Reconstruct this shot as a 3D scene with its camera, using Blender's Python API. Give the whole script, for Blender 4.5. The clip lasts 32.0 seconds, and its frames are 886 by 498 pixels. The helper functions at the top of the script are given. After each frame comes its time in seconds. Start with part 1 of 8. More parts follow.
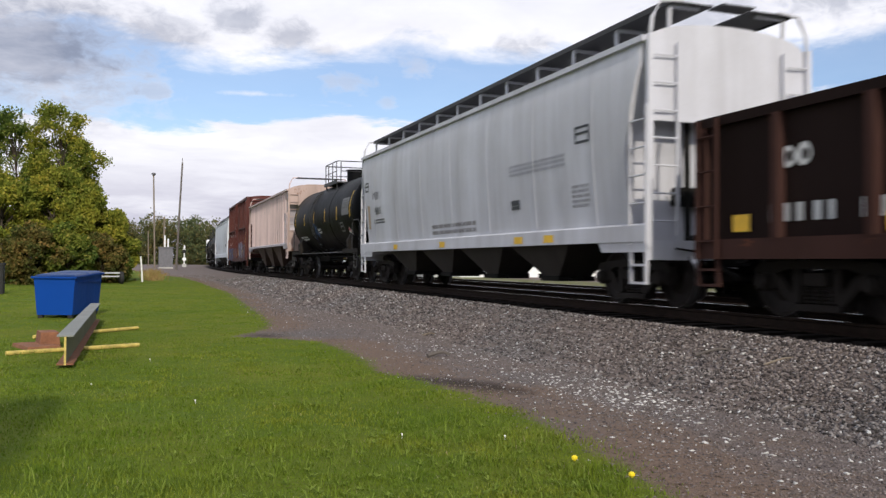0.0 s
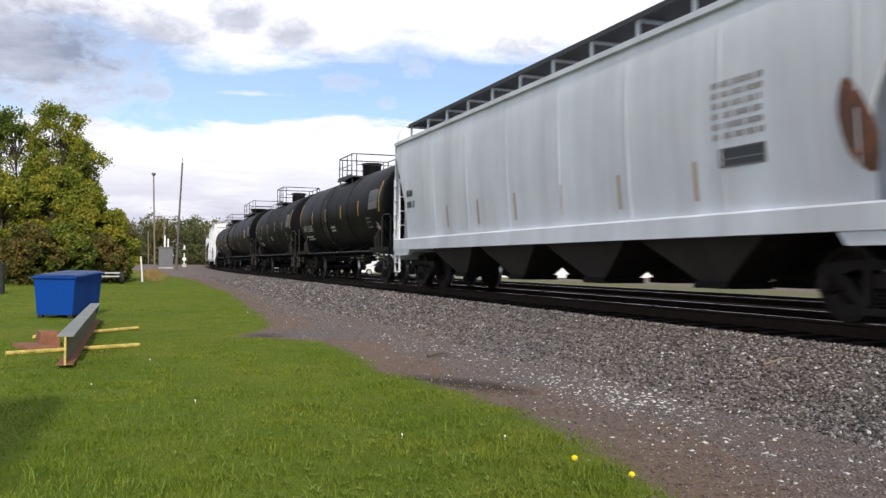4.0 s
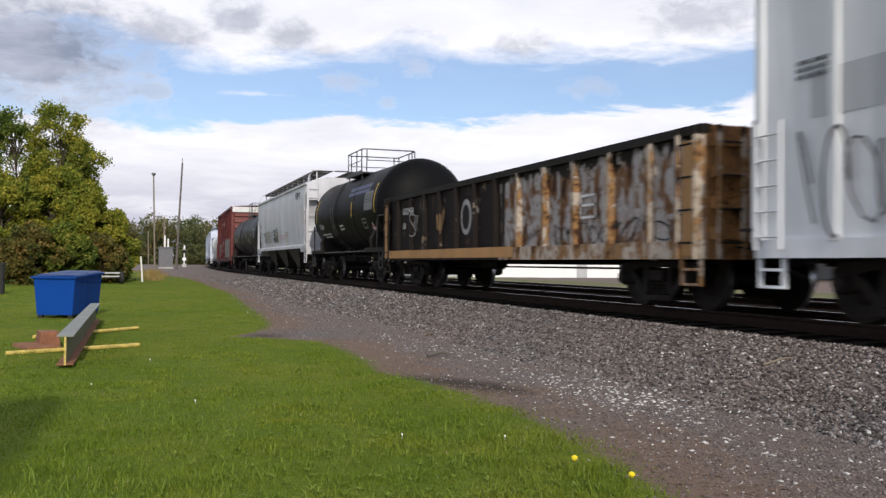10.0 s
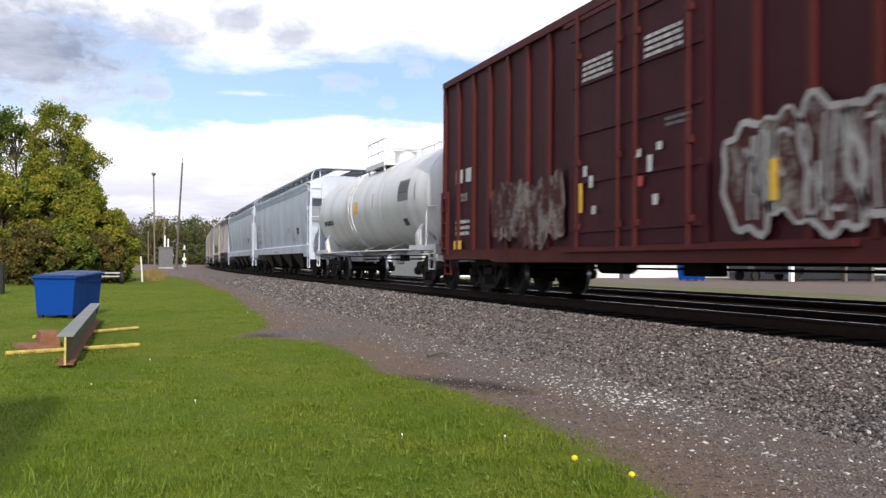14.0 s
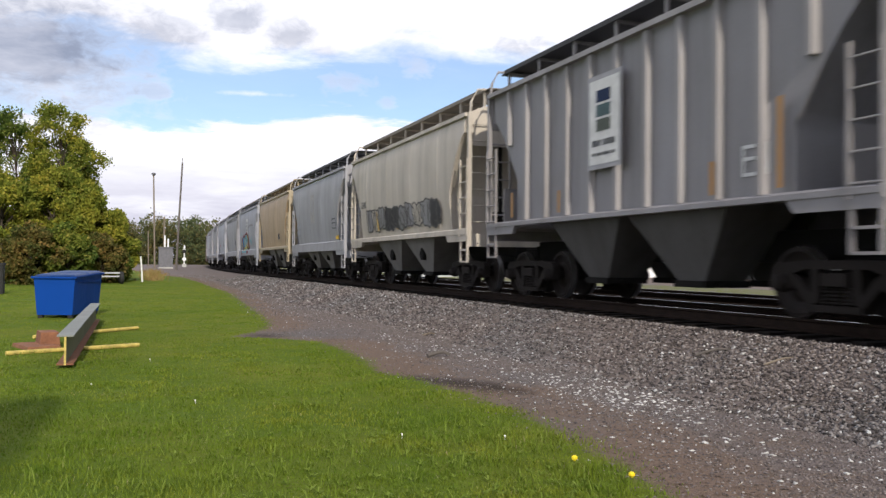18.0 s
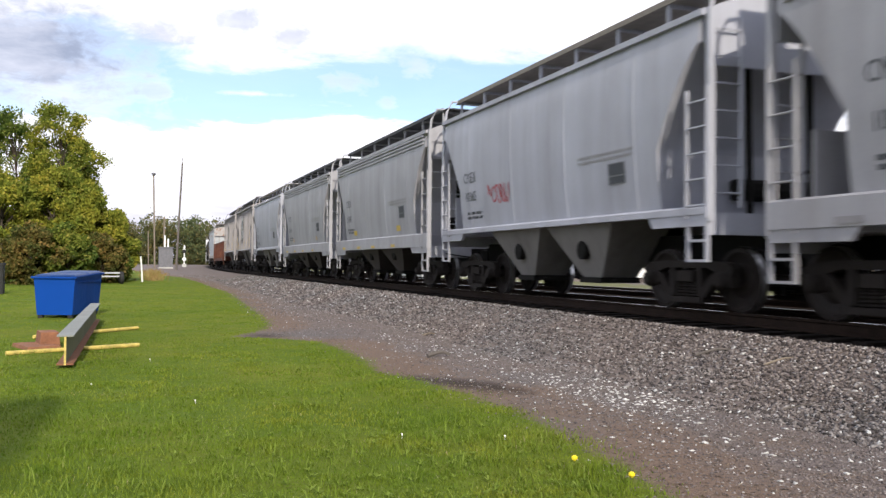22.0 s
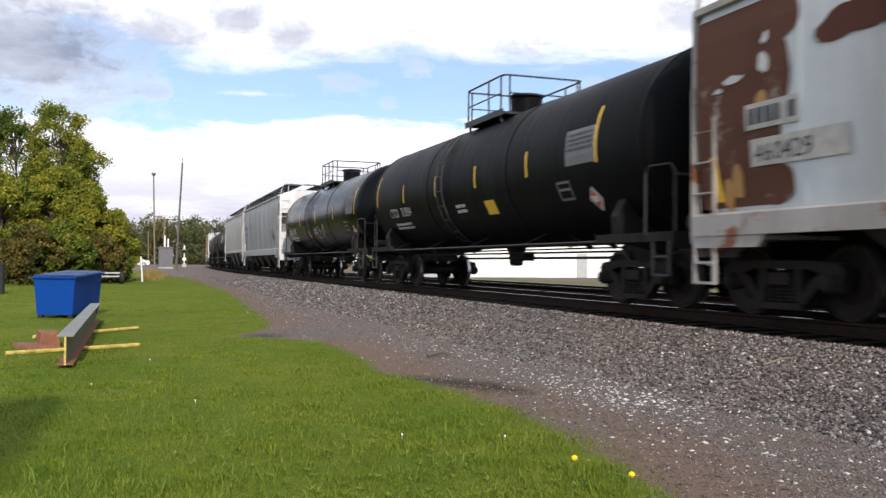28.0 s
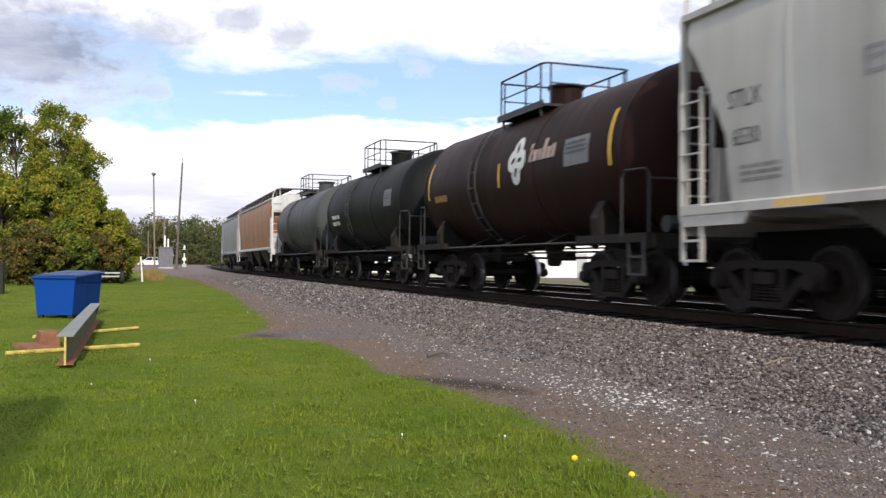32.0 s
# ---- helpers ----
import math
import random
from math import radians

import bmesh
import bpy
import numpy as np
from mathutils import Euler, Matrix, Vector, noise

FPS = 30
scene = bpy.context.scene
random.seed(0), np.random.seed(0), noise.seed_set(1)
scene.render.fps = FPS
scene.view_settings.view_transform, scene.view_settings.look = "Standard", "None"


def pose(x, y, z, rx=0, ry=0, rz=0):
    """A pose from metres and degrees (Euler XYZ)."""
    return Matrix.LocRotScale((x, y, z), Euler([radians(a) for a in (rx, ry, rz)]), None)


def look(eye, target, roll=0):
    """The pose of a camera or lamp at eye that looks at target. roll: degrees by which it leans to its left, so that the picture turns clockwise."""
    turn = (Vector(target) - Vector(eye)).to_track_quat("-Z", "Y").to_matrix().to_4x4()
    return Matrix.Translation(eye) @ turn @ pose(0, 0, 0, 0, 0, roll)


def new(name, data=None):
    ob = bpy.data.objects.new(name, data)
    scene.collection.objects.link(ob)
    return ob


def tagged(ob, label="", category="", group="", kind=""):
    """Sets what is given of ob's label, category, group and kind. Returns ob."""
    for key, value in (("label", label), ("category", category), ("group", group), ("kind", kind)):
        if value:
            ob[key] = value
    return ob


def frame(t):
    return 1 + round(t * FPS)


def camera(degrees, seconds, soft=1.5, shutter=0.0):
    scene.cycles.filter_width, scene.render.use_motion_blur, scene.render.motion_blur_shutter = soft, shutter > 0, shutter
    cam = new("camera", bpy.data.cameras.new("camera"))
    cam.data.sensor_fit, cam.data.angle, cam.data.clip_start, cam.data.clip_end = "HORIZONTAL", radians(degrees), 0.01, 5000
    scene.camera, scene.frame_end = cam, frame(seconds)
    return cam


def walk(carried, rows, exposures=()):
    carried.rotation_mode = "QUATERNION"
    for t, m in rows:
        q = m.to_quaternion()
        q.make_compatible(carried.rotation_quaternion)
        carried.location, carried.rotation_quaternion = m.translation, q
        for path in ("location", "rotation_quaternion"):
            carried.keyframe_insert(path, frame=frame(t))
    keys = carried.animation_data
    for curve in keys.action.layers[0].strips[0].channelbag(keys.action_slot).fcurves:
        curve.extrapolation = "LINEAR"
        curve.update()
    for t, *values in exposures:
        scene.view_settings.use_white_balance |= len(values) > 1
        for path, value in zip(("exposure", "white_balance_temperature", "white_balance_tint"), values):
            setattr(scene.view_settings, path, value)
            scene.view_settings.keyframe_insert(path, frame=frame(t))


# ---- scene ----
# One camera on a low tripod beside a single railway track; x runs across the
# track, y along it (away from the camera), z = 0 is the top of the rails.
EYE = (0.0, 0.0, 0.662)
YAW, PITCH, ROLL = radians(19.8), radians(0.949), 0.459
cam = camera(53.65, 32.0, soft=1.4, shutter=0.22)
AIM = (EYE[0] + math.sin(YAW) * math.cos(PITCH), EYE[1] + math.cos(YAW) * math.cos(PITCH), EYE[2] + math.sin(PITCH))
walk(cam, [(0.0, look(EYE, AIM, ROLL)), (32.0, look(EYE, AIM, ROLL))],
     exposures=[(0.0, -0.12), (1.0, -0.02), (2.0, 0.08), (3.0, 0.06), (6.0, 0.00), (9.0, -0.04), (10.0, -0.13), (12.0, 0.0), (14.0, 0.14), (17.0, -0.02), (18.0, 0.06), (20.0, 0.38), (25.0, 0.42), (28.0, 0.16), (32.0, 0.18)])

# ---- the track's line: straight past the camera, then a wide curve ----
TRACK_X, BEND_AT, BEND = 8.876, 35.76, 0.000753


def on_track(s, off=0.0):
    """Place and heading at s metres along the track; off: metres to the far side."""
    e = max(s - BEND_AT, 0.0)
    a = BEND * e
    x = TRACK_X + (1 - math.cos(a)) / BEND + off * math.cos(a)
    y = min(s, BEND_AT) + math.sin(a) / BEND - off * math.sin(a)
    return x, y, a


# ---- world and sun ----
SUN_DIR = Vector((-0.09, -0.89, 0.465)).normalized()
sun_data = bpy.data.lights.new("sun", "SUN")
sun_data.energy, sun_data.angle, sun_data.color = 3.4, radians(0.8), (1.0, 0.92, 0.79)
sun = new("sun", sun_data)
sun.matrix_world = look((0, 0, 60), Vector((0, 0, 60)) - SUN_DIR)


class Nodes:
    """A short way to write node trees."""

    def __init__(self, tree):
        self.t = tree
        tree.nodes.clear()

    def add(self, kind, ins=None, op="", clamp=False, blend="", smooth=False):
        n = self.t.nodes.new(kind)
        if op:
            n.operation = op
        if clamp:
            n.use_clamp = True
        if blend:
            n.data_type, n.blend_type = "RGBA", blend
        if smooth:
            n.interpolation_type = "SMOOTHSTEP"
        for k, v in (ins or {}).items():
            if isinstance(v, tuple) and isinstance(v[0], bpy.types.Node):
                self.t.links.new(v[0].outputs[v[1]], n.inputs[k])
            elif isinstance(v, bpy.types.Node):
                self.t.links.new(v.outputs[2 if v.bl_idname == "ShaderNodeMix" else 0], n.inputs[k])
            else:
                n.inputs[k].default_value = v
        return n

    def math(self, op, a, b=0.0, clamp=False):
        return self.add("ShaderNodeMath", {0: a, 1: b}, op=op, clamp=clamp)

    def ramp(self, fac, stops):
        r = self.add("ShaderNodeValToRGB", {"Fac": fac})
        els = r.color_ramp.elements
        while len(els) < len(stops):
            els.new(0.5)
        for e, (p, c) in zip(els, stops):
            e.position = p
            e.color = c if len(c) == 4 else (*c, 1)
        return r

    def mix(self, fac, a, b, mode="MIX"):
        return self.add("ShaderNodeMix", {0: fac, 6: a, 7: b}, blend=mode)

    def noise(self, vec, scale, detail=4.0, rough=0.55, dist=0.0):
        return self.add("ShaderNodeTexNoise", {"Vector": vec, "Scale": scale, "Detail": detail, "Roughness": rough, "Distortion": dist})


def rgba(c):
    return (*c, 1.0)


def make_world():
    world = bpy.data.worlds.new("sky")
    scene.world = world
    world.use_nodes = True
    n = Nodes(world.node_tree)
    sky = n.add("ShaderNodeTexSky")
    sky.sky_type, sky.sun_disc = "NISHITA", False
    sky.sun_elevation, sky.sun_rotation = math.asin(SUN_DIR.z), math.atan2(SUN_DIR.x, SUN_DIR.y)
    sky.altitude, sky.dust_density, sky.ozone_density = 200.0, 0.6, 2.0
    co = n.add("ShaderNodeTexCoord")
    sep = n.add("ShaderNodeSeparateXYZ", {0: (co, "Generated")})
    up = n.math("ADD", n.math("MAXIMUM", (sep, 2), 0.0), 0.07)
    flat = n.add("ShaderNodeCombineXYZ", {0: n.math("DIVIDE", (sep, 0), up), 1: n.math("DIVIDE", (sep, 1), up), 2: 0.0})
    big = n.noise(flat, 0.42, 6.0, 0.6, 0.3)
    fine = n.noise(flat, 1.7, 7.0, 0.62, 0.4)
    level = n.add("ShaderNodeMapping", {"Vector": (co, "Generated"), "Scale": (1.0, 1.0, 1.8)})
    edge_noise = n.math("ADD", n.math("MULTIPLY", (n.noise(level, 9.0, 7.0, 0.62, 0.3), 0), 0.5), n.math("MULTIPLY", (n.noise(level, 42.0, 6.0, 0.6, 0.5), 0), 0.5))
    wob = n.math("ADD", n.math("MULTIPLY", n.math("SUBTRACT", (big, 0), 0.5), 0.16), n.math("MULTIPLY", n.math("SUBTRACT", (fine, 0), 0.5), 0.10))
    el = n.math("ADD", (sep, 2), wob)
    # open blue between a bank of cloud over the horizon and the broken deck above it
    cover = n.ramp(el, [(0.0, (1, 1, 1)), (0.146, (1, 1, 1)), (0.158, (0.05, 0.05, 0.05)), (0.218, (0.10, 0.10, 0.10)), (0.246, (1, 1, 1)), (0.50, (0.75, 0.75, 0.75)), (1.0, (0.5, 0.5, 0.5))])
    body = n.ramp((fine, 0), [(0.30, (0.95, 0.95, 1.04)), (0.62, (1.14, 1.14, 1.21)), (1.0, (1.25, 1.24, 1.30))])

    def cloud(az, elev, wa, we, edge=0.45, torn=3.4):
        """A soft cloud centred on an azimuth and an elevation, in degrees."""
        c = Vector((math.sin(radians(az)) * math.cos(radians(elev)), math.cos(radians(az)) * math.cos(radians(elev)), math.sin(radians(elev))))
        r = Vector((math.cos(radians(az)), -math.sin(radians(az)), 0))
        u = r.cross(c)
        dr = n.add("ShaderNodeVectorMath", {0: (co, "Generated"), 1: tuple(r)}, op="DOT_PRODUCT")
        du = n.add("ShaderNodeVectorMath", {0: (co, "Generated"), 1: tuple(u)}, op="DOT_PRODUCT")
        dc = n.add("ShaderNodeVectorMath", {0: (co, "Generated"), 1: tuple(c)}, op="DOT_PRODUCT")
        a = n.math("DIVIDE", (dr, 1), math.tan(radians(wa)))
        b = n.math("DIVIDE", (du, 1), math.tan(radians(we)))
        d = n.math("SQRT", n.math("ADD", n.math("MULTIPLY", a, a), n.math("MULTIPLY", b, b)))
        d = n.math("ADD", d, n.math("MULTIPLY", n.math("SUBTRACT", 0.5, (edge_noise, 0)), torn))
        m = n.add("ShaderNodeMapRange", {0: d, 1: 1.15, 2: 1.15 - edge, 3: 0.0, 4: 1.0}, smooth=True)
        return n.math("MULTIPLY", m, n.math("GREATER_THAN", (dc, 1), 0.3))

    grey = n.math("MULTIPLY", cloud(-6.0, 12.0, 9.0, 4.4, 0.9, 1.9), 0.95)
    for az, elev, wa, we, edge, full in ((-2.4, 13.0, 4.2, 2.0, 1.2, 0.72), (1.4, 13.9, 3.4, 1.4, 1.1, 0.60), (6.4, 15.2, 2.0, 1.1, 1.0, 0.62), (9.9, 14.3, 2.0, 1.2, 1.0, 0.55), (12.2, 13.4, 1.6, 0.7, 1.0, 0.42), (1.5, 10.5, 1.15, 0.8, 0.8, 0.62),
                                         (13.5, 11.6, 2.2, 1.0, 0.9, 0.50), (16.2, 10.3, 1.0, 0.7, 0.8, 0.45), (18.0, 12.7, 1.8, 0.9, 0.9, 0.48), (25.3, 13.8, 1.9, 1.0, 0.9, 0.58), (29.5, 11.4, 2.6, 0.9, 1.0, 0.42), (36.0, 15.3, 4.2, 1.4, 1.0, 0.50), (45.0, 15.8, 5.0, 1.8, 1.0, 0.6)):
        grey = n.math("MAXIMUM", grey, n.math("MULTIPLY", cloud(az, elev, wa, we, edge), full))
    streak = n.math("MULTIPLY", n.math("MAXIMUM", cloud(7.4, 10.65, 3.6, 0.22, 2.0), cloud(2.5, 13.5, 1.3, 0.22, 1.6)), 0.85)
    streak = n.math("MAXIMUM", streak, n.math("MULTIPLY", cloud(2.4, 12.9, 1.0, 0.18, 1.6), 0.6))
    streak = n.math("MAXIMUM", streak, n.math("MULTIPLY", cloud(10.0, 13.2, 1.4, 0.3, 1.6), 0.8))
    cov = n.math("MAXIMUM", n.math("MAXIMUM", cover, grey), streak)
    # pale lilac layers low over the horizon
    low = n.add("ShaderNodeMapRange", {0: (sep, 2), 1: 0.120, 2: 0.050, 3: 0.0, 4: 0.95})
    flat_noise = n.noise(n.add("ShaderNodeMapping", {"Vector": (co, "Generated"), "Scale": (3.0, 3.0, 16.0)}), 2.2, 5.0, 0.6, 0.2)
    low = n.math("MULTIPLY", low, n.ramp((flat_noise, 0), [(0.32, (0.35, 0.35, 0.35)), (0.56, (1, 1, 1))]))
    body = n.mix(low, body, (0.62, 0.61, 0.74, 1))
    ash = n.mix(n.ramp((fine, 0), [(0.36, (0, 0, 0)), (0.66, (1, 1, 1))]), (0.28, 0.32, 0.44, 1), (0.62, 0.64, 0.75, 1))
    deck = n.mix(grey, (body, 2), (ash, 2))
    blue = n.add("ShaderNodeBackground", {"Color": n.mix(1.0, sky, (0.97, 0.97, 1.06, 1), "MULTIPLY"), "Strength": 0.134})
    white = n.add("ShaderNodeBackground", {"Color": (deck, 2), "Strength": 1.0})
    both = n.add("ShaderNodeMixShader", {0: cov, 1: blue, 2: white})
    n.add("ShaderNodeOutputWorld", {"Surface": both})


make_world()


# ---- materials ----
def material(name):
    m = bpy.data.materials.new(name)
    m.use_nodes = True
    return m, Nodes(m.node_tree)


def surface(n, color, rough=0.6, metal=0.0, bump=None, strength=0.3, dist=0.02, spec=0.4, **more):
    ins = {"Base Color": color, "Roughness": rough, "Metallic": metal, "Specular IOR Level": spec}
    if bump is not None:
        ins["Normal"] = n.add("ShaderNodeBump", {"Height": bump, "Strength": strength, "Distance": dist})
    ins.update(more)
    b = n.add("ShaderNodeBsdfPrincipled", ins)
    n.add("ShaderNodeOutputMaterial", {"Surface": b})
    return b


def plain(name, col, rough=0.6, metal=0.0, vary=0.25, scale=6.0, bump=0.1, spec=0.4):
    """One colour with patchy variation at two scales."""
    m, n = material(name)
    co = n.add("ShaderNodeTexCoord")
    a = n.noise((co, "Object"), scale, 5.0)
    b = n.noise((co, "Object"), scale * 9, 3.0)
    f = n.math("ADD", n.math("MULTIPLY", (a, 0), 0.7), n.math("MULTIPLY", (b, 0), 0.3))
    lo, hi = tuple(c * (1 - vary) for c in col), tuple(min(1, c * (1 + vary)) for c in col)
    c = n.ramp(f, [(0.3, lo), (0.7, hi)])
    surface(n, c, n.math("ADD", rough - 0.1, n.math("MULTIPLY", (a, 0), 0.2)), metal, (b, 0), bump, 0.01, spec)
    return m


def paint(name, col, dirt=0.4, rust=0.0, rough=0.5, grime=(0.085, 0.075, 0.070), spec=0.4):
    """Weathered car paint: cloudy fading, run-down streaks, road grime and rust spots."""
    m, n = material(name)
    co = n.add("ShaderNodeTexCoord")
    wide = n.noise((co, "Object"), 0.55, 5.0, 0.6)
    run = n.noise(n.add("ShaderNodeMapping", {"Vector": (co, "Object"), "Scale": (2.2, 1.7, 0.14)}), 1.5, 5.0, 0.55)
    grain = n.noise((co, "Object"), 26.0, 4.0, 0.6)
    band = n.noise(n.add("ShaderNodeMapping", {"Vector": (co, "Object"), "Scale": (0.3, 1.1, 0.10)}), 1.3, 4.0, 0.55)
    fade = n.ramp(n.math("ADD", n.math("MULTIPLY", (wide, 0), 0.4), n.math("MULTIPLY", (band, 0), 0.6)), [(0.36, (0, 0, 0)), (0.64, (1, 1, 1))])
    base = n.mix(fade, rgba(tuple(min(0.9, c * 1.06) for c in col)), rgba((col[0] * 0.80, col[1] * 0.785, col[2] * 0.77)))
    streak = n.ramp((run, 0), [(0.46, (0, 0, 0)), (0.86, (1, 1, 1))])
    base = n.mix(n.math("MULTIPLY", streak, dirt), (base, 2), rgba(grime))
    speck = n.ramp((grain, 0), [(0.52, (0, 0, 0)), (0.75, (1, 1, 1))])
    base = n.mix(n.math("MULTIPLY", speck, dirt * 0.35), (base, 2), rgba(grime))
    if rust > 0:
        spots = n.noise((co, "Object"), 1.9, 8.0, 0.7, 0.5)
        edge = 0.72 - 0.32 * rust
        mask = n.ramp((spots, 0), [(edge, (0, 0, 0)), (edge + 0.05, (1, 1, 1))])
        base = n.mix(mask, (base, 2), n.mix((grain, 0), (0.10, 0.030, 0.012, 1), (0.27, 0.10, 0.045, 1)))
    surface(n, (base, 2), n.math("ADD", rough - 0.08, n.math("MULTIPLY", (wide, 0), 0.2)), 0.0, n.math("ADD", (grain, 0), n.math("ADD", n.math("MULTIPLY", (wide, 0), 3.0), n.math("MULTIPLY", (band, 0), 9.0))), 0.14, 0.02, spec)
    return m


def peeling(name, bare, coat, old, start, top):
    """Dark paint flaked away towards the car's front, down to pale and ochre coats and rust."""
    m, n = material(name)
    co = n.add("ShaderNodeTexCoord")
    sep = n.add("ShaderNodeSeparateXYZ", {0: (co, "Object")})
    flake = n.noise(n.add("ShaderNodeMapping", {"Vector": (co, "Object"), "Scale": (1.0, 1.6, 0.8)}), 2.0, 8.0, 0.72, 0.6)
    run = n.noise(n.add("ShaderNodeMapping", {"Vector": (co, "Object"), "Scale": (2.0, 3.2, 0.35)}), 1.6, 6.0, 0.65)
    grain = n.noise((co, "Object"), 22.0, 5.0, 0.65)
    tone = n.math("ADD", n.math("MULTIPLY", (flake, 0), 0.72), n.math("MULTIPLY", (run, 0), 0.28))
    worn = n.ramp(tone, [(0.37, bare), (0.42, (0.075, 0.034, 0.020)), (0.46, coat), (0.49, (0.13, 0.075, 0.045)), (0.515, old), (0.57, tuple(c * 1.1 for c in old)), (0.60, (0.20, 0.13, 0.08)), (0.63, coat)])
    worn = n.mix(n.math("MULTIPLY", (grain, 0), 0.5), worn, n.mix(1.0, worn, (0.55, 0.5, 0.46, 1), "MULTIPLY"))
    along_car = n.math("ADD", n.math("SUBTRACT", start, (sep, 1)), n.math("MULTIPLY", n.math("SUBTRACT", (run, 0), 0.5), 3.0))
    below = n.math("ADD", n.math("MULTIPLY", n.math("SUBTRACT", top, (sep, 2)), 3.0), n.math("MULTIPLY", n.math("SUBTRACT", (flake, 0), 0.5), 5.0))
    mask = n.add("ShaderNodeMapRange", {0: n.math("MINIMUM", along_car, below), 1: 0.0, 2: 0.25, 3: 0.0, 4: 1.0}, smooth=True)
    spots = n.ramp((flake, 0), [(0.60, (0, 0, 0)), (0.64, (1, 1, 1))])
    col = n.mix(n.math("MAXIMUM", mask, n.math("MULTIPLY", spots, 0.7)), rgba(bare), (worn, 2))
    surface(n, (col, 2), 0.75, 0.0, n.math("ADD", (grain, 0), n.math("MULTIPLY", (flake, 0), 3.0)), 0.2, 0.02, 0.12)
    return m


WHITE_CAR = paint("white_car_paint", (0.575, 0.585, 0.64), 0.24, 0.02, 0.5, (0.095, 0.083, 0.083))
WHITE_BOX = paint("bright_white_box_car_paint", (0.70, 0.73, 0.79), 0.16, 0.02)
WHITE_CLEAN = paint("clean_white_paint", (0.70, 0.74, 0.80), 0.10)
PALE_BLUE = paint("pale_blue_grey_paint", (0.53, 0.585, 0.70), 0.10)
GREY_CAR = paint("grey_car_paint", (0.338, 0.338, 0.370), 0.32)
GREY_BLUE = paint("blue_grey_car_paint", (0.385, 0.395, 0.455), 0.24)
GREY_WARM = paint("warm_grey_car_paint", (0.262, 0.254, 0.272), 0.40)
RIB_PALE = paint("pale_rib_paint", (0.300, 0.284, 0.292), 0.38, 0.03)
GREY_DARK = paint("dark_grey_car_paint", (0.30, 0.30, 0.31), 0.50)
# dirty bay paint, with the shade under the body put into its colour
UNDER_GREY = paint("shaded_dirty_bay_paint", (0.044, 0.039, 0.036), 0.45, 0.0, 0.7, (0.02, 0.018, 0.016), 0.15)
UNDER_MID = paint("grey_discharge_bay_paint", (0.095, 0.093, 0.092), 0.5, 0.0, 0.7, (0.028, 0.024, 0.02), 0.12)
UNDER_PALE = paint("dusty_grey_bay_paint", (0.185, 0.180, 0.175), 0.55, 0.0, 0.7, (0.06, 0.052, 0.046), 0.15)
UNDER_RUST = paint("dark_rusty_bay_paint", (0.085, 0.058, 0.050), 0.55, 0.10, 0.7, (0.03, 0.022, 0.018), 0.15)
END_RUST = paint("rusty_end_paint", (0.44, 0.33, 0.295), 0.45, 0.42)
BLUE_SHEET = paint("faded_blue_grey_sheet", (0.57, 0.53, 0.58), 0.32, 0.03)
BEIGE = paint("beige_car_paint", (0.52, 0.47, 0.41), 0.45, 0.06)
TAN = paint("tan_stained_paint", (0.455, 0.335, 0.220), 0.40, 0.0, 0.5, (0.16, 0.11, 0.075))
PINK = paint("pink_faded_paint", (0.60, 0.47, 0.46), 0.40, 0.08)
PINK_RUSTY = paint("rusty_pink_paint", (0.45, 0.34, 0.30), 0.50, 0.55)
BROWN_BOX = paint("oxide_red_paint", (0.082, 0.024, 0.020), 0.32, 0.02, 0.55, (0.022, 0.012, 0.011), 0.15)
BROWN_POST = paint("oxide_red_post_paint", (0.098, 0.029, 0.024), 0.28, 0.02, 0.55, (0.035, 0.018, 0.014), 0.15)
RED_BOX = paint("box_car_red_paint", (0.056, 0.012, 0.018), 0.40, 0.0, 0.55, (0.018, 0.009, 0.012), 0.12)
RED_POST = paint("box_car_red_post_paint", (0.088, 0.018, 0.018), 0.30, 0.02, 0.55, (0.035, 0.014, 0.013), 0.12)
DARK_GOND = paint("dark_brown_gondola_paint", (0.016, 0.009, 0.008), 0.30, 0.12, 0.7, (0.02, 0.013, 0.011), 0.06)
PEELING = peeling("peeling_gondola_paint", (0.015, 0.011, 0.010), (0.25, 0.130, 0.060), (0.40, 0.38, 0.38), -0.9, 2.38)
PEELING_POST = peeling("peeling_post_paint", (0.016, 0.012, 0.011), (0.40, 0.23, 0.10), (0.48, 0.42, 0.36), -0.9, 2.45)
PEELING_END = peeling("peeling_end_paint", (0.020, 0.011, 0.009), (0.38, 0.19, 0.07), (0.30, 0.15, 0.06), 20.0, 3.2)
YELLOW_RUST = paint("black_and_rust_gondola_paint", (0.014, 0.012, 0.011), 0.4, 0.25, 0.6, (0.03, 0.024, 0.02), 0.1)
OCHRE = paint("ochre_rust_paint", (0.42, 0.22, 0.07), 0.3, 0.35)
RUST_GOND = paint("red_rust_gondola_paint", (0.098, 0.036, 0.024), 0.40, 0.40, 0.6, (0.03, 0.016, 0.012), 0.12)
TANK_BLACK = paint("tank_black_paint", (0.0055, 0.0060, 0.0072), 0.30, 0.0, 0.45, (0.011, 0.010, 0.010), 0.05)
TANK_DULL = paint("dull_black_paint", (0.0085, 0.0086, 0.0100), 0.45, 0.0, 0.5, (0.017, 0.014, 0.012), 0.05)
TANK_GLOSS = paint("glossy_black_paint", (0.0040, 0.0048, 0.0070), 0.12, 0.0, 0.20, (0.008, 0.008, 0.010), 0.11)
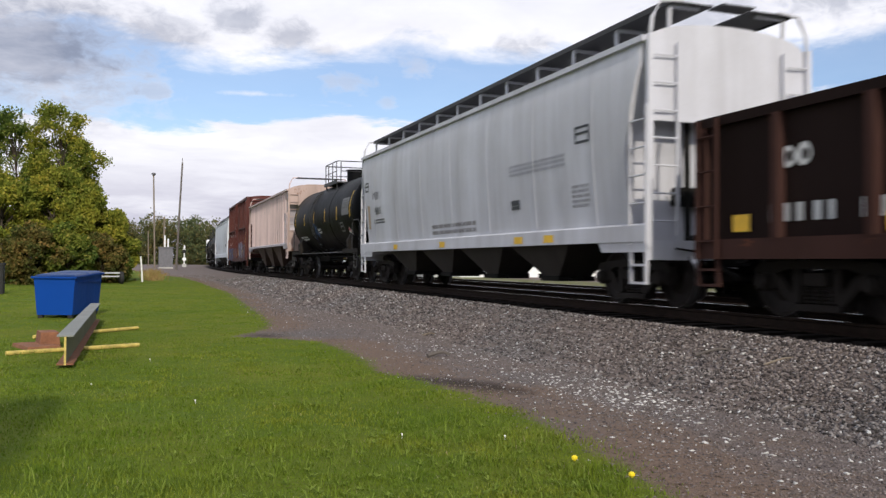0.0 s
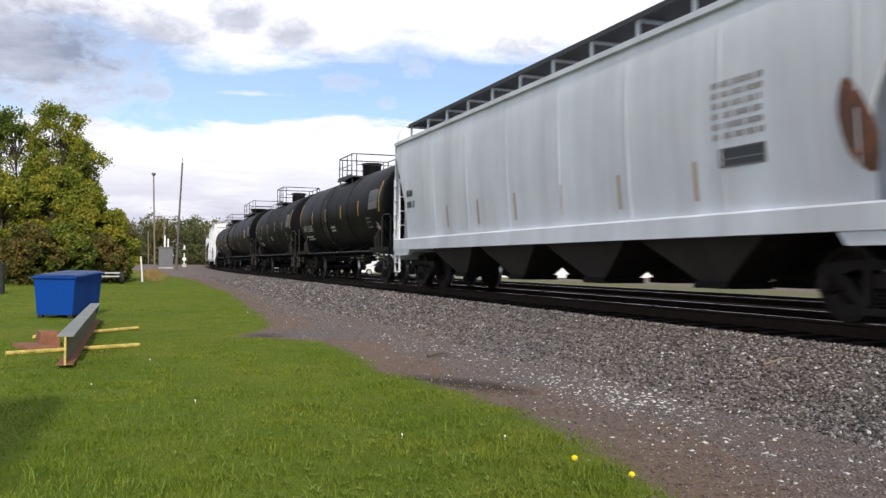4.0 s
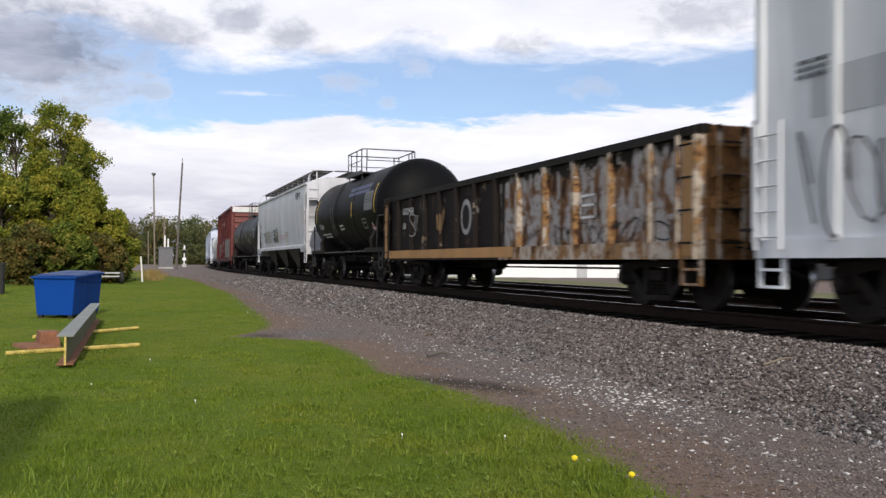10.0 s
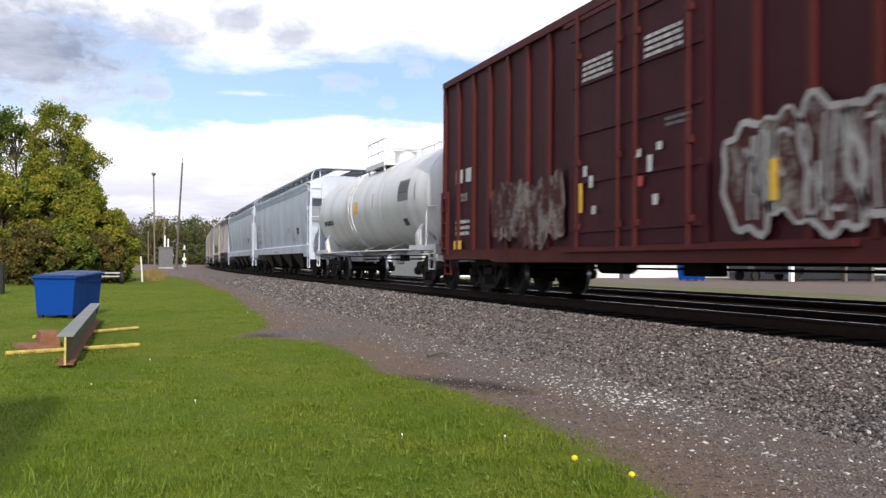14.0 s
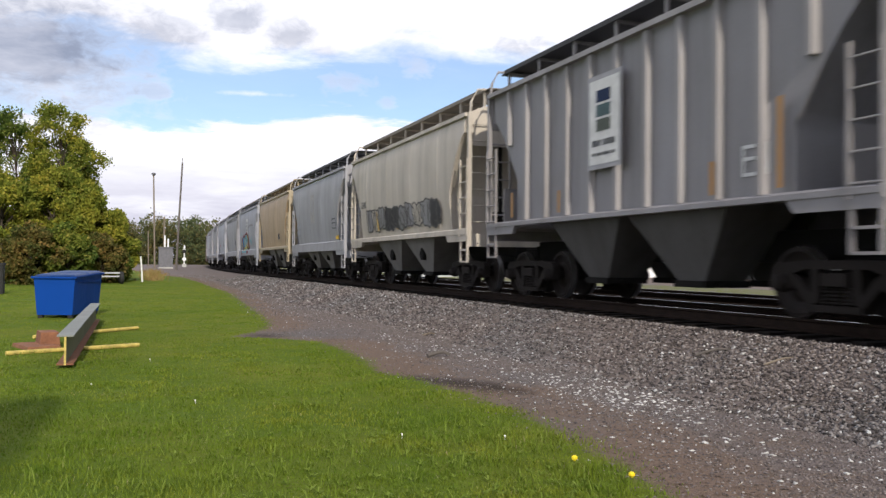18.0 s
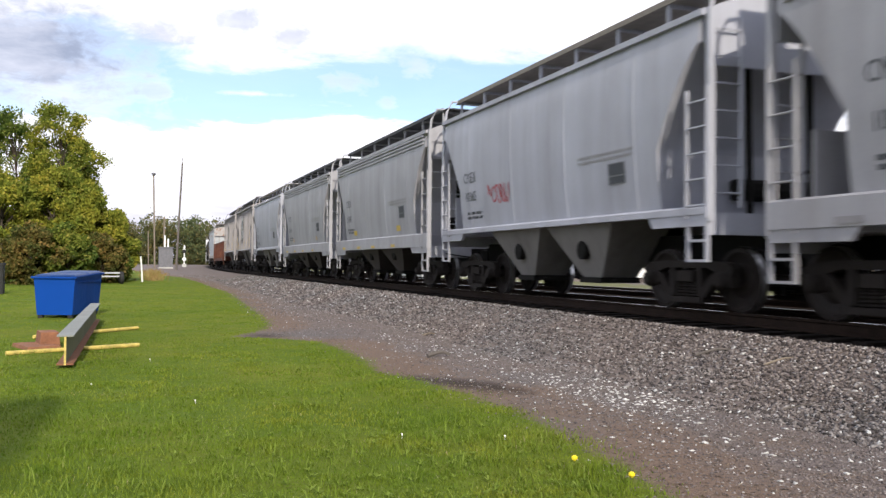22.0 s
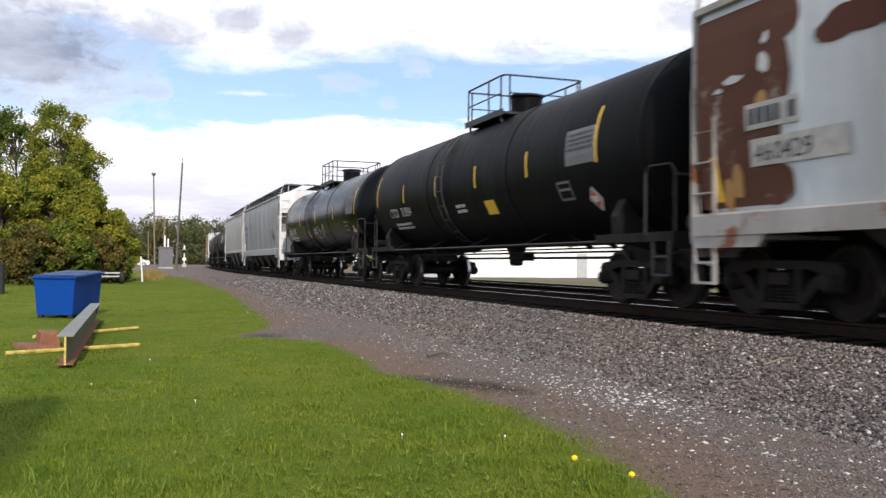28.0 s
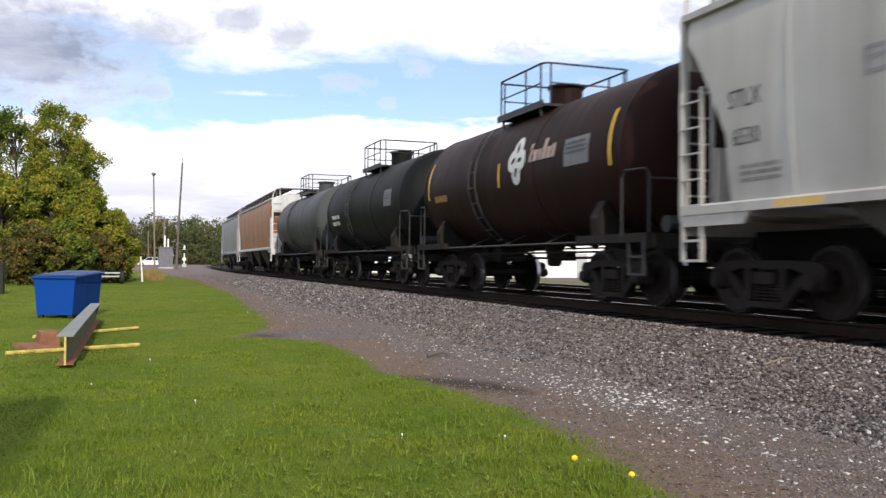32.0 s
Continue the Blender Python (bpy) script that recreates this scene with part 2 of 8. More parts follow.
TANK_BROWN = paint("dark_brown_tank_paint", (0.020, 0.0085, 0.0075), 0.4, 0.03, 0.5, (0.022, 0.014, 0.011), 0.08)
TANK_GREEN = paint("black_green_tank_paint", (0.0085, 0.0095, 0.0105), 0.5, 0.0, 0.5, (0.018, 0.017, 0.016), 0.08)
TANK_GREY = paint("grey_tank_paint", (0.070, 0.074, 0.080), 0.45, 0.0, 0.5, (0.04, 0.036, 0.034), 0.15)
TANK_WHITE = paint("white_tank_paint", (0.70, 0.71, 0.74), 0.18, 0.0, 0.35)
RUSTY_WHITE = paint("white_paint_with_rust", (0.56, 0.57, 0.58), 0.35, 0.30)
RUST_PATCH = paint("bare_rust", (0.13, 0.050, 0.025), 0.3, 0.8)
ORANGE = paint("orange_rust_paint", (0.42, 0.19, 0.095), 0.45, 0.40)
TRUCK_MAT = paint("truck_steel", (0.022, 0.019, 0.018), 0.4, 0.05, 0.75, (0.036, 0.027, 0.022), 0.10)
WHEEL_MAT = plain("wheel_steel", (0.019, 0.015, 0.014), 0.62, 0.1, 0.4, 4.0, 0.1, 0.15)
TREAD_MAT = plain("polished_tread", (0.42, 0.42, 0.43), 0.3, 0.9, 0.15)
UNDER_MAT = plain("underframe_black", (0.009, 0.0085, 0.008), 0.8, 0.0, 0.4, 3.0, 0.1, 0.12)
END_STEEL = paint("dusty_end_steel", (0.020, 0.018, 0.017), 0.45, 0.04, 0.7, (0.055, 0.043, 0.035), 0.12)
RAIL_STEEL = plain("grey_handrail", (0.034, 0.034, 0.036), 0.5, 0.2, 0.3, 6.0, 0.1, 0.3)
GRATE_MAT = plain("roofwalk_steel", (0.045, 0.045, 0.048), 0.6, 0.1, 0.3, 6.0, 0.1, 0.2)
GRATE_TAN = plain("weathered_roofwalk", (0.20, 0.175, 0.15), 0.7, 0.2, 0.3)
YELLOW = plain("yellow_reflector", (0.78, 0.47, 0.03), 0.45, 0.0, 0.15)
DULL_YELLOW = plain("dusty_yellow_reflector", (0.50, 0.36, 0.08), 0.6, 0.0, 0.3)
LETTER_WHITE = plain("white_lettering", (0.62, 0.62, 0.62), 0.6, 0.0, 0.2)
LETTER_DARK = plain("dark_lettering", (0.045, 0.05, 0.06), 0.6, 0.0, 0.2)
LETTER_YELLOW = plain("yellow_lettering", (0.55, 0.40, 0.05), 0.6)
LETTER_RED = plain("red_lettering", (0.42, 0.05, 0.06), 0.6)
PANEL_GREY = plain("grey_data_panel", (0.155, 0.158, 0.166), 0.6)
PANEL_PINK = plain("pink_label_panel", (0.62, 0.40, 0.44), 0.6)
PANEL_BLUE = plain("dark_blue_panel", (0.016, 0.028, 0.07), 0.6, 0, 0.3, 3.0, 0.1, 0.1)
PLACARD_RED = plain("red_placard", (0.50, 0.05, 0.06), 0.5)
SPRAY_BLUE = plain("light_blue_spray", (0.12, 0.42, 0.52), 0.6, 0, 0.4, 2.0)
SPRAY_SKY = plain("sky_blue_spray", (0.05, 0.24, 0.55), 0.6, 0, 0.35, 2.0)
SPRAY_PINK = plain("pink_spray", (0.55, 0.36, 0.42), 0.6, 0, 0.3, 2.0)
SPRAY_DEEP = plain("deep_blue_spray", (0.06, 0.13, 0.32), 0.6, 0, 0.4, 2.0)
SPRAY_RED = plain("dark_red_spray", (0.20, 0.012, 0.030), 0.6, 0, 0.4, 2.0)
SPRAY_YELLOW = plain("yellow_spray", (0.62, 0.50, 0.06), 0.6, 0, 0.3, 2.0)
SPRAY_SILVER = plain("silver_spray", (0.33, 0.315, 0.315), 0.6, 0.0, 0.45, 1.6)
SPRAY_BLACK = plain("black_spray", (0.035, 0.034, 0.037), 0.65, 0, 0.4, 2.0)
SPRAY_LILAC = plain("lilac_spray", (0.33, 0.33, 0.47), 0.6, 0, 0.5, 1.2)


def worn_spray(name, col, under, amount=0.5):
    """Thin spray paint with the car's own paint showing through."""
    m, n = material(name)
    co = n.add("ShaderNodeTexCoord")
    a = n.noise(n.add("ShaderNodeMapping", {"Vector": (co, "Object"), "Scale": (1.0, 1.0, 0.5)}), 2.4, 7.0, 0.68, 0.4)
    b = n.noise((co, "Object"), 18.0, 4.0)
    f = n.math("ADD", n.math("MULTIPLY", (a, 0), 0.75), n.math("MULTIPLY", (b, 0), 0.25))
    mask = n.ramp(f, [(0.30 + 0.25 * amount, (1, 1, 1)), (0.42 + 0.25 * amount, (0, 0, 0))])
    c = n.mix(mask, rgba(under), n.mix((b, 0), rgba(col), rgba(tuple(k * 0.7 for k in col))))
    surface(n, (c, 2), 0.65, 0.0, (b, 0), 0.1, 0.01, 0.15)
    return m


WORN_SILVER = worn_spray("worn_silver_spray", (0.27, 0.25, 0.24), (0.065, 0.018, 0.020), 0.42)
WORN_BEIGE = worn_spray("worn_beige_spray", (0.30, 0.27, 0.24), (0.065, 0.018, 0.020), 0.45)
WORN_LILAC = worn_spray("worn_lilac_spray", (0.27, 0.27, 0.37), (0.085, 0.030, 0.028), 0.42)
WORN_BLUE = worn_spray("worn_blue_spray", (0.13, 0.18, 0.33), (0.085, 0.030, 0.028), 0.45)
WORN_PINK = worn_spray("worn_pink_spray", (0.34, 0.24, 0.26), (0.085, 0.030, 0.028), 0.40)
RAIL_SIDE = plain("rusty_rail", (0.020, 0.013, 0.010), 0.8, 0.0, 0.4, 6.0, 0.1, 0.1)
RAIL_TOP = plain("polished_rail_head", (0.50, 0.50, 0.52), 0.22, 1.0, 0.1)
TIE_MAT = plain("creosoted_tie", (0.012, 0.010, 0.009), 0.9, 0.0, 0.5, 3.0, 0.4, 0.1)


# ---- building helpers ----
class Mesh:
    """Vertices and faces of one part, put together from simple solids."""

    def __init__(self):
        self.v, self.f, self.mi, self.slot = [], [], [], 0

    def face(self, ids):
        self.f.append(ids)
        self.mi.append(self.slot)

    def box(self, x0, x1, y0, y1, z0, z1):
        k = len(self.v)
        self.v += [(x, y, z) for z in (z0, z1) for y in (y0, y1) for x in (x0, x1)]
        for q in ((0, 2, 3, 1), (4, 5, 7, 6), (0, 1, 5, 4), (2, 6, 7, 3), (0, 4, 6, 2), (1, 3, 7, 5)):
            self.face([k + i for i in q])
        return self

    def loft(self, rings, cap=True, closed=True):
        k, n = len(self.v), len(rings[0])
        for r in rings:
            self.v += [tuple(p) for p in r]
        for i in range(len(rings) - 1):
            for j in range(n if closed else n - 1):
                a, b = k + i * n + j, k + i * n + (j + 1) % n
                self.face([a, b, b + n, a + n])
        if cap:
            self.face([k + j for j in range(n)][::-1])
            self.face([k + (len(rings) - 1) * n + j for j in range(n)])
        return self

    def prism(self, poly, x0, x1):
        """A polygon of (y, z) drawn out across x."""
        return self.loft([[(x0, y, z) for y, z in poly], [(x1, y, z) for y, z in poly]])

    def slab(self, poly, y0, y1):
        """A polygon of (x, z) drawn out along y."""
        return self.loft([[(x, y0, z) for x, z in poly], [(x, y1, z) for x, z in poly]])

    def tube(self, pts, r, n=6, r2=None):
        pts = [Vector(p) for p in pts]
        rings = []
        for i, p in enumerate(pts):
            d = (pts[min(i + 1, len(pts) - 1)] - pts[max(i - 1, 0)]).normalized()
            a = d.cross(Vector((0, 0, 1)) if abs(d.z) < 0.9 else Vector((1, 0, 0))).normalized()
            b = d.cross(a)
            rr = r if r2 is None else r + (r2 - r) * i / (len(pts) - 1)
            rings.append([p + (a * math.cos(t) + b * math.sin(t)) * rr for t in (math.tau * j / n for j in range(n))])
        return self.loft(rings)

    def turn_x(self, profile, n=24):
        """A solid turned about the x axis from (x, radius) pairs."""
        return self.loft([[(x, r * math.cos(t), r * math.sin(t)) for t in (math.tau * j / n for j in range(n))] for x, r in profile])

    def turn_z(self, profile, cx=0.0, cy=0.0, n=16):
        return self.loft([[(cx + r * math.cos(t), cy + r * math.sin(t), z) for t in (math.tau * j / n for j in range(n))] for z, r in profile])

    def data(self, name, mats, smooth=False, angle=35):
        me = bpy.data.meshes.new(name)
        me.from_pydata(self.v, [], self.f)
        for m in mats if isinstance(mats, (list, tuple)) else [mats]:
            me.materials.append(m)
        if any(self.mi):
            me.polygons.foreach_set("material_index", self.mi)
        if smooth:
            me.polygons.foreach_set("use_smooth", [True] * len(self.f))
            me.set_sharp_from_angle(angle=radians(angle))
        me.update()
        return me


def part(name, mesh, mats, parent, label="", smooth=False, at=None):
    """Link a mesh as one part under a thing or a part."""
    me = mesh.data(name, mats, smooth) if isinstance(mesh, Mesh) else mesh
    ob = new(name, me)
    ob.parent = parent
    if at is not None:
        ob.matrix_basis = at
    if label:
        ob["label"] = label
    return ob


def thing(name, label, category, at=None, group="", kind="", mesh=None, mats=None, smooth=False):
    ob = new(name, mesh.data(name, mats, smooth) if isinstance(mesh, Mesh) else mesh)
    if at is not None:
        ob.matrix_basis = at
    return tagged(ob, label, category, group, kind)


WORDS = {}


def letters(words):
    """Flat outlines of short words in the built-in font, one unit high: vertices and faces."""
    made = []
    for w in words:
        cu = bpy.data.curves.new("word", "FONT")
        cu.body, cu.size, cu.resolution_u = w, 1.0, 2
        made.append((w, new("word", cu)))
    dg = bpy.context.evaluated_depsgraph_get()
    for w, ob in made:
        me = bpy.data.meshes.new_from_object(ob.evaluated_get(dg))
        WORDS[w] = ([tuple(v.co) for v in me.vertices], [list(p.vertices) for p in me.polygons])
        bpy.data.objects.remove(ob)
        bpy.data.meshes.remove(me)


letters(["WLPX", "458015", "CNA", "405", "538", "NATX", "250655", "CTCX", "713004", "GACX", "7424", "EQUX", "620011", "631325",
         "CEMX", "CMEX", "10865", "86964", "STLX", "6530", "1046", "112315", "OBUX", "303082", "460429", "10257", "GONX", "320", "BRCX"])


class Side:
    """The near side of a car, on which lettering and marks are laid; half(z) gives the half width."""

    def __init__(self, car, half):
        self.car, self.half = car, half

    def at(self, y, z, lift=0.008):
        return (-self.half(z) - lift, y, z)

    def word(self, text, y, z, size, mat, wide=0.82, lift=0.008, name="lettering"):
        vs, fs = WORDS[text]
        m = Mesh()
        m.v = [self.at(y - vx * size * wide, z + vy * size, lift) for vx, vy, _ in vs]
        for f in fs:
            m.face(f)
        part(name, m, mat, self.car)

    def rect(self, y0, y1, z0, z1, mat, name="marking", lift=0.008, label="", mesh=None, lean=0.0):
        m = mesh or Mesh()
        k, n = len(m.v), max(1, int((z1 - z0) / 0.15))
        for i in range(n + 1):
            z = z0 + (z1 - z0) * i / n
            sh = lean * (z - z0)
            m.v += [self.at(y0 + sh, z, lift), self.at(y1 + sh, z, lift)]
        for i in range(n):
            m.face([k + 2 * i, k + 2 * i + 1, k + 2 * i + 3, k + 2 * i + 2])
        if mesh is None:
            part(name, m, mat, self.car, label)
            if name == "stencil_square":
                lines, t = Mesh(), 0.018
                for a in ((y0, y1, z0, z0 + t), (y0, y1, z1 - t, z1), (y0, y1, z0 + (z1 - z0) * 0.38, z0 + (z1 - z0) * 0.38 + t), (y0, y0 + t, z0, z1), (y1 - t, y1, z0, z1)):
                    self.rect(*a, PANEL_GREY, mesh=lines, lift=lift + 0.005)
                part("stencil_lines", lines, PANEL_GREY, self.car)
        return m

    def bars(self, y, z, rows, width, size, mat, name="small_stencil", seed=1, lift=0.008, gap=0.18):
        """Lines of small writing too small to read."""
        rnd, m = random.Random(seed), Mesh()
        for i in range(rows):
            zz, yy = z - i * size * 1.7, y
            left = rnd.randint(3, 7)
            while yy > y - width:
                w = min(rnd.uniform(0.50, 0.66) * size, yy - (y - width))
                if w > 0.3 * size:
                    self.rect(yy - w, yy, zz, zz + size, mat, mesh=m, lift=lift)
                left -= 1
                yy -= w + size * (gap if left else 0.75)
                left = left or rnd.randint(3, 7)
        tagged(part(name, m, mat, self.car), kind="stuff")

    def frame_box(self, y, z, w, h, mat, lift=0.008):
        m, t = Mesh(), 0.045
        for a in ((y - w, y, z, z + t), (y - w, y, z + h - t, z + h), (y - w, y - w + t, z, z + h), (y - t, y, z, z + h), (y - w, y, z + h * 0.5, z + h * 0.5 + t)):
            self.rect(*a, mat, mesh=m, lift=lift)
        part("inspection_box", m, mat, self.car)

    def diamond(self, y, z, r, mat, name="hazard_placard", lift=0.010):
        m = Mesh()
        m.v = [self.at(y - r, z, lift), self.at(y, z - r, lift), self.at(y + r, z, lift), self.at(y, z + r, lift)]
        m.face([0, 1, 2, 3])
        part(name, m, mat, self.car)

    def blob(self, y, z, ry, rz, mat, name="graffiti", lift=0.010, wob=0.0, seed=0, mesh=None, turn=0.0):
        rnd, m = random.Random(seed), mesh or Mesh()
        k, n, rings = len(m.v), 18, 4
        raw = [1 + rnd.uniform(-wob, wob) for _ in range(n)]
        wobs = [(raw[j - 1] + 1.4 * raw[j] + raw[(j + 1) % n]) / 3.4 for j in range(n)]
        m.v.append(self.at(y, z, lift))
        ct, st = math.cos(turn), math.sin(turn)
        for i in range(1, rings + 1):
            for j in range(n):
                a = math.tau * j / n
                dy, dz = ry * math.cos(a) * wobs[j] * i / rings, rz * math.sin(a) * wobs[j] * i / rings
                m.v.append(self.at(y + dy * ct - dz * st, z + dy * st + dz * ct, lift))
        for j in range(n):
            m.face([k, k + 1 + j, k + 1 + (j + 1) % n])
            for i in range(rings - 1):
                a, b = k + 1 + i * n + j, k + 1 + i * n + (j + 1) % n
                m.face([a, b, b + n, a + n])
        if mesh is None:
            part(name, m, mat, self.car)
        return m

    def stroke(self, pts, w, mat=None, mesh=None, lift=0.012):
        m = mesh or Mesh()
        k = len(m.v)
        for i, (y, z) in enumerate(pts):
            a, b = pts[max(i - 1, 0)], pts[min(i + 1, len(pts) - 1)]
            d = Vector((b[0] - a[0], b[1] - a[1]))
            d = d.normalized() if d.length > 1e-6 else Vector((1, 0))
            m.v += [self.at(y - d.y * w / 2, z + d.x * w / 2, lift), self.at(y + d.y * w / 2, z - d.x * w / 2, lift)]
        for i in range(len(pts) - 1):
            m.face([k + 2 * i, k + 2 * i + 1, k + 2 * i + 3, k + 2 * i + 2])
        if mesh is None:
            part("graffiti", m, mat, self.car)

    def scrawl(self, y, z, width, height, mat, count=6, w=0.07, seed=3, lift=0.012):
        """Loose looping spray-can strokes."""
        rnd, m = random.Random(seed), Mesh()
        for c in range(count):
            cy, cz = y - width * (c + 0.5) / count, z + height / 2
            ph, fy, fz = rnd.uniform(0, 6.28), rnd.choice((1, 1, 2)), rnd.choice((1, 2, 2))
            rr, ra = width / count * rnd.uniform(0.4, 0.75), height * rnd.uniform(0.3, 0.52)
            pts = [(cy + rr * math.sin(fy * t + ph), cz + ra * math.sin(fz * t)) for t in (i * 0.33 for i in range(rnd.randint(11, 19)))]
            self.stroke(pts, w * rnd.uniform(0.7, 1.3), mesh=m, lift=lift)
        tagged(part("graffiti", m, mat, self.car), kind="stuff")


    def piece(self, y, z, width, height, n, fills, line, seed=1, lift=0.012, lw=0.045):
        """A row of filled, outlined spray-can letters of no particular writing."""
        rnd, lines = random.Random(seed), Mesh()
        for i in range(n):
            cy, cz = y - width * (i + 0.5) / n, z + height * (0.5 + rnd.uniform(-0.07, 0.07))
            ry, rz = width / n * 0.66, height * 0.50 * rnd.uniform(0.84, 1.06)
            p2, p3, p5 = (rnd.uniform(0, 6.28) for _ in range(3))
            pts = []
            for j in range(33):
                a = math.tau * j / 32
                c, q = math.cos(a), math.sin(a)
                r = (abs(c) ** 4 + abs(q) ** 4) ** -0.25 * (0.90 + 0.06 * math.sin(2 * a + p2) + 0.08 * math.sin(3 * a + p3) + 0.07 * math.sin(7 * a + p5))
                pts.append((cy + ry * r * c + 0.12 * rz * r * q, cz + rz * r * q))
            if fills:
                m = Mesh()
                m.v = [self.at(cy, cz, lift + 0.002 * i)] + [self.at(a, b, lift + 0.002 * i) for a, b in pts]
                for j in range(32):
                    m.face([0, 1 + j, 2 + j])
                part("graffiti", m, fills[i % len(fills)], self.car)
            up = lift + 0.002 * n + 0.003
            self.stroke(pts, lw * rnd.uniform(0.7, 1.3), mesh=lines, lift=up)
            for k in range(2):
                yy = cy + ry * rnd.uniform(-0.5, 0.5)
                self.stroke([(yy + 0.1 * ry * math.sin(3 * t + k), cz + rz * (t - 0.5) * 1.5) for t in (0, 0.2, 0.4, 0.6, 0.8, 1.0)], lw * 0.7, mesh=lines, lift=up)
            ph = rnd.uniform(0, 6.28)
            self.stroke([(cy + ry * 0.4 * math.sin(t + ph), cz + rz * 0.62 * math.cos(0.7 * t + ph)) for t in (k * 0.45 for k in range(rnd.randint(6, 11)))], lw * 0.8, mesh=lines, lift=up)
        tagged(part("graffiti", lines, line, self.car), kind="stuff")


# ---- trucks, couplers and brakes shared by all cars ----
WHEEL_R, AXLE = 0.457, 0.89


def wheelset_mesh():
    m = Mesh()
    for sgn in (-1, 1):
        prof = [(0.665, 0.12), (0.665, 0.20), (0.69, 0.24), (0.69, 0.37), (0.672, 0.40), (0.672, 0.475), (0.69, 0.485), (0.708, 0.462), (0.80, 0.455), (0.808, 0.40), (0.775, 0.37), (0.755, 0.25), (0.795, 0.19), (0.795, 0.10)]
        k = len(m.f)
        m.turn_x([(x * sgn, r) for x, r in prof], 28)
        for j in range(28):
            m.mi[k + 7 * 28 + j] = 1
    m.turn_x([(-1.1, 0.075), (-0.8, 0.09), (-0.6, 0.10), (0, 0.085), (0.6, 0.10), (0.8, 0.09), (1.1, 0.075)], 12)
    return m.data("wheelset", [WHEEL_MAT, TREAD_MAT], True, 40)


def sideframe_mesh():
    m = Mesh()
    top = [(-1.06, 0.50), (-1.08, 0.62), (-1.0, 0.70), (-0.52, 0.735), (0.52, 0.735), (1.0, 0.70), (1.08, 0.62), (1.06, 0.50), (0.74, 0.56), (0.50, 0.63), (-0.50, 0.63), (-0.74, 0.56)]
    m.prism(top, -0.07, 0.07)
    for s in (-1, 1):
        m.prism([(s * 1.06, 0.36), (s * 1.06, 0.56), (s * 0.99, 0.57), (s * 0.99, 0.36)], -0.08, 0.08)
        m.prism([(s * 0.79, 0.36), (s * 0.79, 0.57), (s * 0.70, 0.60), (s * 0.70, 0.40)], -0.08, 0.08)
        m.prism([(s * 0.27, 0.22), (s * 0.27, 0.65), (s * 0.38, 0.65), (s * 0.40, 0.22)], -0.07, 0.07)
        m.prism([(s * 0.76, 0.50), (s * 0.70, 0.58), (s * 0.56, 0.50), (s * 0.36, 0.28), (s * 0.30, 0.14), (s * 0.40, 0.16)], -0.07, 0.07)
    m.prism([(-0.42, 0.12), (-0.44, 0.20), (0.44, 0.20), (0.42, 0.12)], -0.10, 0.10)
    return m.data("sideframe", TRUCK_MAT)


def spring_mesh():
    m = Mesh()
    m.turn_z([(0.20 + i * 0.0225, 0.078 if i % 2 else 0.055) for i in range(11)], 0.0, 0.0, 10)
    return m.data("coil_spring", TRUCK_MAT)


def bolster_mesh():
    m = Mesh()
    m.slab([(-1.10, 0.43), (-1.10, 0.58), (-0.5, 0.66), (0.5, 0.66), (1.10, 0.58), (1.10, 0.43), (0.4, 0.34), (-0.4, 0.34)], -0.20, 0.20)
    m.turn_z([(0.62, 0.19), (0.75, 0.19)], 0, 0, 14)
    for s in (-1, 1):
        m.box(-0.72, 0.72, s * 0.43 - 0.05, s * 0.43 + 0.05, 0.36, 0.44)
        for x in (-0.73, 0.73):
            m.box(x - 0.06, x + 0.06, s * 0.43 - 0.09, s * 0.43 + 0.05, 0.26, 0.52)
    return m.data("bolster", TRUCK_MAT)


def cap_mesh():
    m = Mesh()
    m.turn_x([(-0.06, 0.125), (0.05, 0.125), (0.07, 0.10), (0.11, 0.09), (0.12, 0.04)], 14)
    return m.data("bearing_cap", TRUCK_MAT, True)


def coupler_mesh():
    """Pointing to -y from the striker at y = 0."""
    m = Mesh()
    m.box(-0.09, 0.09, -0.38, 0.2, 0.78, 0.95)
    m.prism([(-0.36, 0.70), (-0.62, 0.72), (-0.66, 0.86), (-0.62, 1.0), (-0.36, 1.02), (-0.30, 0.86)], -0.20, 0.04)
    m.prism([(-0.36, 0.76), (-0.55, 0.76), (-0.58, 0.95), (-0.36, 0.96)], 0.05, 0.18)
    m.box(-0.32, 0.32, -0.03, 0.03, 0.66, 1.06)
    m.tube([(-0.35, 0.0, 0.80), (-0.36, -0.25, 0.62), (-0.30, -0.55, 0.48)], 0.03)
    m.tube([(-1.05, -0.04, 0.92), (-0.6, -0.07, 0.86), (-0.15, -0.2, 0.80)], 0.018)
    return m.data("coupler", UNDER_MAT)


WHEELSET, SIDEFRAME, SPRINGS, BOLSTER, CAP, COUPLER = wheelset_mesh(), sideframe_mesh(), spring_mesh(), bolster_mesh(), cap_mesh(), coupler_mesh()
WHEELS = []      # (wheelset, its place along the truck, the car)


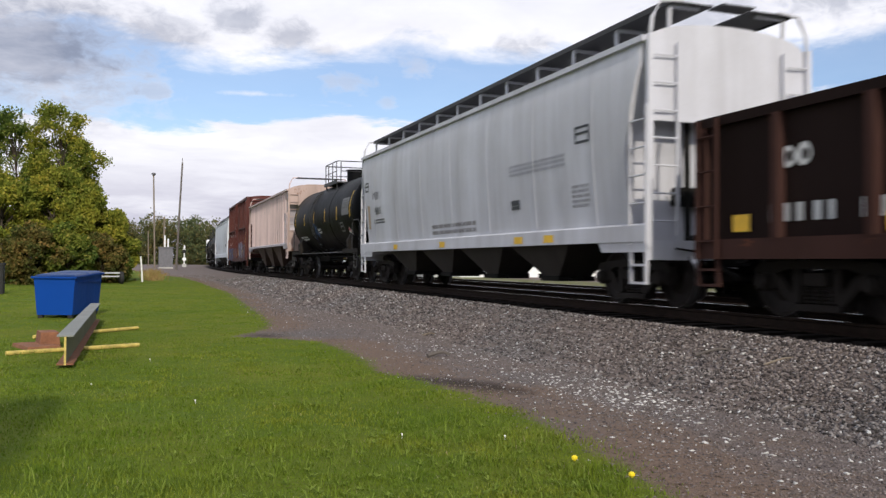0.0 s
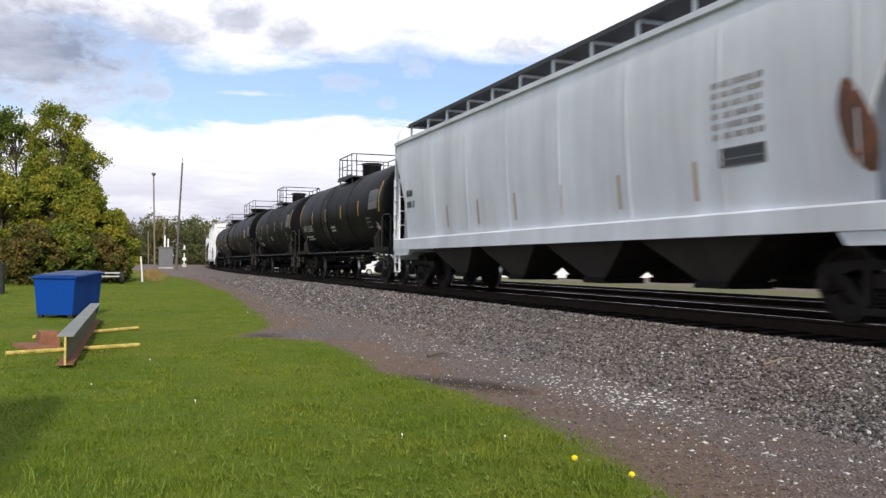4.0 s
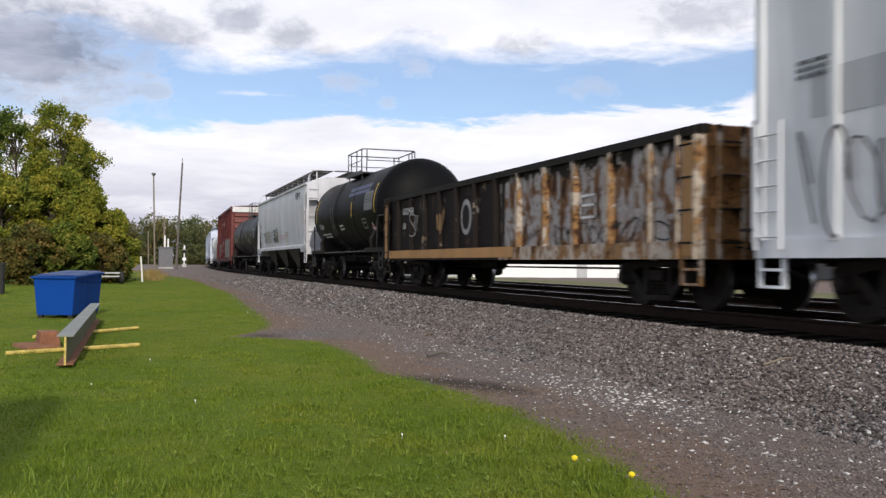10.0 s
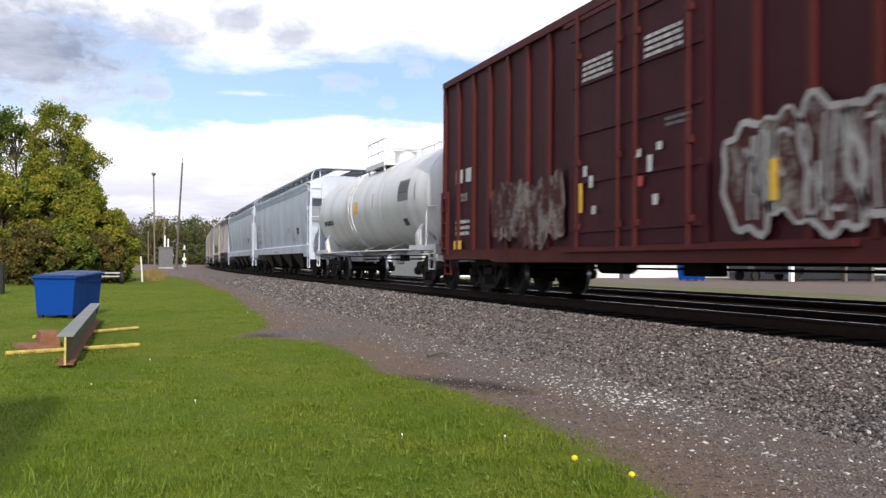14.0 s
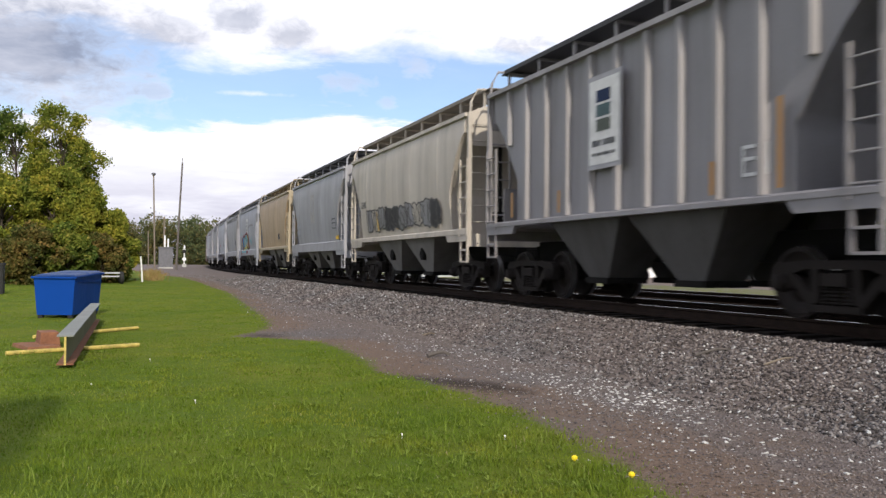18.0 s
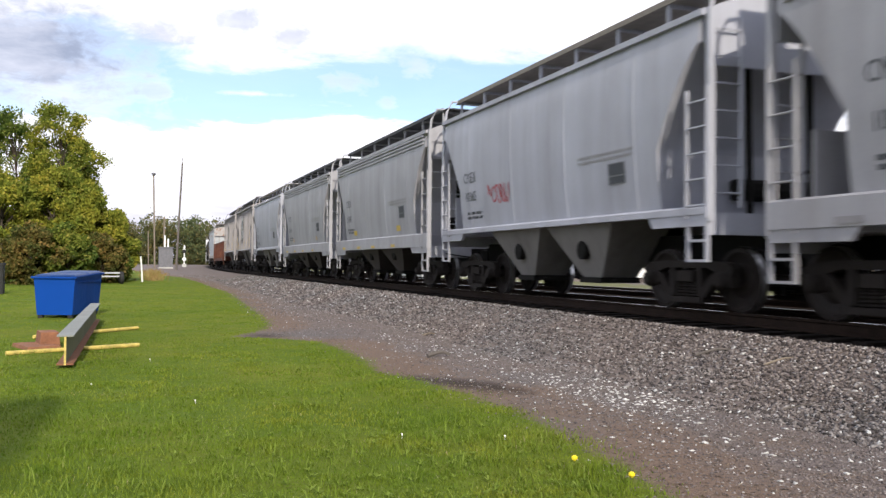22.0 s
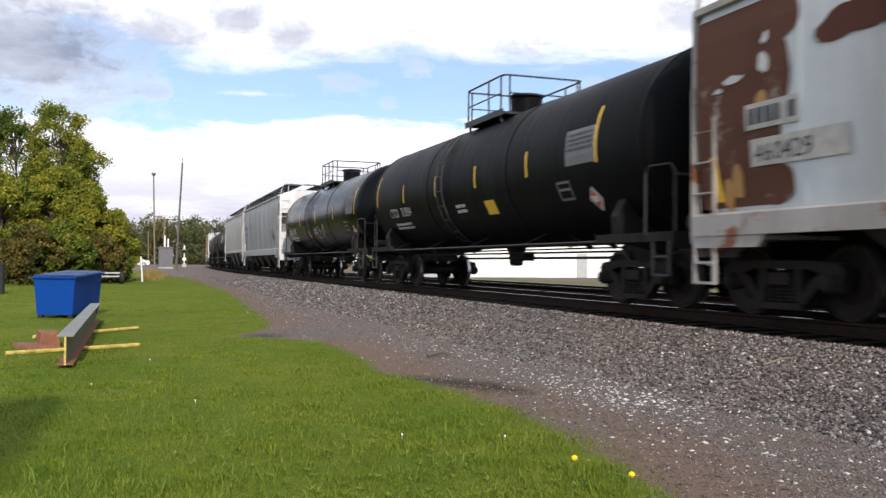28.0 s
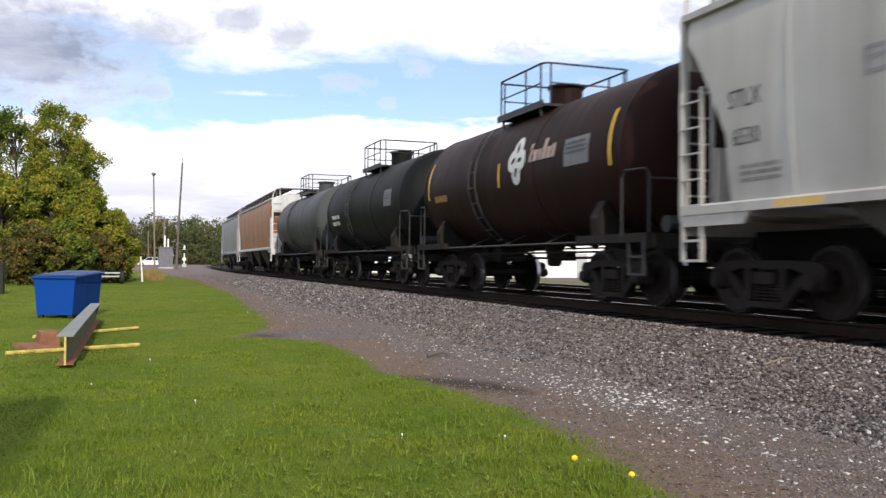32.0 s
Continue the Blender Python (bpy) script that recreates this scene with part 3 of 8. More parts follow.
def running_gear(car, truck_y, end_y):
    for s in (-1, 1):
        truck = part("truck", BOLSTER, None, car, at=pose(0, s * truck_y, 0))
        for x in (-1, 1):
            part("sideframe", SIDEFRAME, None, truck, at=pose(x * 1.0, 0, 0))
            for y in (-0.17, 0.0, 0.17):
                part("coil_spring", SPRINGS, None, truck, at=pose(x * 1.0, y, 0))
            for a in (-AXLE, AXLE):
                part("bearing_cap", CAP, None, truck, at=pose(x * 1.07, a, WHEEL_R, 0, 0, 0 if x > 0 else 180))
        for a in (-AXLE, AXLE):
            w = part("wheelset", WHEELSET, None, truck, at=pose(0, a, WHEEL_R))
            WHEELS.append((w, a, car))
        part("coupler", COUPLER, None, car, at=pose(0, s * end_y, 0, 0, 0, 0 if s < 0 else 180))


CARS = []        # (car, its middle along the track at 16 s)


def start_car(name, label, category, front, rear):
    car = thing(name, label, category, group="freight train")
    CARS.append((car, (front + rear) / 2))
    return car


RUNGS = {}


def ladder(car, x0, x1, y0, y1, z0, z1, mat, steps, name="ladder"):
    """Two stiles between two plan points, and the rungs that join them."""
    m = Mesh()
    m.box(x0 - 0.022, x0 + 0.022, y0 - 0.022, y0 + 0.022, z0, z1)
    ob = part(name, m, mat, car)
    m = Mesh()
    m.box(x1 - 0.022, x1 + 0.022, y1 - 0.022, y1 + 0.022, z0, z1)
    part("stile", m, mat, ob)
    key = (round(x1 - x0, 3), round(y1 - y0, 3), mat.name)
    if key not in RUNGS:
        m = Mesh()
        m.tube([(0, 0, 0), (x1 - x0, y1 - y0, 0)], 0.016, 5)
        RUNGS[key] = m.data("rung", mat)
    for i in range(steps):
        part("rung", RUNGS[key], None, ob, at=pose(x0, y0, z0 + (z1 - z0) * (i + 0.5) / steps))


def step_irons(car, h, y_end, z, mat, drop=0.55):
    for sx in (-1, 1):
        for sy in (-1, 1):
            m, y = Mesh(), sy * y_end
            a, b = y, y - sy * 0.42
            for yy in (a, b):
                m.box(sx * h - 0.02, sx * h + 0.02, yy - 0.03, yy + 0.03, z - drop, z + 0.1)
            for k in (0.0, 0.5):
                m.box(sx * h - 0.03, sx * h + 0.03, min(a, b), max(a, b), z - drop + k * drop, z - drop + k * drop + 0.035)
            part("sill_step", m, mat, car)


# ---- covered hoppers ----
def hopper(label, front, rear, mat, bays=3, ribs=0, sill=(1.12, 1.42), eave=4.12, cut=1.05, grate=None, under=None, end_panel=True, trim=None, truck_in=1.15, end_fill=True, roofwalk=True, end_mat=None, end_drop=0.72, crossover=True, ridges=False):
    L = rear - front
    h2 = L / 2
    car = start_car("covered_hopper", label, "railway wagon", front, rear)
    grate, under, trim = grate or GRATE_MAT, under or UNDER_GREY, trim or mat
    end_mat = end_mat or trim
    prof = [(sill[1] - 0.02, 1.44), (1.9, 1.50), (2.5, 1.55), (3.1, 1.575), (3.65, 1.57), (3.95, 1.545), (eave, 1.50), (eave + 0.02, 1.36), (eave + 0.14, 1.0), (eave + 0.21, 0.5), (eave + 0.23, 0.05)]
    if ribs:
        prof = [(z, 1.45 if z <= eave else w) for z, w in prof]

    def half(z):
        for (za, wa), (zb, wb) in zip(prof, prof[1:]):
            if z <= zb:
                return wa + (wb - wa) * max(0, (z - za) / (zb - za))
        return prof[-1][1]

    def reach(z):
        return h2 - 0.16 - cut * min(1.0, max(0.0, (3.72 - z) / 1.35)) ** 0.75

    zs = sorted(set([p[0] for p in prof] + [2.2, 2.37, 2.7, 2.9, 3.3, 3.5, 3.72]))
    body = Mesh()
    body.loft([[(-half(z), -reach(z), z), (half(z), -reach(z), z), (half(z), reach(z), z), (-half(z), reach(z), z)] for z in zs])
    part("body", body, mat, car, smooth=True)
    side = Side(car, half)
    for sx in (-1, 1):
        m = Mesh()
        m.slab([(sx * 1.40, sill[0]), (sx * 1.56, sill[0]), (sx * 1.56, sill[1] - 0.03), (sx * 1.52, sill[1]), (sx * 1.40, sill[1])], -h2 + 0.02, h2 - 0.02)
        part("side_sill", m, mat if ribs else trim, car)
        m = Mesh()
        m.box(sx * 1.53 - 0.06, sx * 1.53 + 0.06, -h2 + 0.05, h2 - 0.05, eave - 0.05, eave + 0.04)
        part("top_rail", m, trim, car)
        for sy in (-1, 1):
            m = Mesh()
            m.prism([(sy * h2, sill[0] - 0.16), (sy * h2, sill[0] + 0.02), (sy * (h2 - 1.45), sill[0] + 0.02), (sy * (h2 - 1.3), sill[0] - 0.16)], sx * 1.50 - 0.04, sx * 1.50 + 0.04)
            part("end_sill_plate", m, mat if ribs else trim, car)
    for r in range(ribs):
        y = -reach(3.0) + 0.15 + (2 * reach(3.0) - 0.3) * r / (ribs - 1)
        for sx in (-1, 1):
            m = Mesh()
            zr = [sill[1], 2.0, 2.6, 3.1, 3.65, eave - 0.06]
            if abs(y) > reach(2.3):
                zr = [z for z in zr if reach(z) > abs(y)] or [3.65, eave - 0.06]
            if len(zr) > 1:
                m.loft([[(sx * (half(z) - 0.02), y - 0.085, z), (sx * (half(z) + 0.10), y - 0.045, z), (sx * (half(z) + 0.10), y + 0.045, z), (sx * (half(z) - 0.02), y + 0.085, z)] for z in zr])
                part("side_post", m, trim, car)
    for i in range(0 if ribs else int(L / 2.3)):
        y = (i + 0.5 - int(L / 2.3) / 2) * 2.3
        zr = [sill[1] + 0.02, 1.75, 2.0, 2.3, 2.6, 2.9, 3.2, 3.5, 3.75, eave - 0.06]
        m = Mesh()
        m.loft([[(-half(z) + 0.003, y - 0.05, z), (-half(z) - 0.011, y - 0.012, z), (-half(z) - 0.011, y + 0.012, z), (-half(z) + 0.003, y + 0.05, z)] for z in zr if abs(y) < reach(z) - 0.06])
        part("panel_seam", m, mat, car, smooth=True)
    for z in (eave - 0.32, eave - 0.22, eave - 0.12) if ridges else ():
        for sx in (-1, 1):
            m = Mesh()
            m.box(sx * 1.565 - 0.03, sx * 1.565 + 0.03, -h2 + 0.3, h2 - 0.3, z, z + 0.05)
            part("roof_ridge", m, mat, car)
    # roof: hatch trough and running boards on brackets
    m = Mesh()
    m.slab([(-0.42, eave + 0.18), (-0.36, eave + 0.34), (0.36, eave + 0.34), (0.42, eave + 0.18)], -h2 + 0.7, h2 - 0.7)
    for i in range(int(L / 1.4)):
        y = -h2 + 1.0 + i * 1.4
        m.box(-0.46, 0.46, y, y + 0.06, eave + 0.18, eave + 0.38)
    part("hatch_cover", m, mat, car)
    for sx in (-1, 1) if roofwalk else ():
        m = Mesh()
        x0, x1 = sx * 0.36, sx * 1.14
        m.box(min(x0, x1), max(x0, x1), -h2 - 0.02, h2 + 0.02, eave + 0.56, eave + 0.585)
        m.box(x1 - 0.015, x1 + 0.015, -h2, h2, eave + 0.53, eave + 0.62)
        part("running_board", m, grate, car)
        n = max(6, int(L / 1.5))
        for i in range(n + 1):
            y = -h2 + 0.1 + (L - 0.2) * i / n
            m = Mesh()
            m.box(sx * 1.08 - 0.025, sx * 1.08 + 0.025, y - 0.025, y + 0.025, eave + 0.02, eave + 0.56)
            m.box(min(0.55 * sx, 1.10 * sx), max(0.55 * sx, 1.10 * sx), y - 0.02, y + 0.02, eave + 0.51, eave + 0.56)
            part("roof_bracket", m, trim, car)
    for sy in (-1, 1):
        # ends: corner posts, crossover, end sheet, sloping sheet stiffeners, platform
        m = Mesh()
        reach_x, deep = (1.1, 0.28) if crossover else (0.30, 0.18)
        m.box(-reach_x, reach_x, sy * h2 - deep, sy * h2 + deep, eave + 0.56, eave + 0.585)
        part("end_running_board", m, grate, car)
        for sx in (-1, 1):
            m = Mesh()
            m.box(sx * 1.49 - 0.045, sx * 1.49 + 0.045, sy * h2 - 0.045, sy * h2 + 0.045, sill[0] - 0.1, eave + 0.04)
            part("corner_post", m, end_mat, car)
            m = Mesh()
            m.tube([(sx * 1.48, sy * h2, eave), (sx * 1.45, sy * h2, eave + 0.3), (sx * 1.3, sy * h2, eave + 0.57), (sx * 0.9, sy * h2, eave + 0.60)], 0.03)
            part("grab_iron", m, trim, car)
            ladder(car, sx * 1.48, sx * 1.00, sy * (h2 + 0.02), sy * (h2 + 0.02), sill[0] + 0.1, eave - 0.05, end_mat, 7)
            ladder(car, sx * 1.54, sx * 1.54, sy * h2, sy * (h2 - 0.46), sill[0] - 0.05, 3.1, trim, 5)
        m = Mesh()
        arch = [(1.46 * math.cos(radians(k)), eave + 0.30 * math.sin(radians(k))) for k in range(0, 181, 15)]
        m.slab([(1.46, eave - end_drop)] + arch + [(-1.46, eave - end_drop)], sy * (h2 - 0.09), sy * (h2 - 0.05))
        part("end_sheet", m, end_mat, car)
        if end_fill:
            m = Mesh()
            m.box(-1.42, 1.42, sy * (h2 - 0.62) - 0.02, sy * (h2 - 0.62) + 0.02, sill[0], 2.25)
            part("bulkhead", m, end_mat, car)
        m = Mesh()
        m.box(-1.5, 1.5, min(sy * h2, sy * (h2 - 1.4)), max(sy * h2, sy * (h2 - 1.4)), sill[0] - 0.06, sill[0] - 0.01)
        m.box(-1.5, 1.5, sy * h2 - 0.04, sy * h2 + 0.04, sill[0] - 0.28, sill[0] + 0.02)
        part("end_platform", m, end_mat, car)
        m = Mesh()
        for x in (-0.55, 0.55):
            m.tube([(x, sy * (h2 - 0.35), sill[0]), (x, sy * (h2 - 0.40), 3.5)], 0.05)
        m.tube([(0.2, sy * (h2 - 0.30), 2.0), (0.2, sy * (h2 + 0.02), 2.0)], 0.03)
        m.tube([(-0.7, sy * (h2 - 0.5), 1.75), (0.7, sy * (h2 - 0.5), 1.75)], 0.16, 10)
        part("brake_gear", m, UNDER_MAT, car)
    m = Mesh()
    m.box(-0.30, 0.30, -h2 + 0.05, h2 - 0.05, 0.72, 1.15)
    part("center_sill", m, UNDER_MAT, car)
    span = 2 * (h2 - truck_in - 1.45)
    lb = span / bays
    for i in range(bays):
        yc = -span / 2 + lb * (i + 0.5)
        for sx in (-1, 1):
            m = Mesh()
            x0, x1 = sx * 0.16, sx * 1.42
            xa, xb = sx * 0.35, sx * 1.05
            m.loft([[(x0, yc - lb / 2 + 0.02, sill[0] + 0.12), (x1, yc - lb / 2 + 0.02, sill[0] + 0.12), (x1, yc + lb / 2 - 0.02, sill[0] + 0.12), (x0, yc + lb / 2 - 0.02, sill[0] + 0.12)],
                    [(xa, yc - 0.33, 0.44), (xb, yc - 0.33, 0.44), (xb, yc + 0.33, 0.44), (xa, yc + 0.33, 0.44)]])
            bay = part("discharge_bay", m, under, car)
            m = Mesh()
            m.box(min(xa, xb) - 0.05, max(xa, xb) + 0.05, yc - 0.38, yc + 0.38, 0.34, 0.44)
            m.tube([(x1 * 0.6, yc - 0.5, 0.38), (x1 * 0.6, yc + 0.5, 0.38)], 0.03)
            part("outlet_gate", m, UNDER_MAT, bay)
            if bays == 2 and not ribs:
                m = Mesh()
                m.turn_x([(sx * 1.10, 0.17), (sx * 1.285, 0.17), (sx * 1.30, 0.13), (sx * 1.30, 0.02)], 14)
                m.v = [(vx, vy + yc, vz + 0.92) for vx, vy, vz in m.v]
                part("inspection_port", m, UNDER_MAT, bay)
    step_irons(car, 1.52, h2 - 0.02, sill[0] - 0.1, trim)
    running_gear(car, h2 - truck_in, h2 + 0.02)
    return car, side, h2


# ---- tank cars ----
def tank(label, front, rear, mat, r=1.49, zc=2.54, stripes=6, dome=True, rail=None, walk_len=2.3, brace=True, ends=None, dome_y=-0.2, flare=False, walk_at=0.0, first=0.35):
    L = rear - front
    h2 = L / 2
    car = start_car("tank_car", label, "railway wagon", front, rear)
    ends, rail = ends or END_STEEL, rail or RAIL_STEEL
    rings, n = [], 44
    for i in range(9):
        a = math.pi / 2 * i / 8
        rings.append((-h2 - 0.62 * math.cos(a), r * math.sin(a) if i else 0.04))
    rings += [(-h2 + L * i / 6, r) for i in range(1, 6)]
    rings += [(-y, rr) for y, rr in reversed(rings[:9])]
    m = Mesh()
    m.loft([[(rr * math.cos(t), y, zc + rr * math.sin(t)) for t in (math.tau * j / n for j in range(n))] for y, rr in rings])
    part("shell", m, mat, car, smooth=True)

    def half(z):
        return math.sqrt(max(0.02, r * r - (z - zc) ** 2))

    side = Side(car, half)
    for y in (-h2 + 0.02, -L / 6, L / 6, h2 - 0.02):
        m = Mesh()
        m.loft([[((r + d) * math.cos(t), y + dy, zc + (r + d) * math.sin(t)) for t in (math.tau * j / n for j in range(n))] for dy, d in ((-0.05, 0.0), (-0.03, 0.012), (0.03, 0.012), (0.05, 0.0))], cap=False)
        part("girth_seam", m, mat, car, smooth=True)
    for sy in (-1, 1):
        m = Mesh()
        m.box(-0.32, 0.32, min(sy * (h2 + 0.62), sy * (h2 - 2.4)), max(sy * (h2 + 0.62), sy * (h2 - 2.4)), 0.72, 1.12)
        part("stub_sill", m, ends, car)
        m = Mesh()
        m.slab([(-1.40, 1.05), (-1.44, 1.45), (-1.28, 1.75), (-0.9, 1.30), (0.9, 1.30), (1.28, 1.75), (1.44, 1.45), (1.40, 1.05), (0.4, 0.85), (-0.4, 0.85)], sy * (h2 - 0.95) - 0.12, sy * (h2 - 0.95) + 0.12)
        part("saddle", m, ends, car)
        m = Mesh()
        ye = sy * (h2 + 0.36)
        m.box(-1.46, 1.46, ye - 0.32, ye + 0.32, 1.10, 1.15)
        m.box(-1.46, 1.46, sy * (h2 + 0.66) - 0.04, sy * (h2 + 0.66) + 0.04, 0.92, 1.16)
        for sx in (-1, 1):
            m.box(sx * 1.42 - 0.05, sx * 1.42 + 0.05, min(sy * (h2 - 1.5), sy * (h2 + 0.62)), max(sy * (h2 - 1.5), sy * (h2 + 0.62)), 1.02, 1.16)
        part("end_platform", m, ends, car)
        for sx in (-1, 1):
            m = Mesh()
            m.tube([(sx * 1.48, sy * (h2 + 0.02), 1.12), (sx * 1.48, sy * (h2 + 0.02), 2.05), (sx * 1.47, sy * (h2 + 0.10), 2.16), (sx * 1.40, sy * (h2 + 0.56), 2.16), (sx * 1.38, sy * (h2 + 0.64), 2.05), (sx * 1.38, sy * (h2 + 0.64), 1.12)], 0.018)
            part("end_handrail", m, rail, car)
        m = Mesh()
        m.tube([(-1.38, sy * (h2 + 0.64), 2.0), (1.38, sy * (h2 + 0.64), 2.0)], 0.02)
        part("end_rail", m, rail, car)
        m = Mesh()
        m.tube([(0.75, sy * (h2 + 0.40), 1.75), (0.75, sy * (h2 + 0.68), 1.75)], 0.03)
        m.tube([(0.75 + 0.26 * math.cos(t), sy * (h2 + 0.68), 1.75 + 0.26 * math.sin(t)) for t in (math.tau * j / 14 for j in range(15))], 0.018)
        part("hand_brake", m, rail, car)
        m = Mesh()
        m.tube([(-0.9, sy * (h2 + 0.38), 1.32), (-0.1, sy * (h2 + 0.38), 1.32)], 0.14, 10)
        part("brake_cylinder", m, rail, car)
        for x in (-1, 1):
            for i in range(3 if brace else 0):
                m = Mesh()
                y0 = sy * (h2 - 1.8 - i * 0.9)
                m.tube([(x * 0.35, y0, 0.98), (x * 1.0, y0 - sy * 0.35, zc - half(zc) * 0.78 + 0.10)], 0.05)
                part("sill_brace", m, ends, car)
    for sx in (-1, 1):
        m = Mesh()
        m.tube([(sx * 1.38, -h2 - 0.3, 1.05), (sx * 1.38, h2 + 0.3, 1.05)], 0.022)
        for i in range(5):
            y = -h2 + L * (i + 0.5) / 5
            m.tube([(sx * 1.38, y, 1.05), (sx * 0.8, y, zc - r * 0.84)], 0.016)
        part("side_handrail", m, rail, car)
    m = Mesh()
    m.tube([(-0.75, -h2 + 1.5, 0.90), (-0.75, h2 - 1.5, 0.90)], 0.022)
    m.tube([(-0.2, -h2 + 1.5, 0.80), (-0.2, h2 - 1.5, 0.80)], 0.03)
    m.box(-0.2, 0.05, -0.6, -0.3, 0.74, 0.95)
    part("brake_rigging", m, UNDER_MAT, car)
    m = Mesh()
    m.turn_z([(0.62, 0.10), (0.66, 0.16), (0.9, 0.18), (zc - r + 0.05, 0.26)], 0, 0.3, 12)
    part("bottom_outlet", m, ends, car)
    zt = zc + r
    if dome:
        m = Mesh()
        if flare:
            m.turn_z([(zt - 0.1, 0.40), (zt + 0.10, 0.42), (zt + 0.34, 0.62), (zt + 0.42, 0.66), (zt + 0.45, 0.60), (zt + 0.47, 0.1)], 0, dome_y, 18)
        else:
            m.turn_z([(zt - 0.1, 0.36), (zt + 0.40, 0.36), (zt + 0.42, 0.41), (zt + 0.47, 0.41), (zt + 0.49, 0.1)], 0, dome_y, 18)
        part("manway_dome", m, mat, car)
    w2 = walk_len / 2
    for sx in (-1, 1):
        m = Mesh()
        m.box(sx * 0.75 - 0.27, sx * 0.75 + 0.27, -w2, w2, zt - 0.15, zt - 0.10)
        m.box(sx * 1.02 - 0.015, sx * 1.02 + 0.015, -w2, w2, zt - 0.18, zt - 0.04)
        deck = part("top_platform", m, rail, car, at=pose(0, walk_at, 0))
        for y in (-w2 + 0.2, w2 - 0.2):
            m = Mesh()
            m.tube([(sx * 0.98, y, zt - 0.12), (sx * 0.95, y, zc + math.sqrt(r * r - 0.9))], 0.03)
            part("platform_bracket", m, rail, deck)
    for y in (-w2, w2):
        m = Mesh()
        m.box(-0.47, 0.47, y - 0.2, y + 0.2, zt - 0.15, zt - 0.10)
        part("cross_walk", m, rail, car, at=pose(0, walk_at, 0))
    top = zt + 0.72
    loop = []
    for cx, cy, a0 in ((0.85, w2 - 0.15, 0), (-0.85, w2 - 0.15, 90), (-0.85, -w2 + 0.15, 180), (0.85, -w2 + 0.15, 270)):
        loop += [(cx + 0.15 * math.cos(radians(a0 + k)), cy + 0.15 * math.sin(radians(a0 + k)), top) for k in (0, 45, 90)]
    m = Mesh()
    m.tube(loop + loop[:1], 0.022)
    part("top_rail", m, rail, car, at=pose(0, walk_at, 0))
    for sx in (-1, 1):
        m = Mesh()
        x = sx * 1.0
        for y in (-w2 + 0.15, -w2 * 0.25, w2 - 0.15):
            m.tube([(x, y, zt - 0.12), (x, y, top)], 0.020)
        m.tube([(x, -w2 + 0.15, zt + 0.32), (x, w2 - 0.15, zt + 0.32)], 0.016)
        part("safety_railing", m, rail, car, at=pose(0, walk_at, 0))
        m = Mesh()
        for x in (-0.85, 0.85):
            m.tube([(x, sx * w2, zt - 0.12), (x, sx * w2, top)], 0.020)
        m.tube([(-0.85, sx * w2, zt + 0.32), (0.85, sx * w2, zt + 0.32)], 0.016)
        part("end_railing", m, rail, car, at=pose(0, walk_at, 0))
        m = Mesh()
        for y in (w2 + 0.05, w2 + 0.45):
            m.tube([(sx * (r + 0.07) * math.cos(a), y, zc + (r + 0.07) * math.sin(a)) for a in (radians(-62 + 11 * i) for i in range(11))], 0.022)
        for i in range(8):
            a = radians(-58 + 13 * i)
            m.tube([(sx * (r + 0.07) * math.cos(a), w2 + 0.05, zc + (r + 0.07) * math.sin(a)), (sx * (r + 0.07) * math.cos(a), w2 + 0.45, zc + (r + 0.07) * math.sin(a))], 0.014, 5)
        part("side_ladder", m, rail, car)
    if stripes:
        for i in range(stripes):
            y = -h2 + first + (L - 0.35 - first) * i / max(1, stripes - 1)
            z = zc + (-0.26 if 0 < i < stripes - 1 else -0.25)
            side.rect(y - 0.04, y + 0.04, z, z + (0.50 if 0 < i < stripes - 1 else 0.95), YELLOW, name="reflector_stripe")
    step_irons(car, 1.44, h2 + 0.60, 1.05, rail)
    running_gear(car, h2 - 0.95, h2 + 0.68)
    return car, side, h2


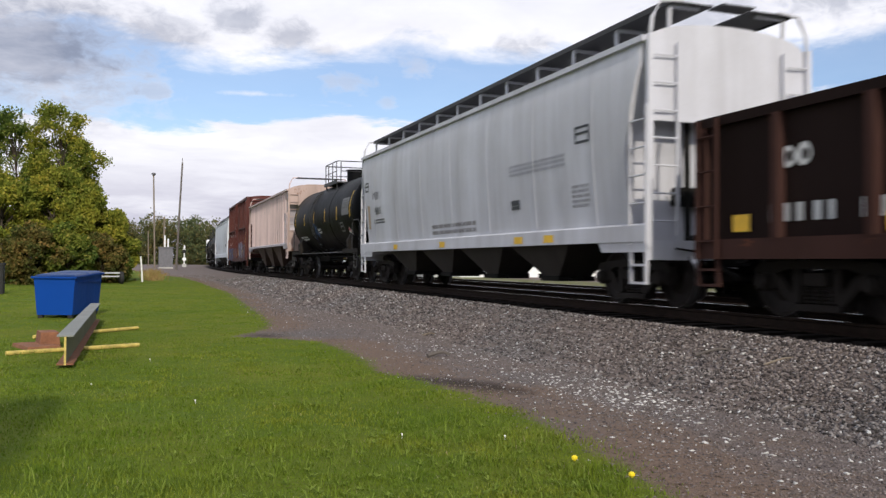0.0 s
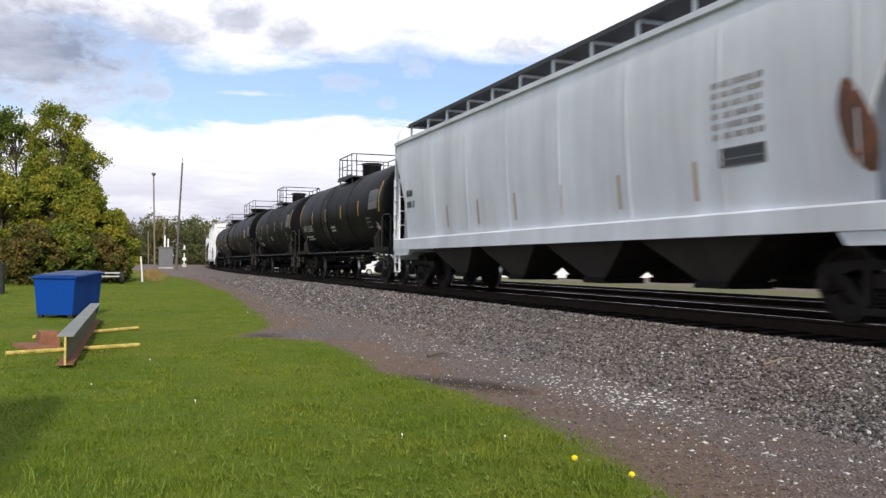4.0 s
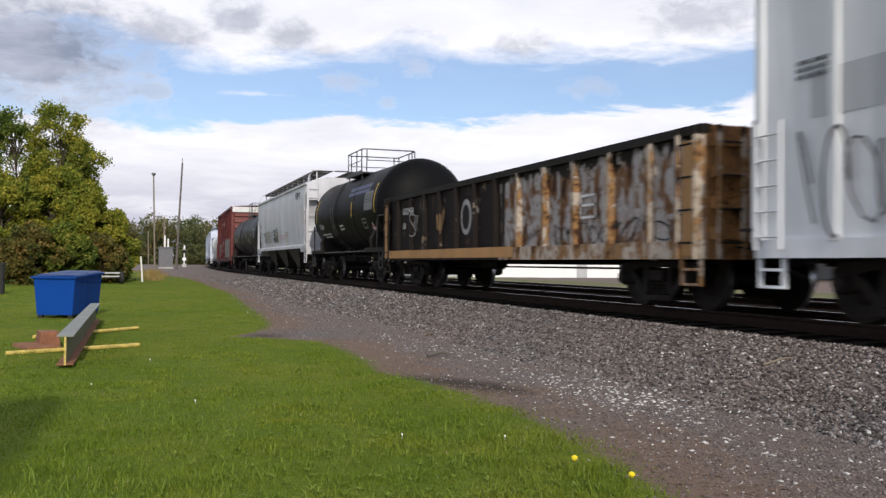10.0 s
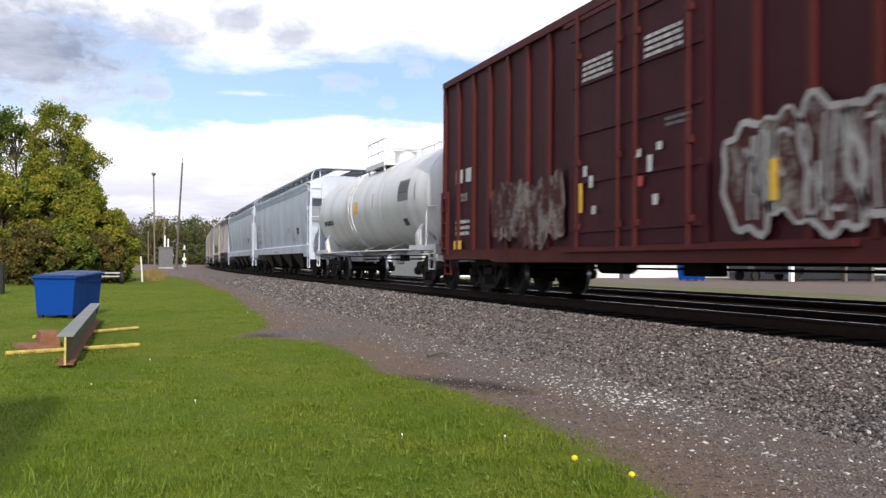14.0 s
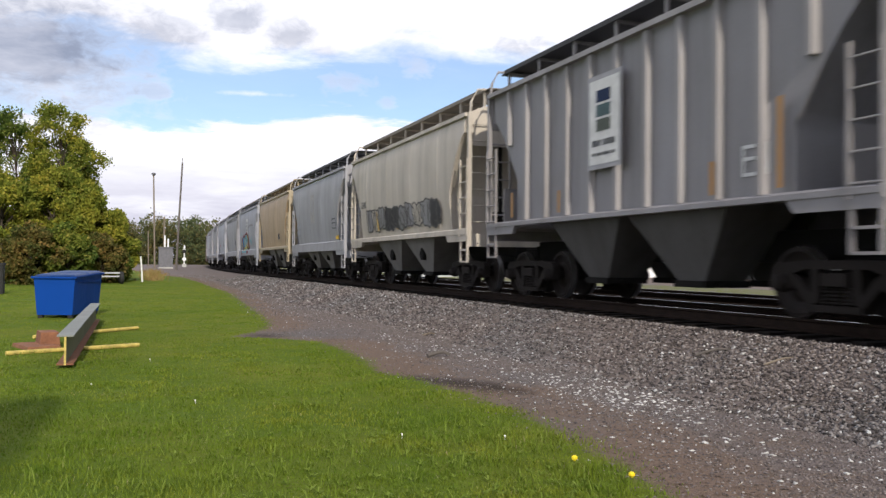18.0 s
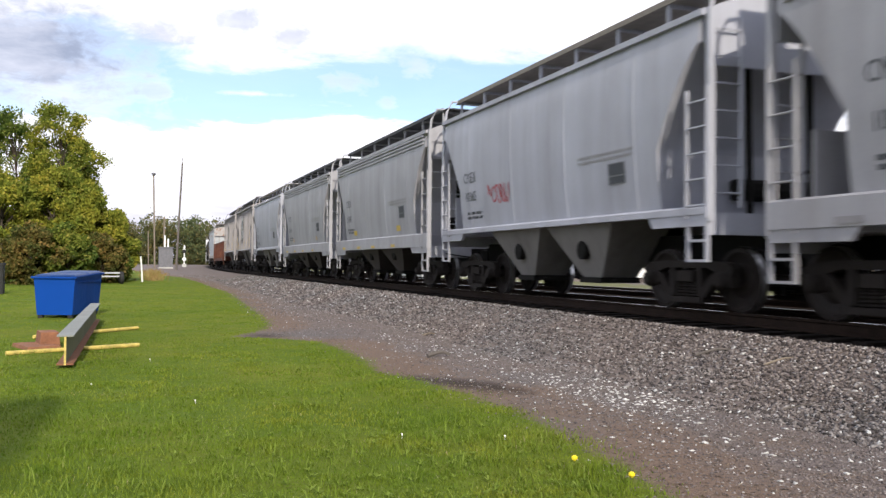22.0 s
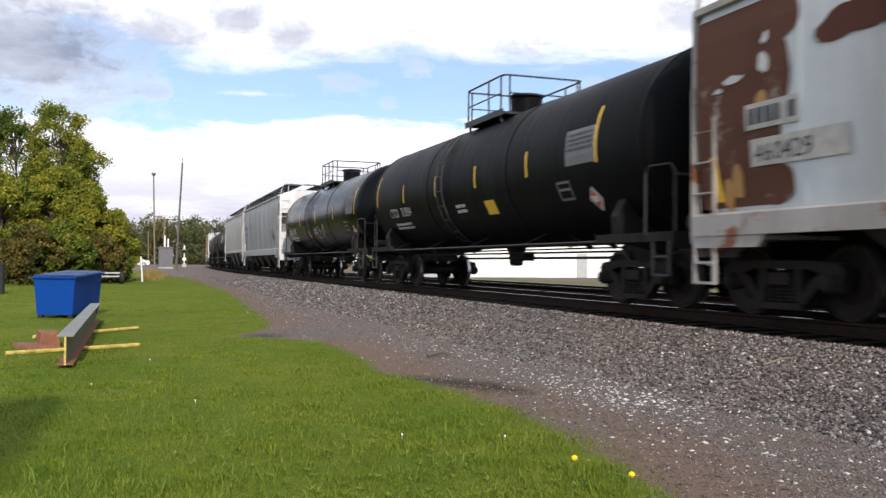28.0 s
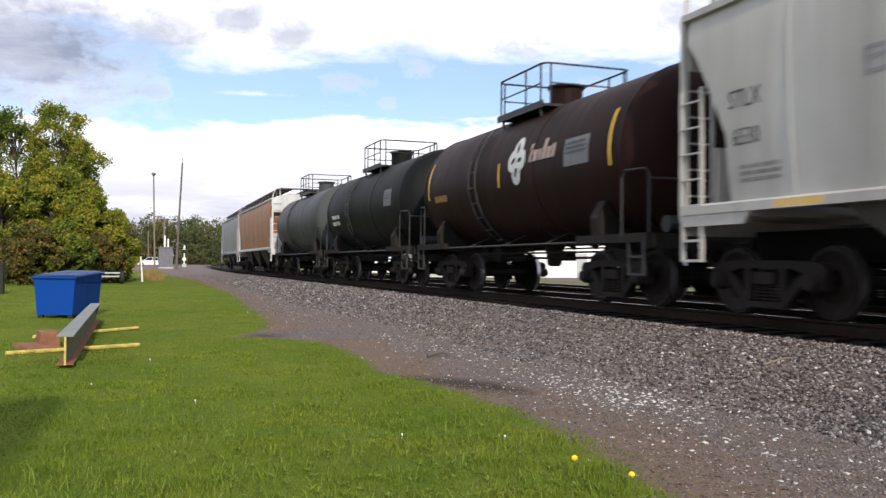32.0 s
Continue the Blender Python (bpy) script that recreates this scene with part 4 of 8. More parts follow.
# ---- box cars and gondolas ----
def box_car(label, front, rear, mat, z0=0.74, z1=4.62, posts=14, door=(-1.6, 1.6), trim=None, end_mat=None, ends=9, proud=0.07, truck_in=1.85, waist=0.0):
    L = rear - front
    h2 = L / 2
    car = start_car("box_car", label, "railway wagon", front, rear)
    trim, end_mat = trim or mat, end_mat or mat
    w = 1.50
    m = Mesh()
    m.slab([(-w, z0), (-w, z1 - 0.06), (-w + 0.05, z1), (-0.7, z1 + 0.10), (0.7, z1 + 0.10), (w - 0.05, z1), (w, z1 - 0.06), (w, z0)], -h2 + 0.06, h2 - 0.06)
    part("body", m, mat, car)
    side = Side(car, lambda z: w + 0.002)
    for sx in (-1, 1):
        for i in range(posts):
            y = -h2 + 0.08 + (L - 0.16) * i / (posts - 1)
            if door[0] - 0.05 < y < door[1] + 0.05:
                continue
            m = Mesh()
            m.slab([(sx * (w - 0.01), z0 + 0.12), (sx * (w - 0.01), z1 - 0.10), (sx * (w + proud), z1 - 0.16), (sx * (w + proud), z0 + 0.20)], y - 0.055, y + 0.055)
            part("side_post", m, trim, car)
        m = Mesh()
        m.box(sx * (w + 0.03) - 0.05, sx * (w + 0.03) + 0.05, -h2, h2, z1 - 0.14, z1 + 0.01)
        part("roof_rail", m, trim, car)
        m = Mesh()
        m.prism([(-h2 + 0.05, z0 + 0.22), (h2 - 0.05, z0 + 0.22), (h2 - 0.05, z0), (h2 - 2.9, z0), (h2 - 3.2, z0 - 0.06), (-h2 + 3.2, z0 - 0.06), (-h2 + 2.9, z0), (-h2 + 0.05, z0)], sx * (w + 0.02) - 0.03, sx * (w + 0.02) + 0.03)
        part("side_sill", m, trim, car)
        # plug door with its rods and hinge arms
        d0, d1 = door
        m = Mesh()
        m.box(sx * (w + 0.03) - 0.03, sx * (w + 0.03) + 0.03, d0, d1, z0 + 0.22, z1 - 0.18)
        dr = part("door", m, mat, car)
        for i in range(5):
            z = z0 + 0.45 + (z1 - z0 - 1.0) * i / 4
            m = Mesh()
            m.box(sx * (w + 0.075) - 0.018, sx * (w + 0.075) + 0.018, d0 + 0.1, d1 - 0.1, z, z + 0.07)
            part("door_rib", m, mat, dr)
        for y in (d0 + 0.35, (d0 + d1) / 2 - 0.25, (d0 + d1) / 2 + 0.25, d1 - 0.35):
            m = Mesh()
            m.tube([(sx * (w + 0.11), y, z0 + 0.15), (sx * (w + 0.11), y, z1 - 0.12)], 0.028)
            for z in (z0 + 0.5, z0 + 1.6, z1 - 0.9):
                m.box(sx * (w + 0.08) - 0.05, sx * (w + 0.08) + 0.05, y - 0.07, y + 0.07, z, z + 0.10)
            part("lock_rod", m, trim, dr)
        m = Mesh()
        m.box(sx * (w + 0.07) - 0.05, sx * (w + 0.07) + 0.05, d0 - 2.6, d1 + 0.2, z0 + 0.12, z0 + 0.20)
        part("door_track", m, trim, car)
        m = Mesh()
        m.box(sx * (w + 0.05) - 0.03, sx * (w + 0.05) + 0.03, d0 - 0.3, d1 + 0.2, z1 - 0.24, z1 - 0.16)
        part("door_hood", m, trim, car)
        if waist:
            for a, b in ((-h2 + 0.1, d0), (d1, h2 - 0.1)):
                m = Mesh()
                m.box(sx * (w + 0.04) - 0.045, sx * (w + 0.04) + 0.045, a, b, waist, waist + 0.07)
                part("waist_rail", m, trim, car)
    for sy in (-1, 1):
        m = Mesh()
        ribs_made = []
        m.box(-w - 0.04, w + 0.04, sy * (h2 - 0.03) - 0.03, sy * (h2 - 0.03) + 0.03, z0, z1)
        for i in range(ends):
            z = z0 + 0.3 + (z1 - z0 - 0.5) * i / (ends - 1)
            a = sy * h2
            rib = Mesh()
            ribs_made.append(rib)
            b = sy * (h2 + 0.13)
            lo, mid, hi = z - 0.12, z - 0.09, z + 0.20
            rib.loft([[(-w + 0.10, a, lo), (-w + 0.10, a, mid), (-w + 0.10, a, hi)], [(-w + 0.22, a, lo), (-w + 0.22, b, mid), (-w + 0.22, a, hi)], [(w - 0.22, a, lo), (w - 0.22, b, mid), (w - 0.22, a, hi)], [(w - 0.10, a, lo), (w - 0.10, a, mid), (w - 0.10, a, hi)]])
        end = part("end_wall", m, end_mat, car)
        for rib in ribs_made:
            part("end_corrugation", rib, end_mat, end)
        m = Mesh()
        m.box(-w, w, sy * (h2 + 0.14) - 0.22, sy * (h2 + 0.14) + 0.22, 1.10, 1.14)
        m.box(-w, w, sy * h2 - 0.06, sy * h2 + 0.10, z0 - 0.02, z0 + 0.26)
        part("end_platform", m, END_STEEL, car)
        for sx in (-1, 1):
            ladder(car, sx * (w - 0.08), sx * (w - 0.5), sy * (h2 + 0.17), sy * (h2 + 0.17), z0 + 0.2, 2.5 if sx < 0 else z1 - 0.1, trim, 5 if sx < 0 else 9)
            ladder(car, sx * (w + 0.10), sx * (w + 0.10), sy * (h2 - 0.08), sy * (h2 - 0.5), z0 + 0.1, 2.4 if sy > 0 else z1 - 0.2, trim, 5 if sy > 0 else 9)
    m = Mesh()
    m.box(-0.30, 0.30, -h2, h2, 0.66, 1.0)
    for i in range(9):
        y = -h2 + 2.6 + (L - 5.2) * i / 8
        m.box(-1.45, 1.45, y - 0.04, y + 0.04, 0.70, 0.95)
    part("underframe", m, UNDER_MAT, car)
    m = Mesh()
    m.tube([(-0.8, 1.2, 0.66), (-0.8, 2.1, 0.66)], 0.16, 10)
    m.box(-0.95, -0.65, -1.2, -0.5, 0.50, 0.78)
    m.tube([(-0.5, -h2 + 2.0, 0.60), (-0.5, h2 - 2.0, 0.60)], 0.022)
    part("brake_gear", m, UNDER_MAT, car)
    step_irons(car, w, h2 - 0.05, z0 + 0.05, trim, 0.42)
    running_gear(car, h2 - truck_in, h2 + 0.1)
    return car, side, h2


def gondola(label, front, rear, mat, z0=0.75, z1=2.6, posts=13, trim=None, end_mat=None, chord=None):
    L = rear - front
    h2 = L / 2
    car = start_car("gondola_car", label, "railway wagon", front, rear)
    trim, end_mat = trim or mat, end_mat or mat
    w = 1.45
    m = Mesh()
    m.slab([(-w, z0 + 0.25), (-w, z1), (-w + 0.06, z1), (-w + 0.06, 1.15), (w - 0.06, 1.15), (w - 0.06, z1), (w, z1), (w, z0 + 0.25), (w - 0.4, 0.98), (-w + 0.4, 0.98)], -h2 + 0.06, h2 - 0.06)
    part("body", m, mat, car)
    side = Side(car, lambda z: w + 0.002)
    for sx in (-1, 1):
        m = Mesh()
        m.box(sx * w - 0.08, sx * w + 0.09, -h2, h2, z1 - 0.10, z1 + 0.03)
        part("top_chord", m, chord or mat, car)
        m = Mesh()
        m.box(sx * (w + 0.04) - 0.05, sx * (w + 0.04) + 0.05, -h2, h2, z0, z0 + 0.26)
        part("side_sill", m, trim, car)
        for i in range(posts):
            y = -h2 + 0.12 + (L - 0.24) * i / (posts - 1)
            m = Mesh()
            m.loft([[(sx * (w - 0.01), y - 0.09, z), (sx * (w + 0.10), y - 0.06, z), (sx * (w + 0.10), y + 0.06, z), (sx * (w - 0.01), y + 0.09, z)] for z in (z0 + 0.24, z1 - 0.09)])
            part("side_post", m, trim, car)
    for sy in (-1, 1):
        m = Mesh()
        m.box(-w, w, sy * (h2 - 0.05) - 0.05, sy * (h2 - 0.05) + 0.05, z0, z1 + 0.02)
        for i in range(4):
            z = z0 + 0.35 + (z1 - z0 - 0.55) * i / 3
            m.slab([(-w + 0.05, z - 0.08), (-w + 0.05, z + 0.08), (w - 0.05, z + 0.08), (w - 0.05, z - 0.08)], sy * h2 - 0.02, sy * (h2 + 0.11))
        part("end_wall", m, end_mat, car)
        for sx in (-1, 1):
            ladder(car, sx * (w + 0.12), sx * (w + 0.12), sy * (h2 - 0.1), sy * (h2 - 0.5), z0, z1, trim, 4)
            ladder(car, sx * (w - 0.1), sx * (w - 0.5), sy * (h2 + 0.15), sy * (h2 + 0.15), z0, z1, trim, 4)
    m = Mesh()
    m.box(-0.30, 0.30, -h2, h2, 0.66, 1.0)
    for i in range(8):
        y = -h2 + 2.6 + (L - 5.2) * i / 7
        m.box(-1.4, 1.4, y - 0.04, y + 0.04, 0.72, 1.0)
    m.tube([(-0.5, -h2 + 2.0, 0.60), (-0.5, h2 - 2.0, 0.60)], 0.022)
    m.tube([(-0.8, 0.6, 0.68), (-0.8, 1.5, 0.68)], 0.15, 10)
    part("underframe", m, UNDER_MAT, car)
    step_irons(car, w + 0.05, h2 - 0.05, z0 + 0.05, trim, 0.42)
    running_gear(car, h2 - 1.75, h2 + 0.1)
    return car, side, h2


# ---- ground ----
def track_x(y):
    e = max(y - BEND_AT, 0.0)
    return TRACK_X + e * e * BEND / 2


def base_z(y):
    return -0.70 + 0.55 * min(1.0, max(0.0, (y - 45) / 70))


EDGE = [(-80, 2.8), (3.0, 2.75), (4.39, 2.95), (4.85, 3.08), (5.59, 3.22), (6.23, 3.28), (7.3, 3.39), (8.18, 3.36), (9.71, 3.2), (10.61, 2.94), (11.67, 3.15), (13.28, 3.18), (14.83, 3.05), (15.71, 2.32), (16.1, 1.78), (17.82, 2.63), (19.62, 3.0), (28.0, 3.6), (41.8, 4.33), (64.0, 3.93), (80, 2.0), (100, 0.0), (1200, -60)]


def grass_edge(y):
    for (ya, xa), (yb, xb) in zip(EDGE, EDGE[1:]):
        if y <= yb:
            return xa + (xb - xa) * (y - ya) / (yb - ya)
    return EDGE[-1][1]


def ground_z(x, y):
    d, b = track_x(y) - x, base_z(y)
    far = -0.48
    if d >= 0:
        z = -0.21 if d < 1.75 else max(b, -0.21 - (d - 1.75) * 0.30)
    else:
        z = -0.21 if d > -5.9 else max(far, -0.21 - (-d - 5.9) * 0.35)
    if abs(d) > 3.2:
        z += 0.025 * noise.noise((x * 0.6, y * 0.6, 0)) + 0.05 * noise.noise((x * 0.12, y * 0.12, 3))
    return z


def bare_soil(x, y):
    """How far brown soil shows between the stones beside the lawn, 0 to 1."""
    out = x - grass_edge(y)
    b = max(0.0, 1 - abs(out - 0.20) / 1.25)
    streak = noise.noise((x * 1.5 + 0.12 * y, y * 0.20, 5)) + 0.5 * noise.noise((x * 4.0, y * 0.7, 9))
    b = max(b, (0.40 + 1.2 * streak) * max(0.0, min(1.0, (19 - y) / 6)) * max(0.0, 1 - abs(out - 0.8) / 1.8))
    b = max(b, 1.25 - math.hypot((x - 3.45) / 0.7, (y - 10.6) / 0.9))
    return max(0.0, min(1.0, b))


def ground_material():
    m, n = material("ground_cover")
    co = n.add("ShaderNodeTexCoord")
    at = n.add("ShaderNodeAttribute")
    at.attribute_name = "grass"
    dark_ground = n.add("ShaderNodeAttribute")
    dark_ground.attribute_name = "dark_ground"
    dirt = n.add("ShaderNodeAttribute")
    dirt.attribute_name = "dirt"
    big = n.noise((co, "Object"), 0.5, 5.0, 0.6)
    mid = n.noise((co, "Object"), 2.6, 6.0, 0.65)
    fine = n.noise((co, "Object"), 34.0, 5.0, 0.7)
    grit = n.add("ShaderNodeTexVoronoi", {"Vector": (co, "Object"), "Scale": 48.0})
    turf = n.mix((mid, 0), (0.075, 0.125, 0.010, 1), (0.135, 0.205, 0.018, 1))
    turf = n.mix(n.ramp((big, 0), [(0.42, (0, 0, 0)), (0.70, (1, 1, 1))]), (turf, 2), (0.20, 0.215, 0.030, 1))
    turf = n.mix(n.math("MULTIPLY", (fine, 0), 0.6), (turf, 2), (0.075, 0.105, 0.008, 1))
    stone = n.mix((fine, 0), (0.112, 0.092, 0.087, 1), (0.232, 0.196, 0.187, 1))
    stone = n.mix(n.math("MULTIPLY", (grit, "Color"), 0.6), (stone, 2), (0.190, 0.160, 0.152, 1))
    stone = n.mix(n.ramp((mid, 0), [(0.42, (0, 0, 0)), (0.7, (0.75, 0.75, 0.75))]), (stone, 2), (0.180, 0.140, 0.117, 1))
    soil = n.mix((fine, 0), (0.105, 0.070, 0.052, 1), (0.285, 0.203, 0.155, 1))
    soil_in = n.math("ADD", (dirt, "Fac"), n.math("MULTIPLY", n.math("SUBTRACT", (mid, 0), 0.5), 0.9))
    soil_in = n.add("ShaderNodeMapRange", {0: soil_in, 1: 0.25, 2: 0.75, 3: 0.0, 4: 0.85}, smooth=True)
    stone = n.mix(soil_in, (stone, 2), (soil, 2))
    cool = n.noise((co, "Object"), 0.33, 3.0, 0.5)
    stone = n.mix(n.ramp((cool, 0), [(0.52, (0, 0, 0)), (0.70, (0.5, 0.5, 0.5))]), (stone, 2), (0.155, 0.152, 0.158, 1))
    # near-black where the mask is high, across both tracks and in two patches
    stone = n.mix(n.math("MULTIPLY", (dark_ground, "Fac"), 0.92), (stone, 2), (0.018, 0.015, 0.014, 1))
    mask = n.math("ADD", (at, "Fac"), n.math("MULTIPLY", n.math("SUBTRACT", (mid, 0), 0.5), 0.32))
    mask = n.add("ShaderNodeMapRange", {0: mask, 1: 0.40, 2: 0.60, 3: 0.0, 4: 1.0}, smooth=True)
    col = n.mix(mask, (stone, 2), (turf, 2))
    surface(n, (col, 2), 0.92, 0.0, n.math("ADD", (fine, 0), n.math("MULTIPLY", (grit, "Distance"), 0.8)), 0.7, 0.03, 0.15)
    return m


def make_ground():
    def grow(a, b, fine_a, fine_b, step, rate):
        v = list(np.arange(fine_a, fine_b, step))
        s = step
        x = fine_a
        while x > a:
            s *= rate
            x -= s
            v.insert(0, x)
        s, x = step, v[-1]
        while x < b:
            s *= rate
            x += s
            v.append(x)
        return v

    xs = grow(-900, 1500, -3.0, 12.5, 0.15, 1.22)
    ys = grow(-300, 2500, 2.5, 40.0, 0.25, 1.09)
    verts, grass, dark_ground, dirt = [], [], [], []
    for y in ys:
        e = grass_edge(y)
        for x in xs:
            verts.append((x, y, ground_z(x, y)))
            d = track_x(y) - x
            g = 0.5 + (e - x) / 1.1
            if -d > 7.0:
                strip = -d - 7.0
                g = 0.28 if strip < 3 else 0.50 if strip < 15 else 0.05
                if strip > 75:
                    g = 1.0
            grass.append(max(0.0, min(1.0, g)))
            # 1 across both tracks, fading out over the near shoulder
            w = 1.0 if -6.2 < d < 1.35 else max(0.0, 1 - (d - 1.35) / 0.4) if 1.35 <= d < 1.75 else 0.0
            w = max(w, min(0.80, 3.0 * (1.0 - math.hypot((x - 3.60 + 0.45 * (y - 9.25)) / 0.36, (y - 9.25) / 0.95))))
            w = max(w, 0.8 - math.hypot((x - 2.4) / 0.7, (y - 16.2) / 0.9))
            dark_ground.append(max(0.0, min(1.0, w)))
            b = bare_soil(x, y)
            if d < -7.0:
                b = 0.45
            dirt.append(max(0.0, min(1.0, b)))
    nx = len(xs)
    faces = [(j * nx + i, j * nx + i + 1, (j + 1) * nx + i + 1, (j + 1) * nx + i) for j in range(len(ys) - 1) for i in range(nx - 1)]
    me = bpy.data.meshes.new("ground")
    me.from_pydata(verts, [], faces)
    me.polygons.foreach_set("use_smooth", [True] * len(faces))
    for name, vals in (("grass", grass), ("dark_ground", dark_ground), ("dirt", dirt)):
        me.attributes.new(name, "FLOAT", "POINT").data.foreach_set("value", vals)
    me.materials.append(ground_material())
    tagged(new("ground", me), "mown green lawn giving way to grey stony gravel beside the track", "ground", kind="structure")


make_ground()


def island_mix(name, stops, rough=0.85, spec=0.25, bump=30.0, thin=0.0, patch=None):
    """A colour picked for each loose piece of a joined mesh."""
    m, n = material(name)
    geo = n.add("ShaderNodeNewGeometry")
    co = n.add("ShaderNodeTexCoord")
    f = n.noise((co, "Object"), bump, 4.0)
    c = n.ramp((geo, "Random Per Island"), stops)
    if patch:
        scale, tint = patch
        where = n.ramp((n.noise((co, "Object"), scale, 3.0), 0), [(0.42, (0, 0, 0)), (0.60, (1, 1, 1))])
        c = n.mix(where, c, n.mix(1.0, c, rgba(tint), "MULTIPLY"))
        c = (c, 2)
    c = n.mix(n.math("MULTIPLY", (f, 0), 0.45), c, n.mix(1.0, c, (0.5, 0.5, 0.5, 1), "MULTIPLY"))
    b = surface(n, (c, 2), rough, 0.0, (f, 0), 0.3, 0.01, spec)
    if thin:
        both = n.add("ShaderNodeMixShader", {0: thin, 1: b, 2: n.add("ShaderNodeBsdfTranslucent", {"Color": (c, 2)})})
        n.add("ShaderNodeOutputMaterial", {"Surface": both}).is_active_output = True
    return m


STONE_MAT = island_mix("crushed_stone", [(0.0, (0.088, 0.075, 0.070)), (0.45, (0.178, 0.147, 0.141)), (0.82, (0.255, 0.216, 0.206)), (0.955, (0.31, 0.285, 0.27)), (0.97, (0.58, 0.56, 0.55)), (1.0, (0.70, 0.68, 0.67))], patch=(0.33, (0.90, 0.95, 1.0)))
BALLAST_MAT = island_mix("dark_ballast", [(0.0, (0.040, 0.035, 0.033)), (0.4, (0.130, 0.108, 0.103)), (0.8, (0.262, 0.226, 0.214)), (0.97, (0.35, 0.320, 0.31)), (0.985, (0.58, 0.56, 0.55)), (1.0, (0.70, 0.68, 0.67))], patch=(0.33, (0.88, 0.95, 1.0)))
PALE_STONE = island_mix("pale_limestone", [(0.0, (0.48, 0.47, 0.46)), (0.6, (0.68, 0.67, 0.66)), (1.0, (0.82, 0.81, 0.80))])


def blade_material():
    """Grass blades: a colour for each blade, over broad yellow and deep green patches."""
    m, n = material("grass_blades")
    geo = n.add("ShaderNodeNewGeometry")
    co = n.add("ShaderNodeTexCoord")
    c = n.ramp((geo, "Random Per Island"), [(0.0, (0.135, 0.192, 0.019)), (0.5, (0.155, 0.220, 0.023)), (0.85, (0.180, 0.252, 0.030)), (0.97, (0.215, 0.290, 0.050)), (1.0, (0.30, 0.29, 0.13))])
    big = n.noise((co, "Object"), 0.7, 4.0, 0.6)
    mid = n.noise((co, "Object"), 3.5, 4.0, 0.6)
    c = n.mix(n.ramp((big, 0), [(0.42, (0, 0, 0)), (0.62, (0.9, 0.9, 0.9))]), c, n.mix(1.0, c, (1.42, 1.18, 1.45, 1), "MULTIPLY"))
    c = n.mix(n.ramp((mid, 0), [(0.44, (0, 0, 0)), (0.66, (0.7, 0.7, 0.7))]), (c, 2), n.mix(1.0, (c, 2), (0.58, 0.76, 0.8, 1), "MULTIPLY"))
    b = surface(n, (c, 2), 0.8, 0.0, None, spec=0.05)
    both = n.add("ShaderNodeMixShader", {0: 0.35, 1: b, 2: n.add("ShaderNodeBsdfTranslucent", {"Color": (c, 2)})})
    n.add("ShaderNodeOutputMaterial", {"Surface": both}).is_active_output = True
    return m


BLADE_MAT = blade_material()


def scatter_mesh(name, verts, faces, mat, label, category):
    me = bpy.data.meshes.new(name)
    n, k = faces.shape
    me.vertices.add(len(verts))
    me.vertices.foreach_set("co", verts.astype(np.float32).ravel())
    me.loops.add(n * k)
    me.loops.foreach_set("vertex_index", faces.astype(np.int32).ravel())
    me.polygons.add(n)
    me.polygons.foreach_set("loop_start", np.arange(0, n * k, k, dtype=np.int32))
    me.update(calc_edges=True)
    me.materials.append(mat)
    return tagged(new(name, me), label, category, kind="stuff")


OCTA_V = np.array([(1, 0, 0), (-1, 0, 0), (0, 1, 0), (0, -1, 0), (0, 0, 1), (0, 0, -1)], float)
OCTA_F = np.array([(0, 2, 4), (2, 1, 4), (1, 3, 4), (3, 0, 4), (2, 0, 5), (1, 2, 5), (3, 1, 5), (0, 3, 5)])


def stones(name, count, size, y_range, x_range, label, seed, mat=None, spot=None):
    rs = np.random.RandomState(seed)
    u = rs.rand(count)
    ya, yb = y_range
    y = ya * (yb / ya) ** u
    x = rs.uniform(*x_range, count)
    x = x + np.array([track_x(v) for v in y])
    if spot:
        x, y = spot[0] + spot[2] * rs.randn(count), spot[1] + spot[3] * rs.randn(count)
    ok = np.array([x[i] > grass_edge(y[i]) + 0.15 * rs.randn() for i in range(count)])
    if not spot:
        bare = np.array([max(1.05 - math.hypot((a - 3.58 + 0.45 * (b - 9.25)) / 0.42, (b - 9.25) / 0.9), bare_soil(a, b) * 0.8) for a, b in zip(x, y)])
        ok &= rs.rand(count) > np.clip(bare * 1.0, 0, 0.75)
    x, y = x[ok], y[ok]
    z = np.array([ground_z(a, b) for a, b in zip(x, y)])
    n = len(x)
    s = (size[0] + (size[1] - size[0]) * rs.rand(n) ** (3.0 if spot else 1.0)) * np.clip(y / 16, 1.0, 1.7)
    shape = OCTA_V[None] * (0.6 + 0.6 * rs.rand(n, 6, 1)) + 0.25 * rs.randn(n, 6, 3)
    shape *= np.array([1.0, 1.0, 0.6]) if not spot else np.array([1.5, 0.8, 0.45])
    a = rs.rand(n) * math.tau
    c, sn = np.cos(a), np.sin(a)
    rot = np.stack([shape[..., 0] * c[:, None] - shape[..., 1] * sn[:, None], shape[..., 0] * sn[:, None] + shape[..., 1] * c[:, None], shape[..., 2]], -1)
    v = rot * s[:, None, None] + np.stack([x, y, z + s * 0.25], -1)[:, None, :]
    f = (OCTA_F[None] + (np.arange(n) * 6)[:, None, None]).reshape(-1, 3)
    return scatter_mesh(name, v.reshape(-1, 3), f, mat or STONE_MAT, label, "stones")


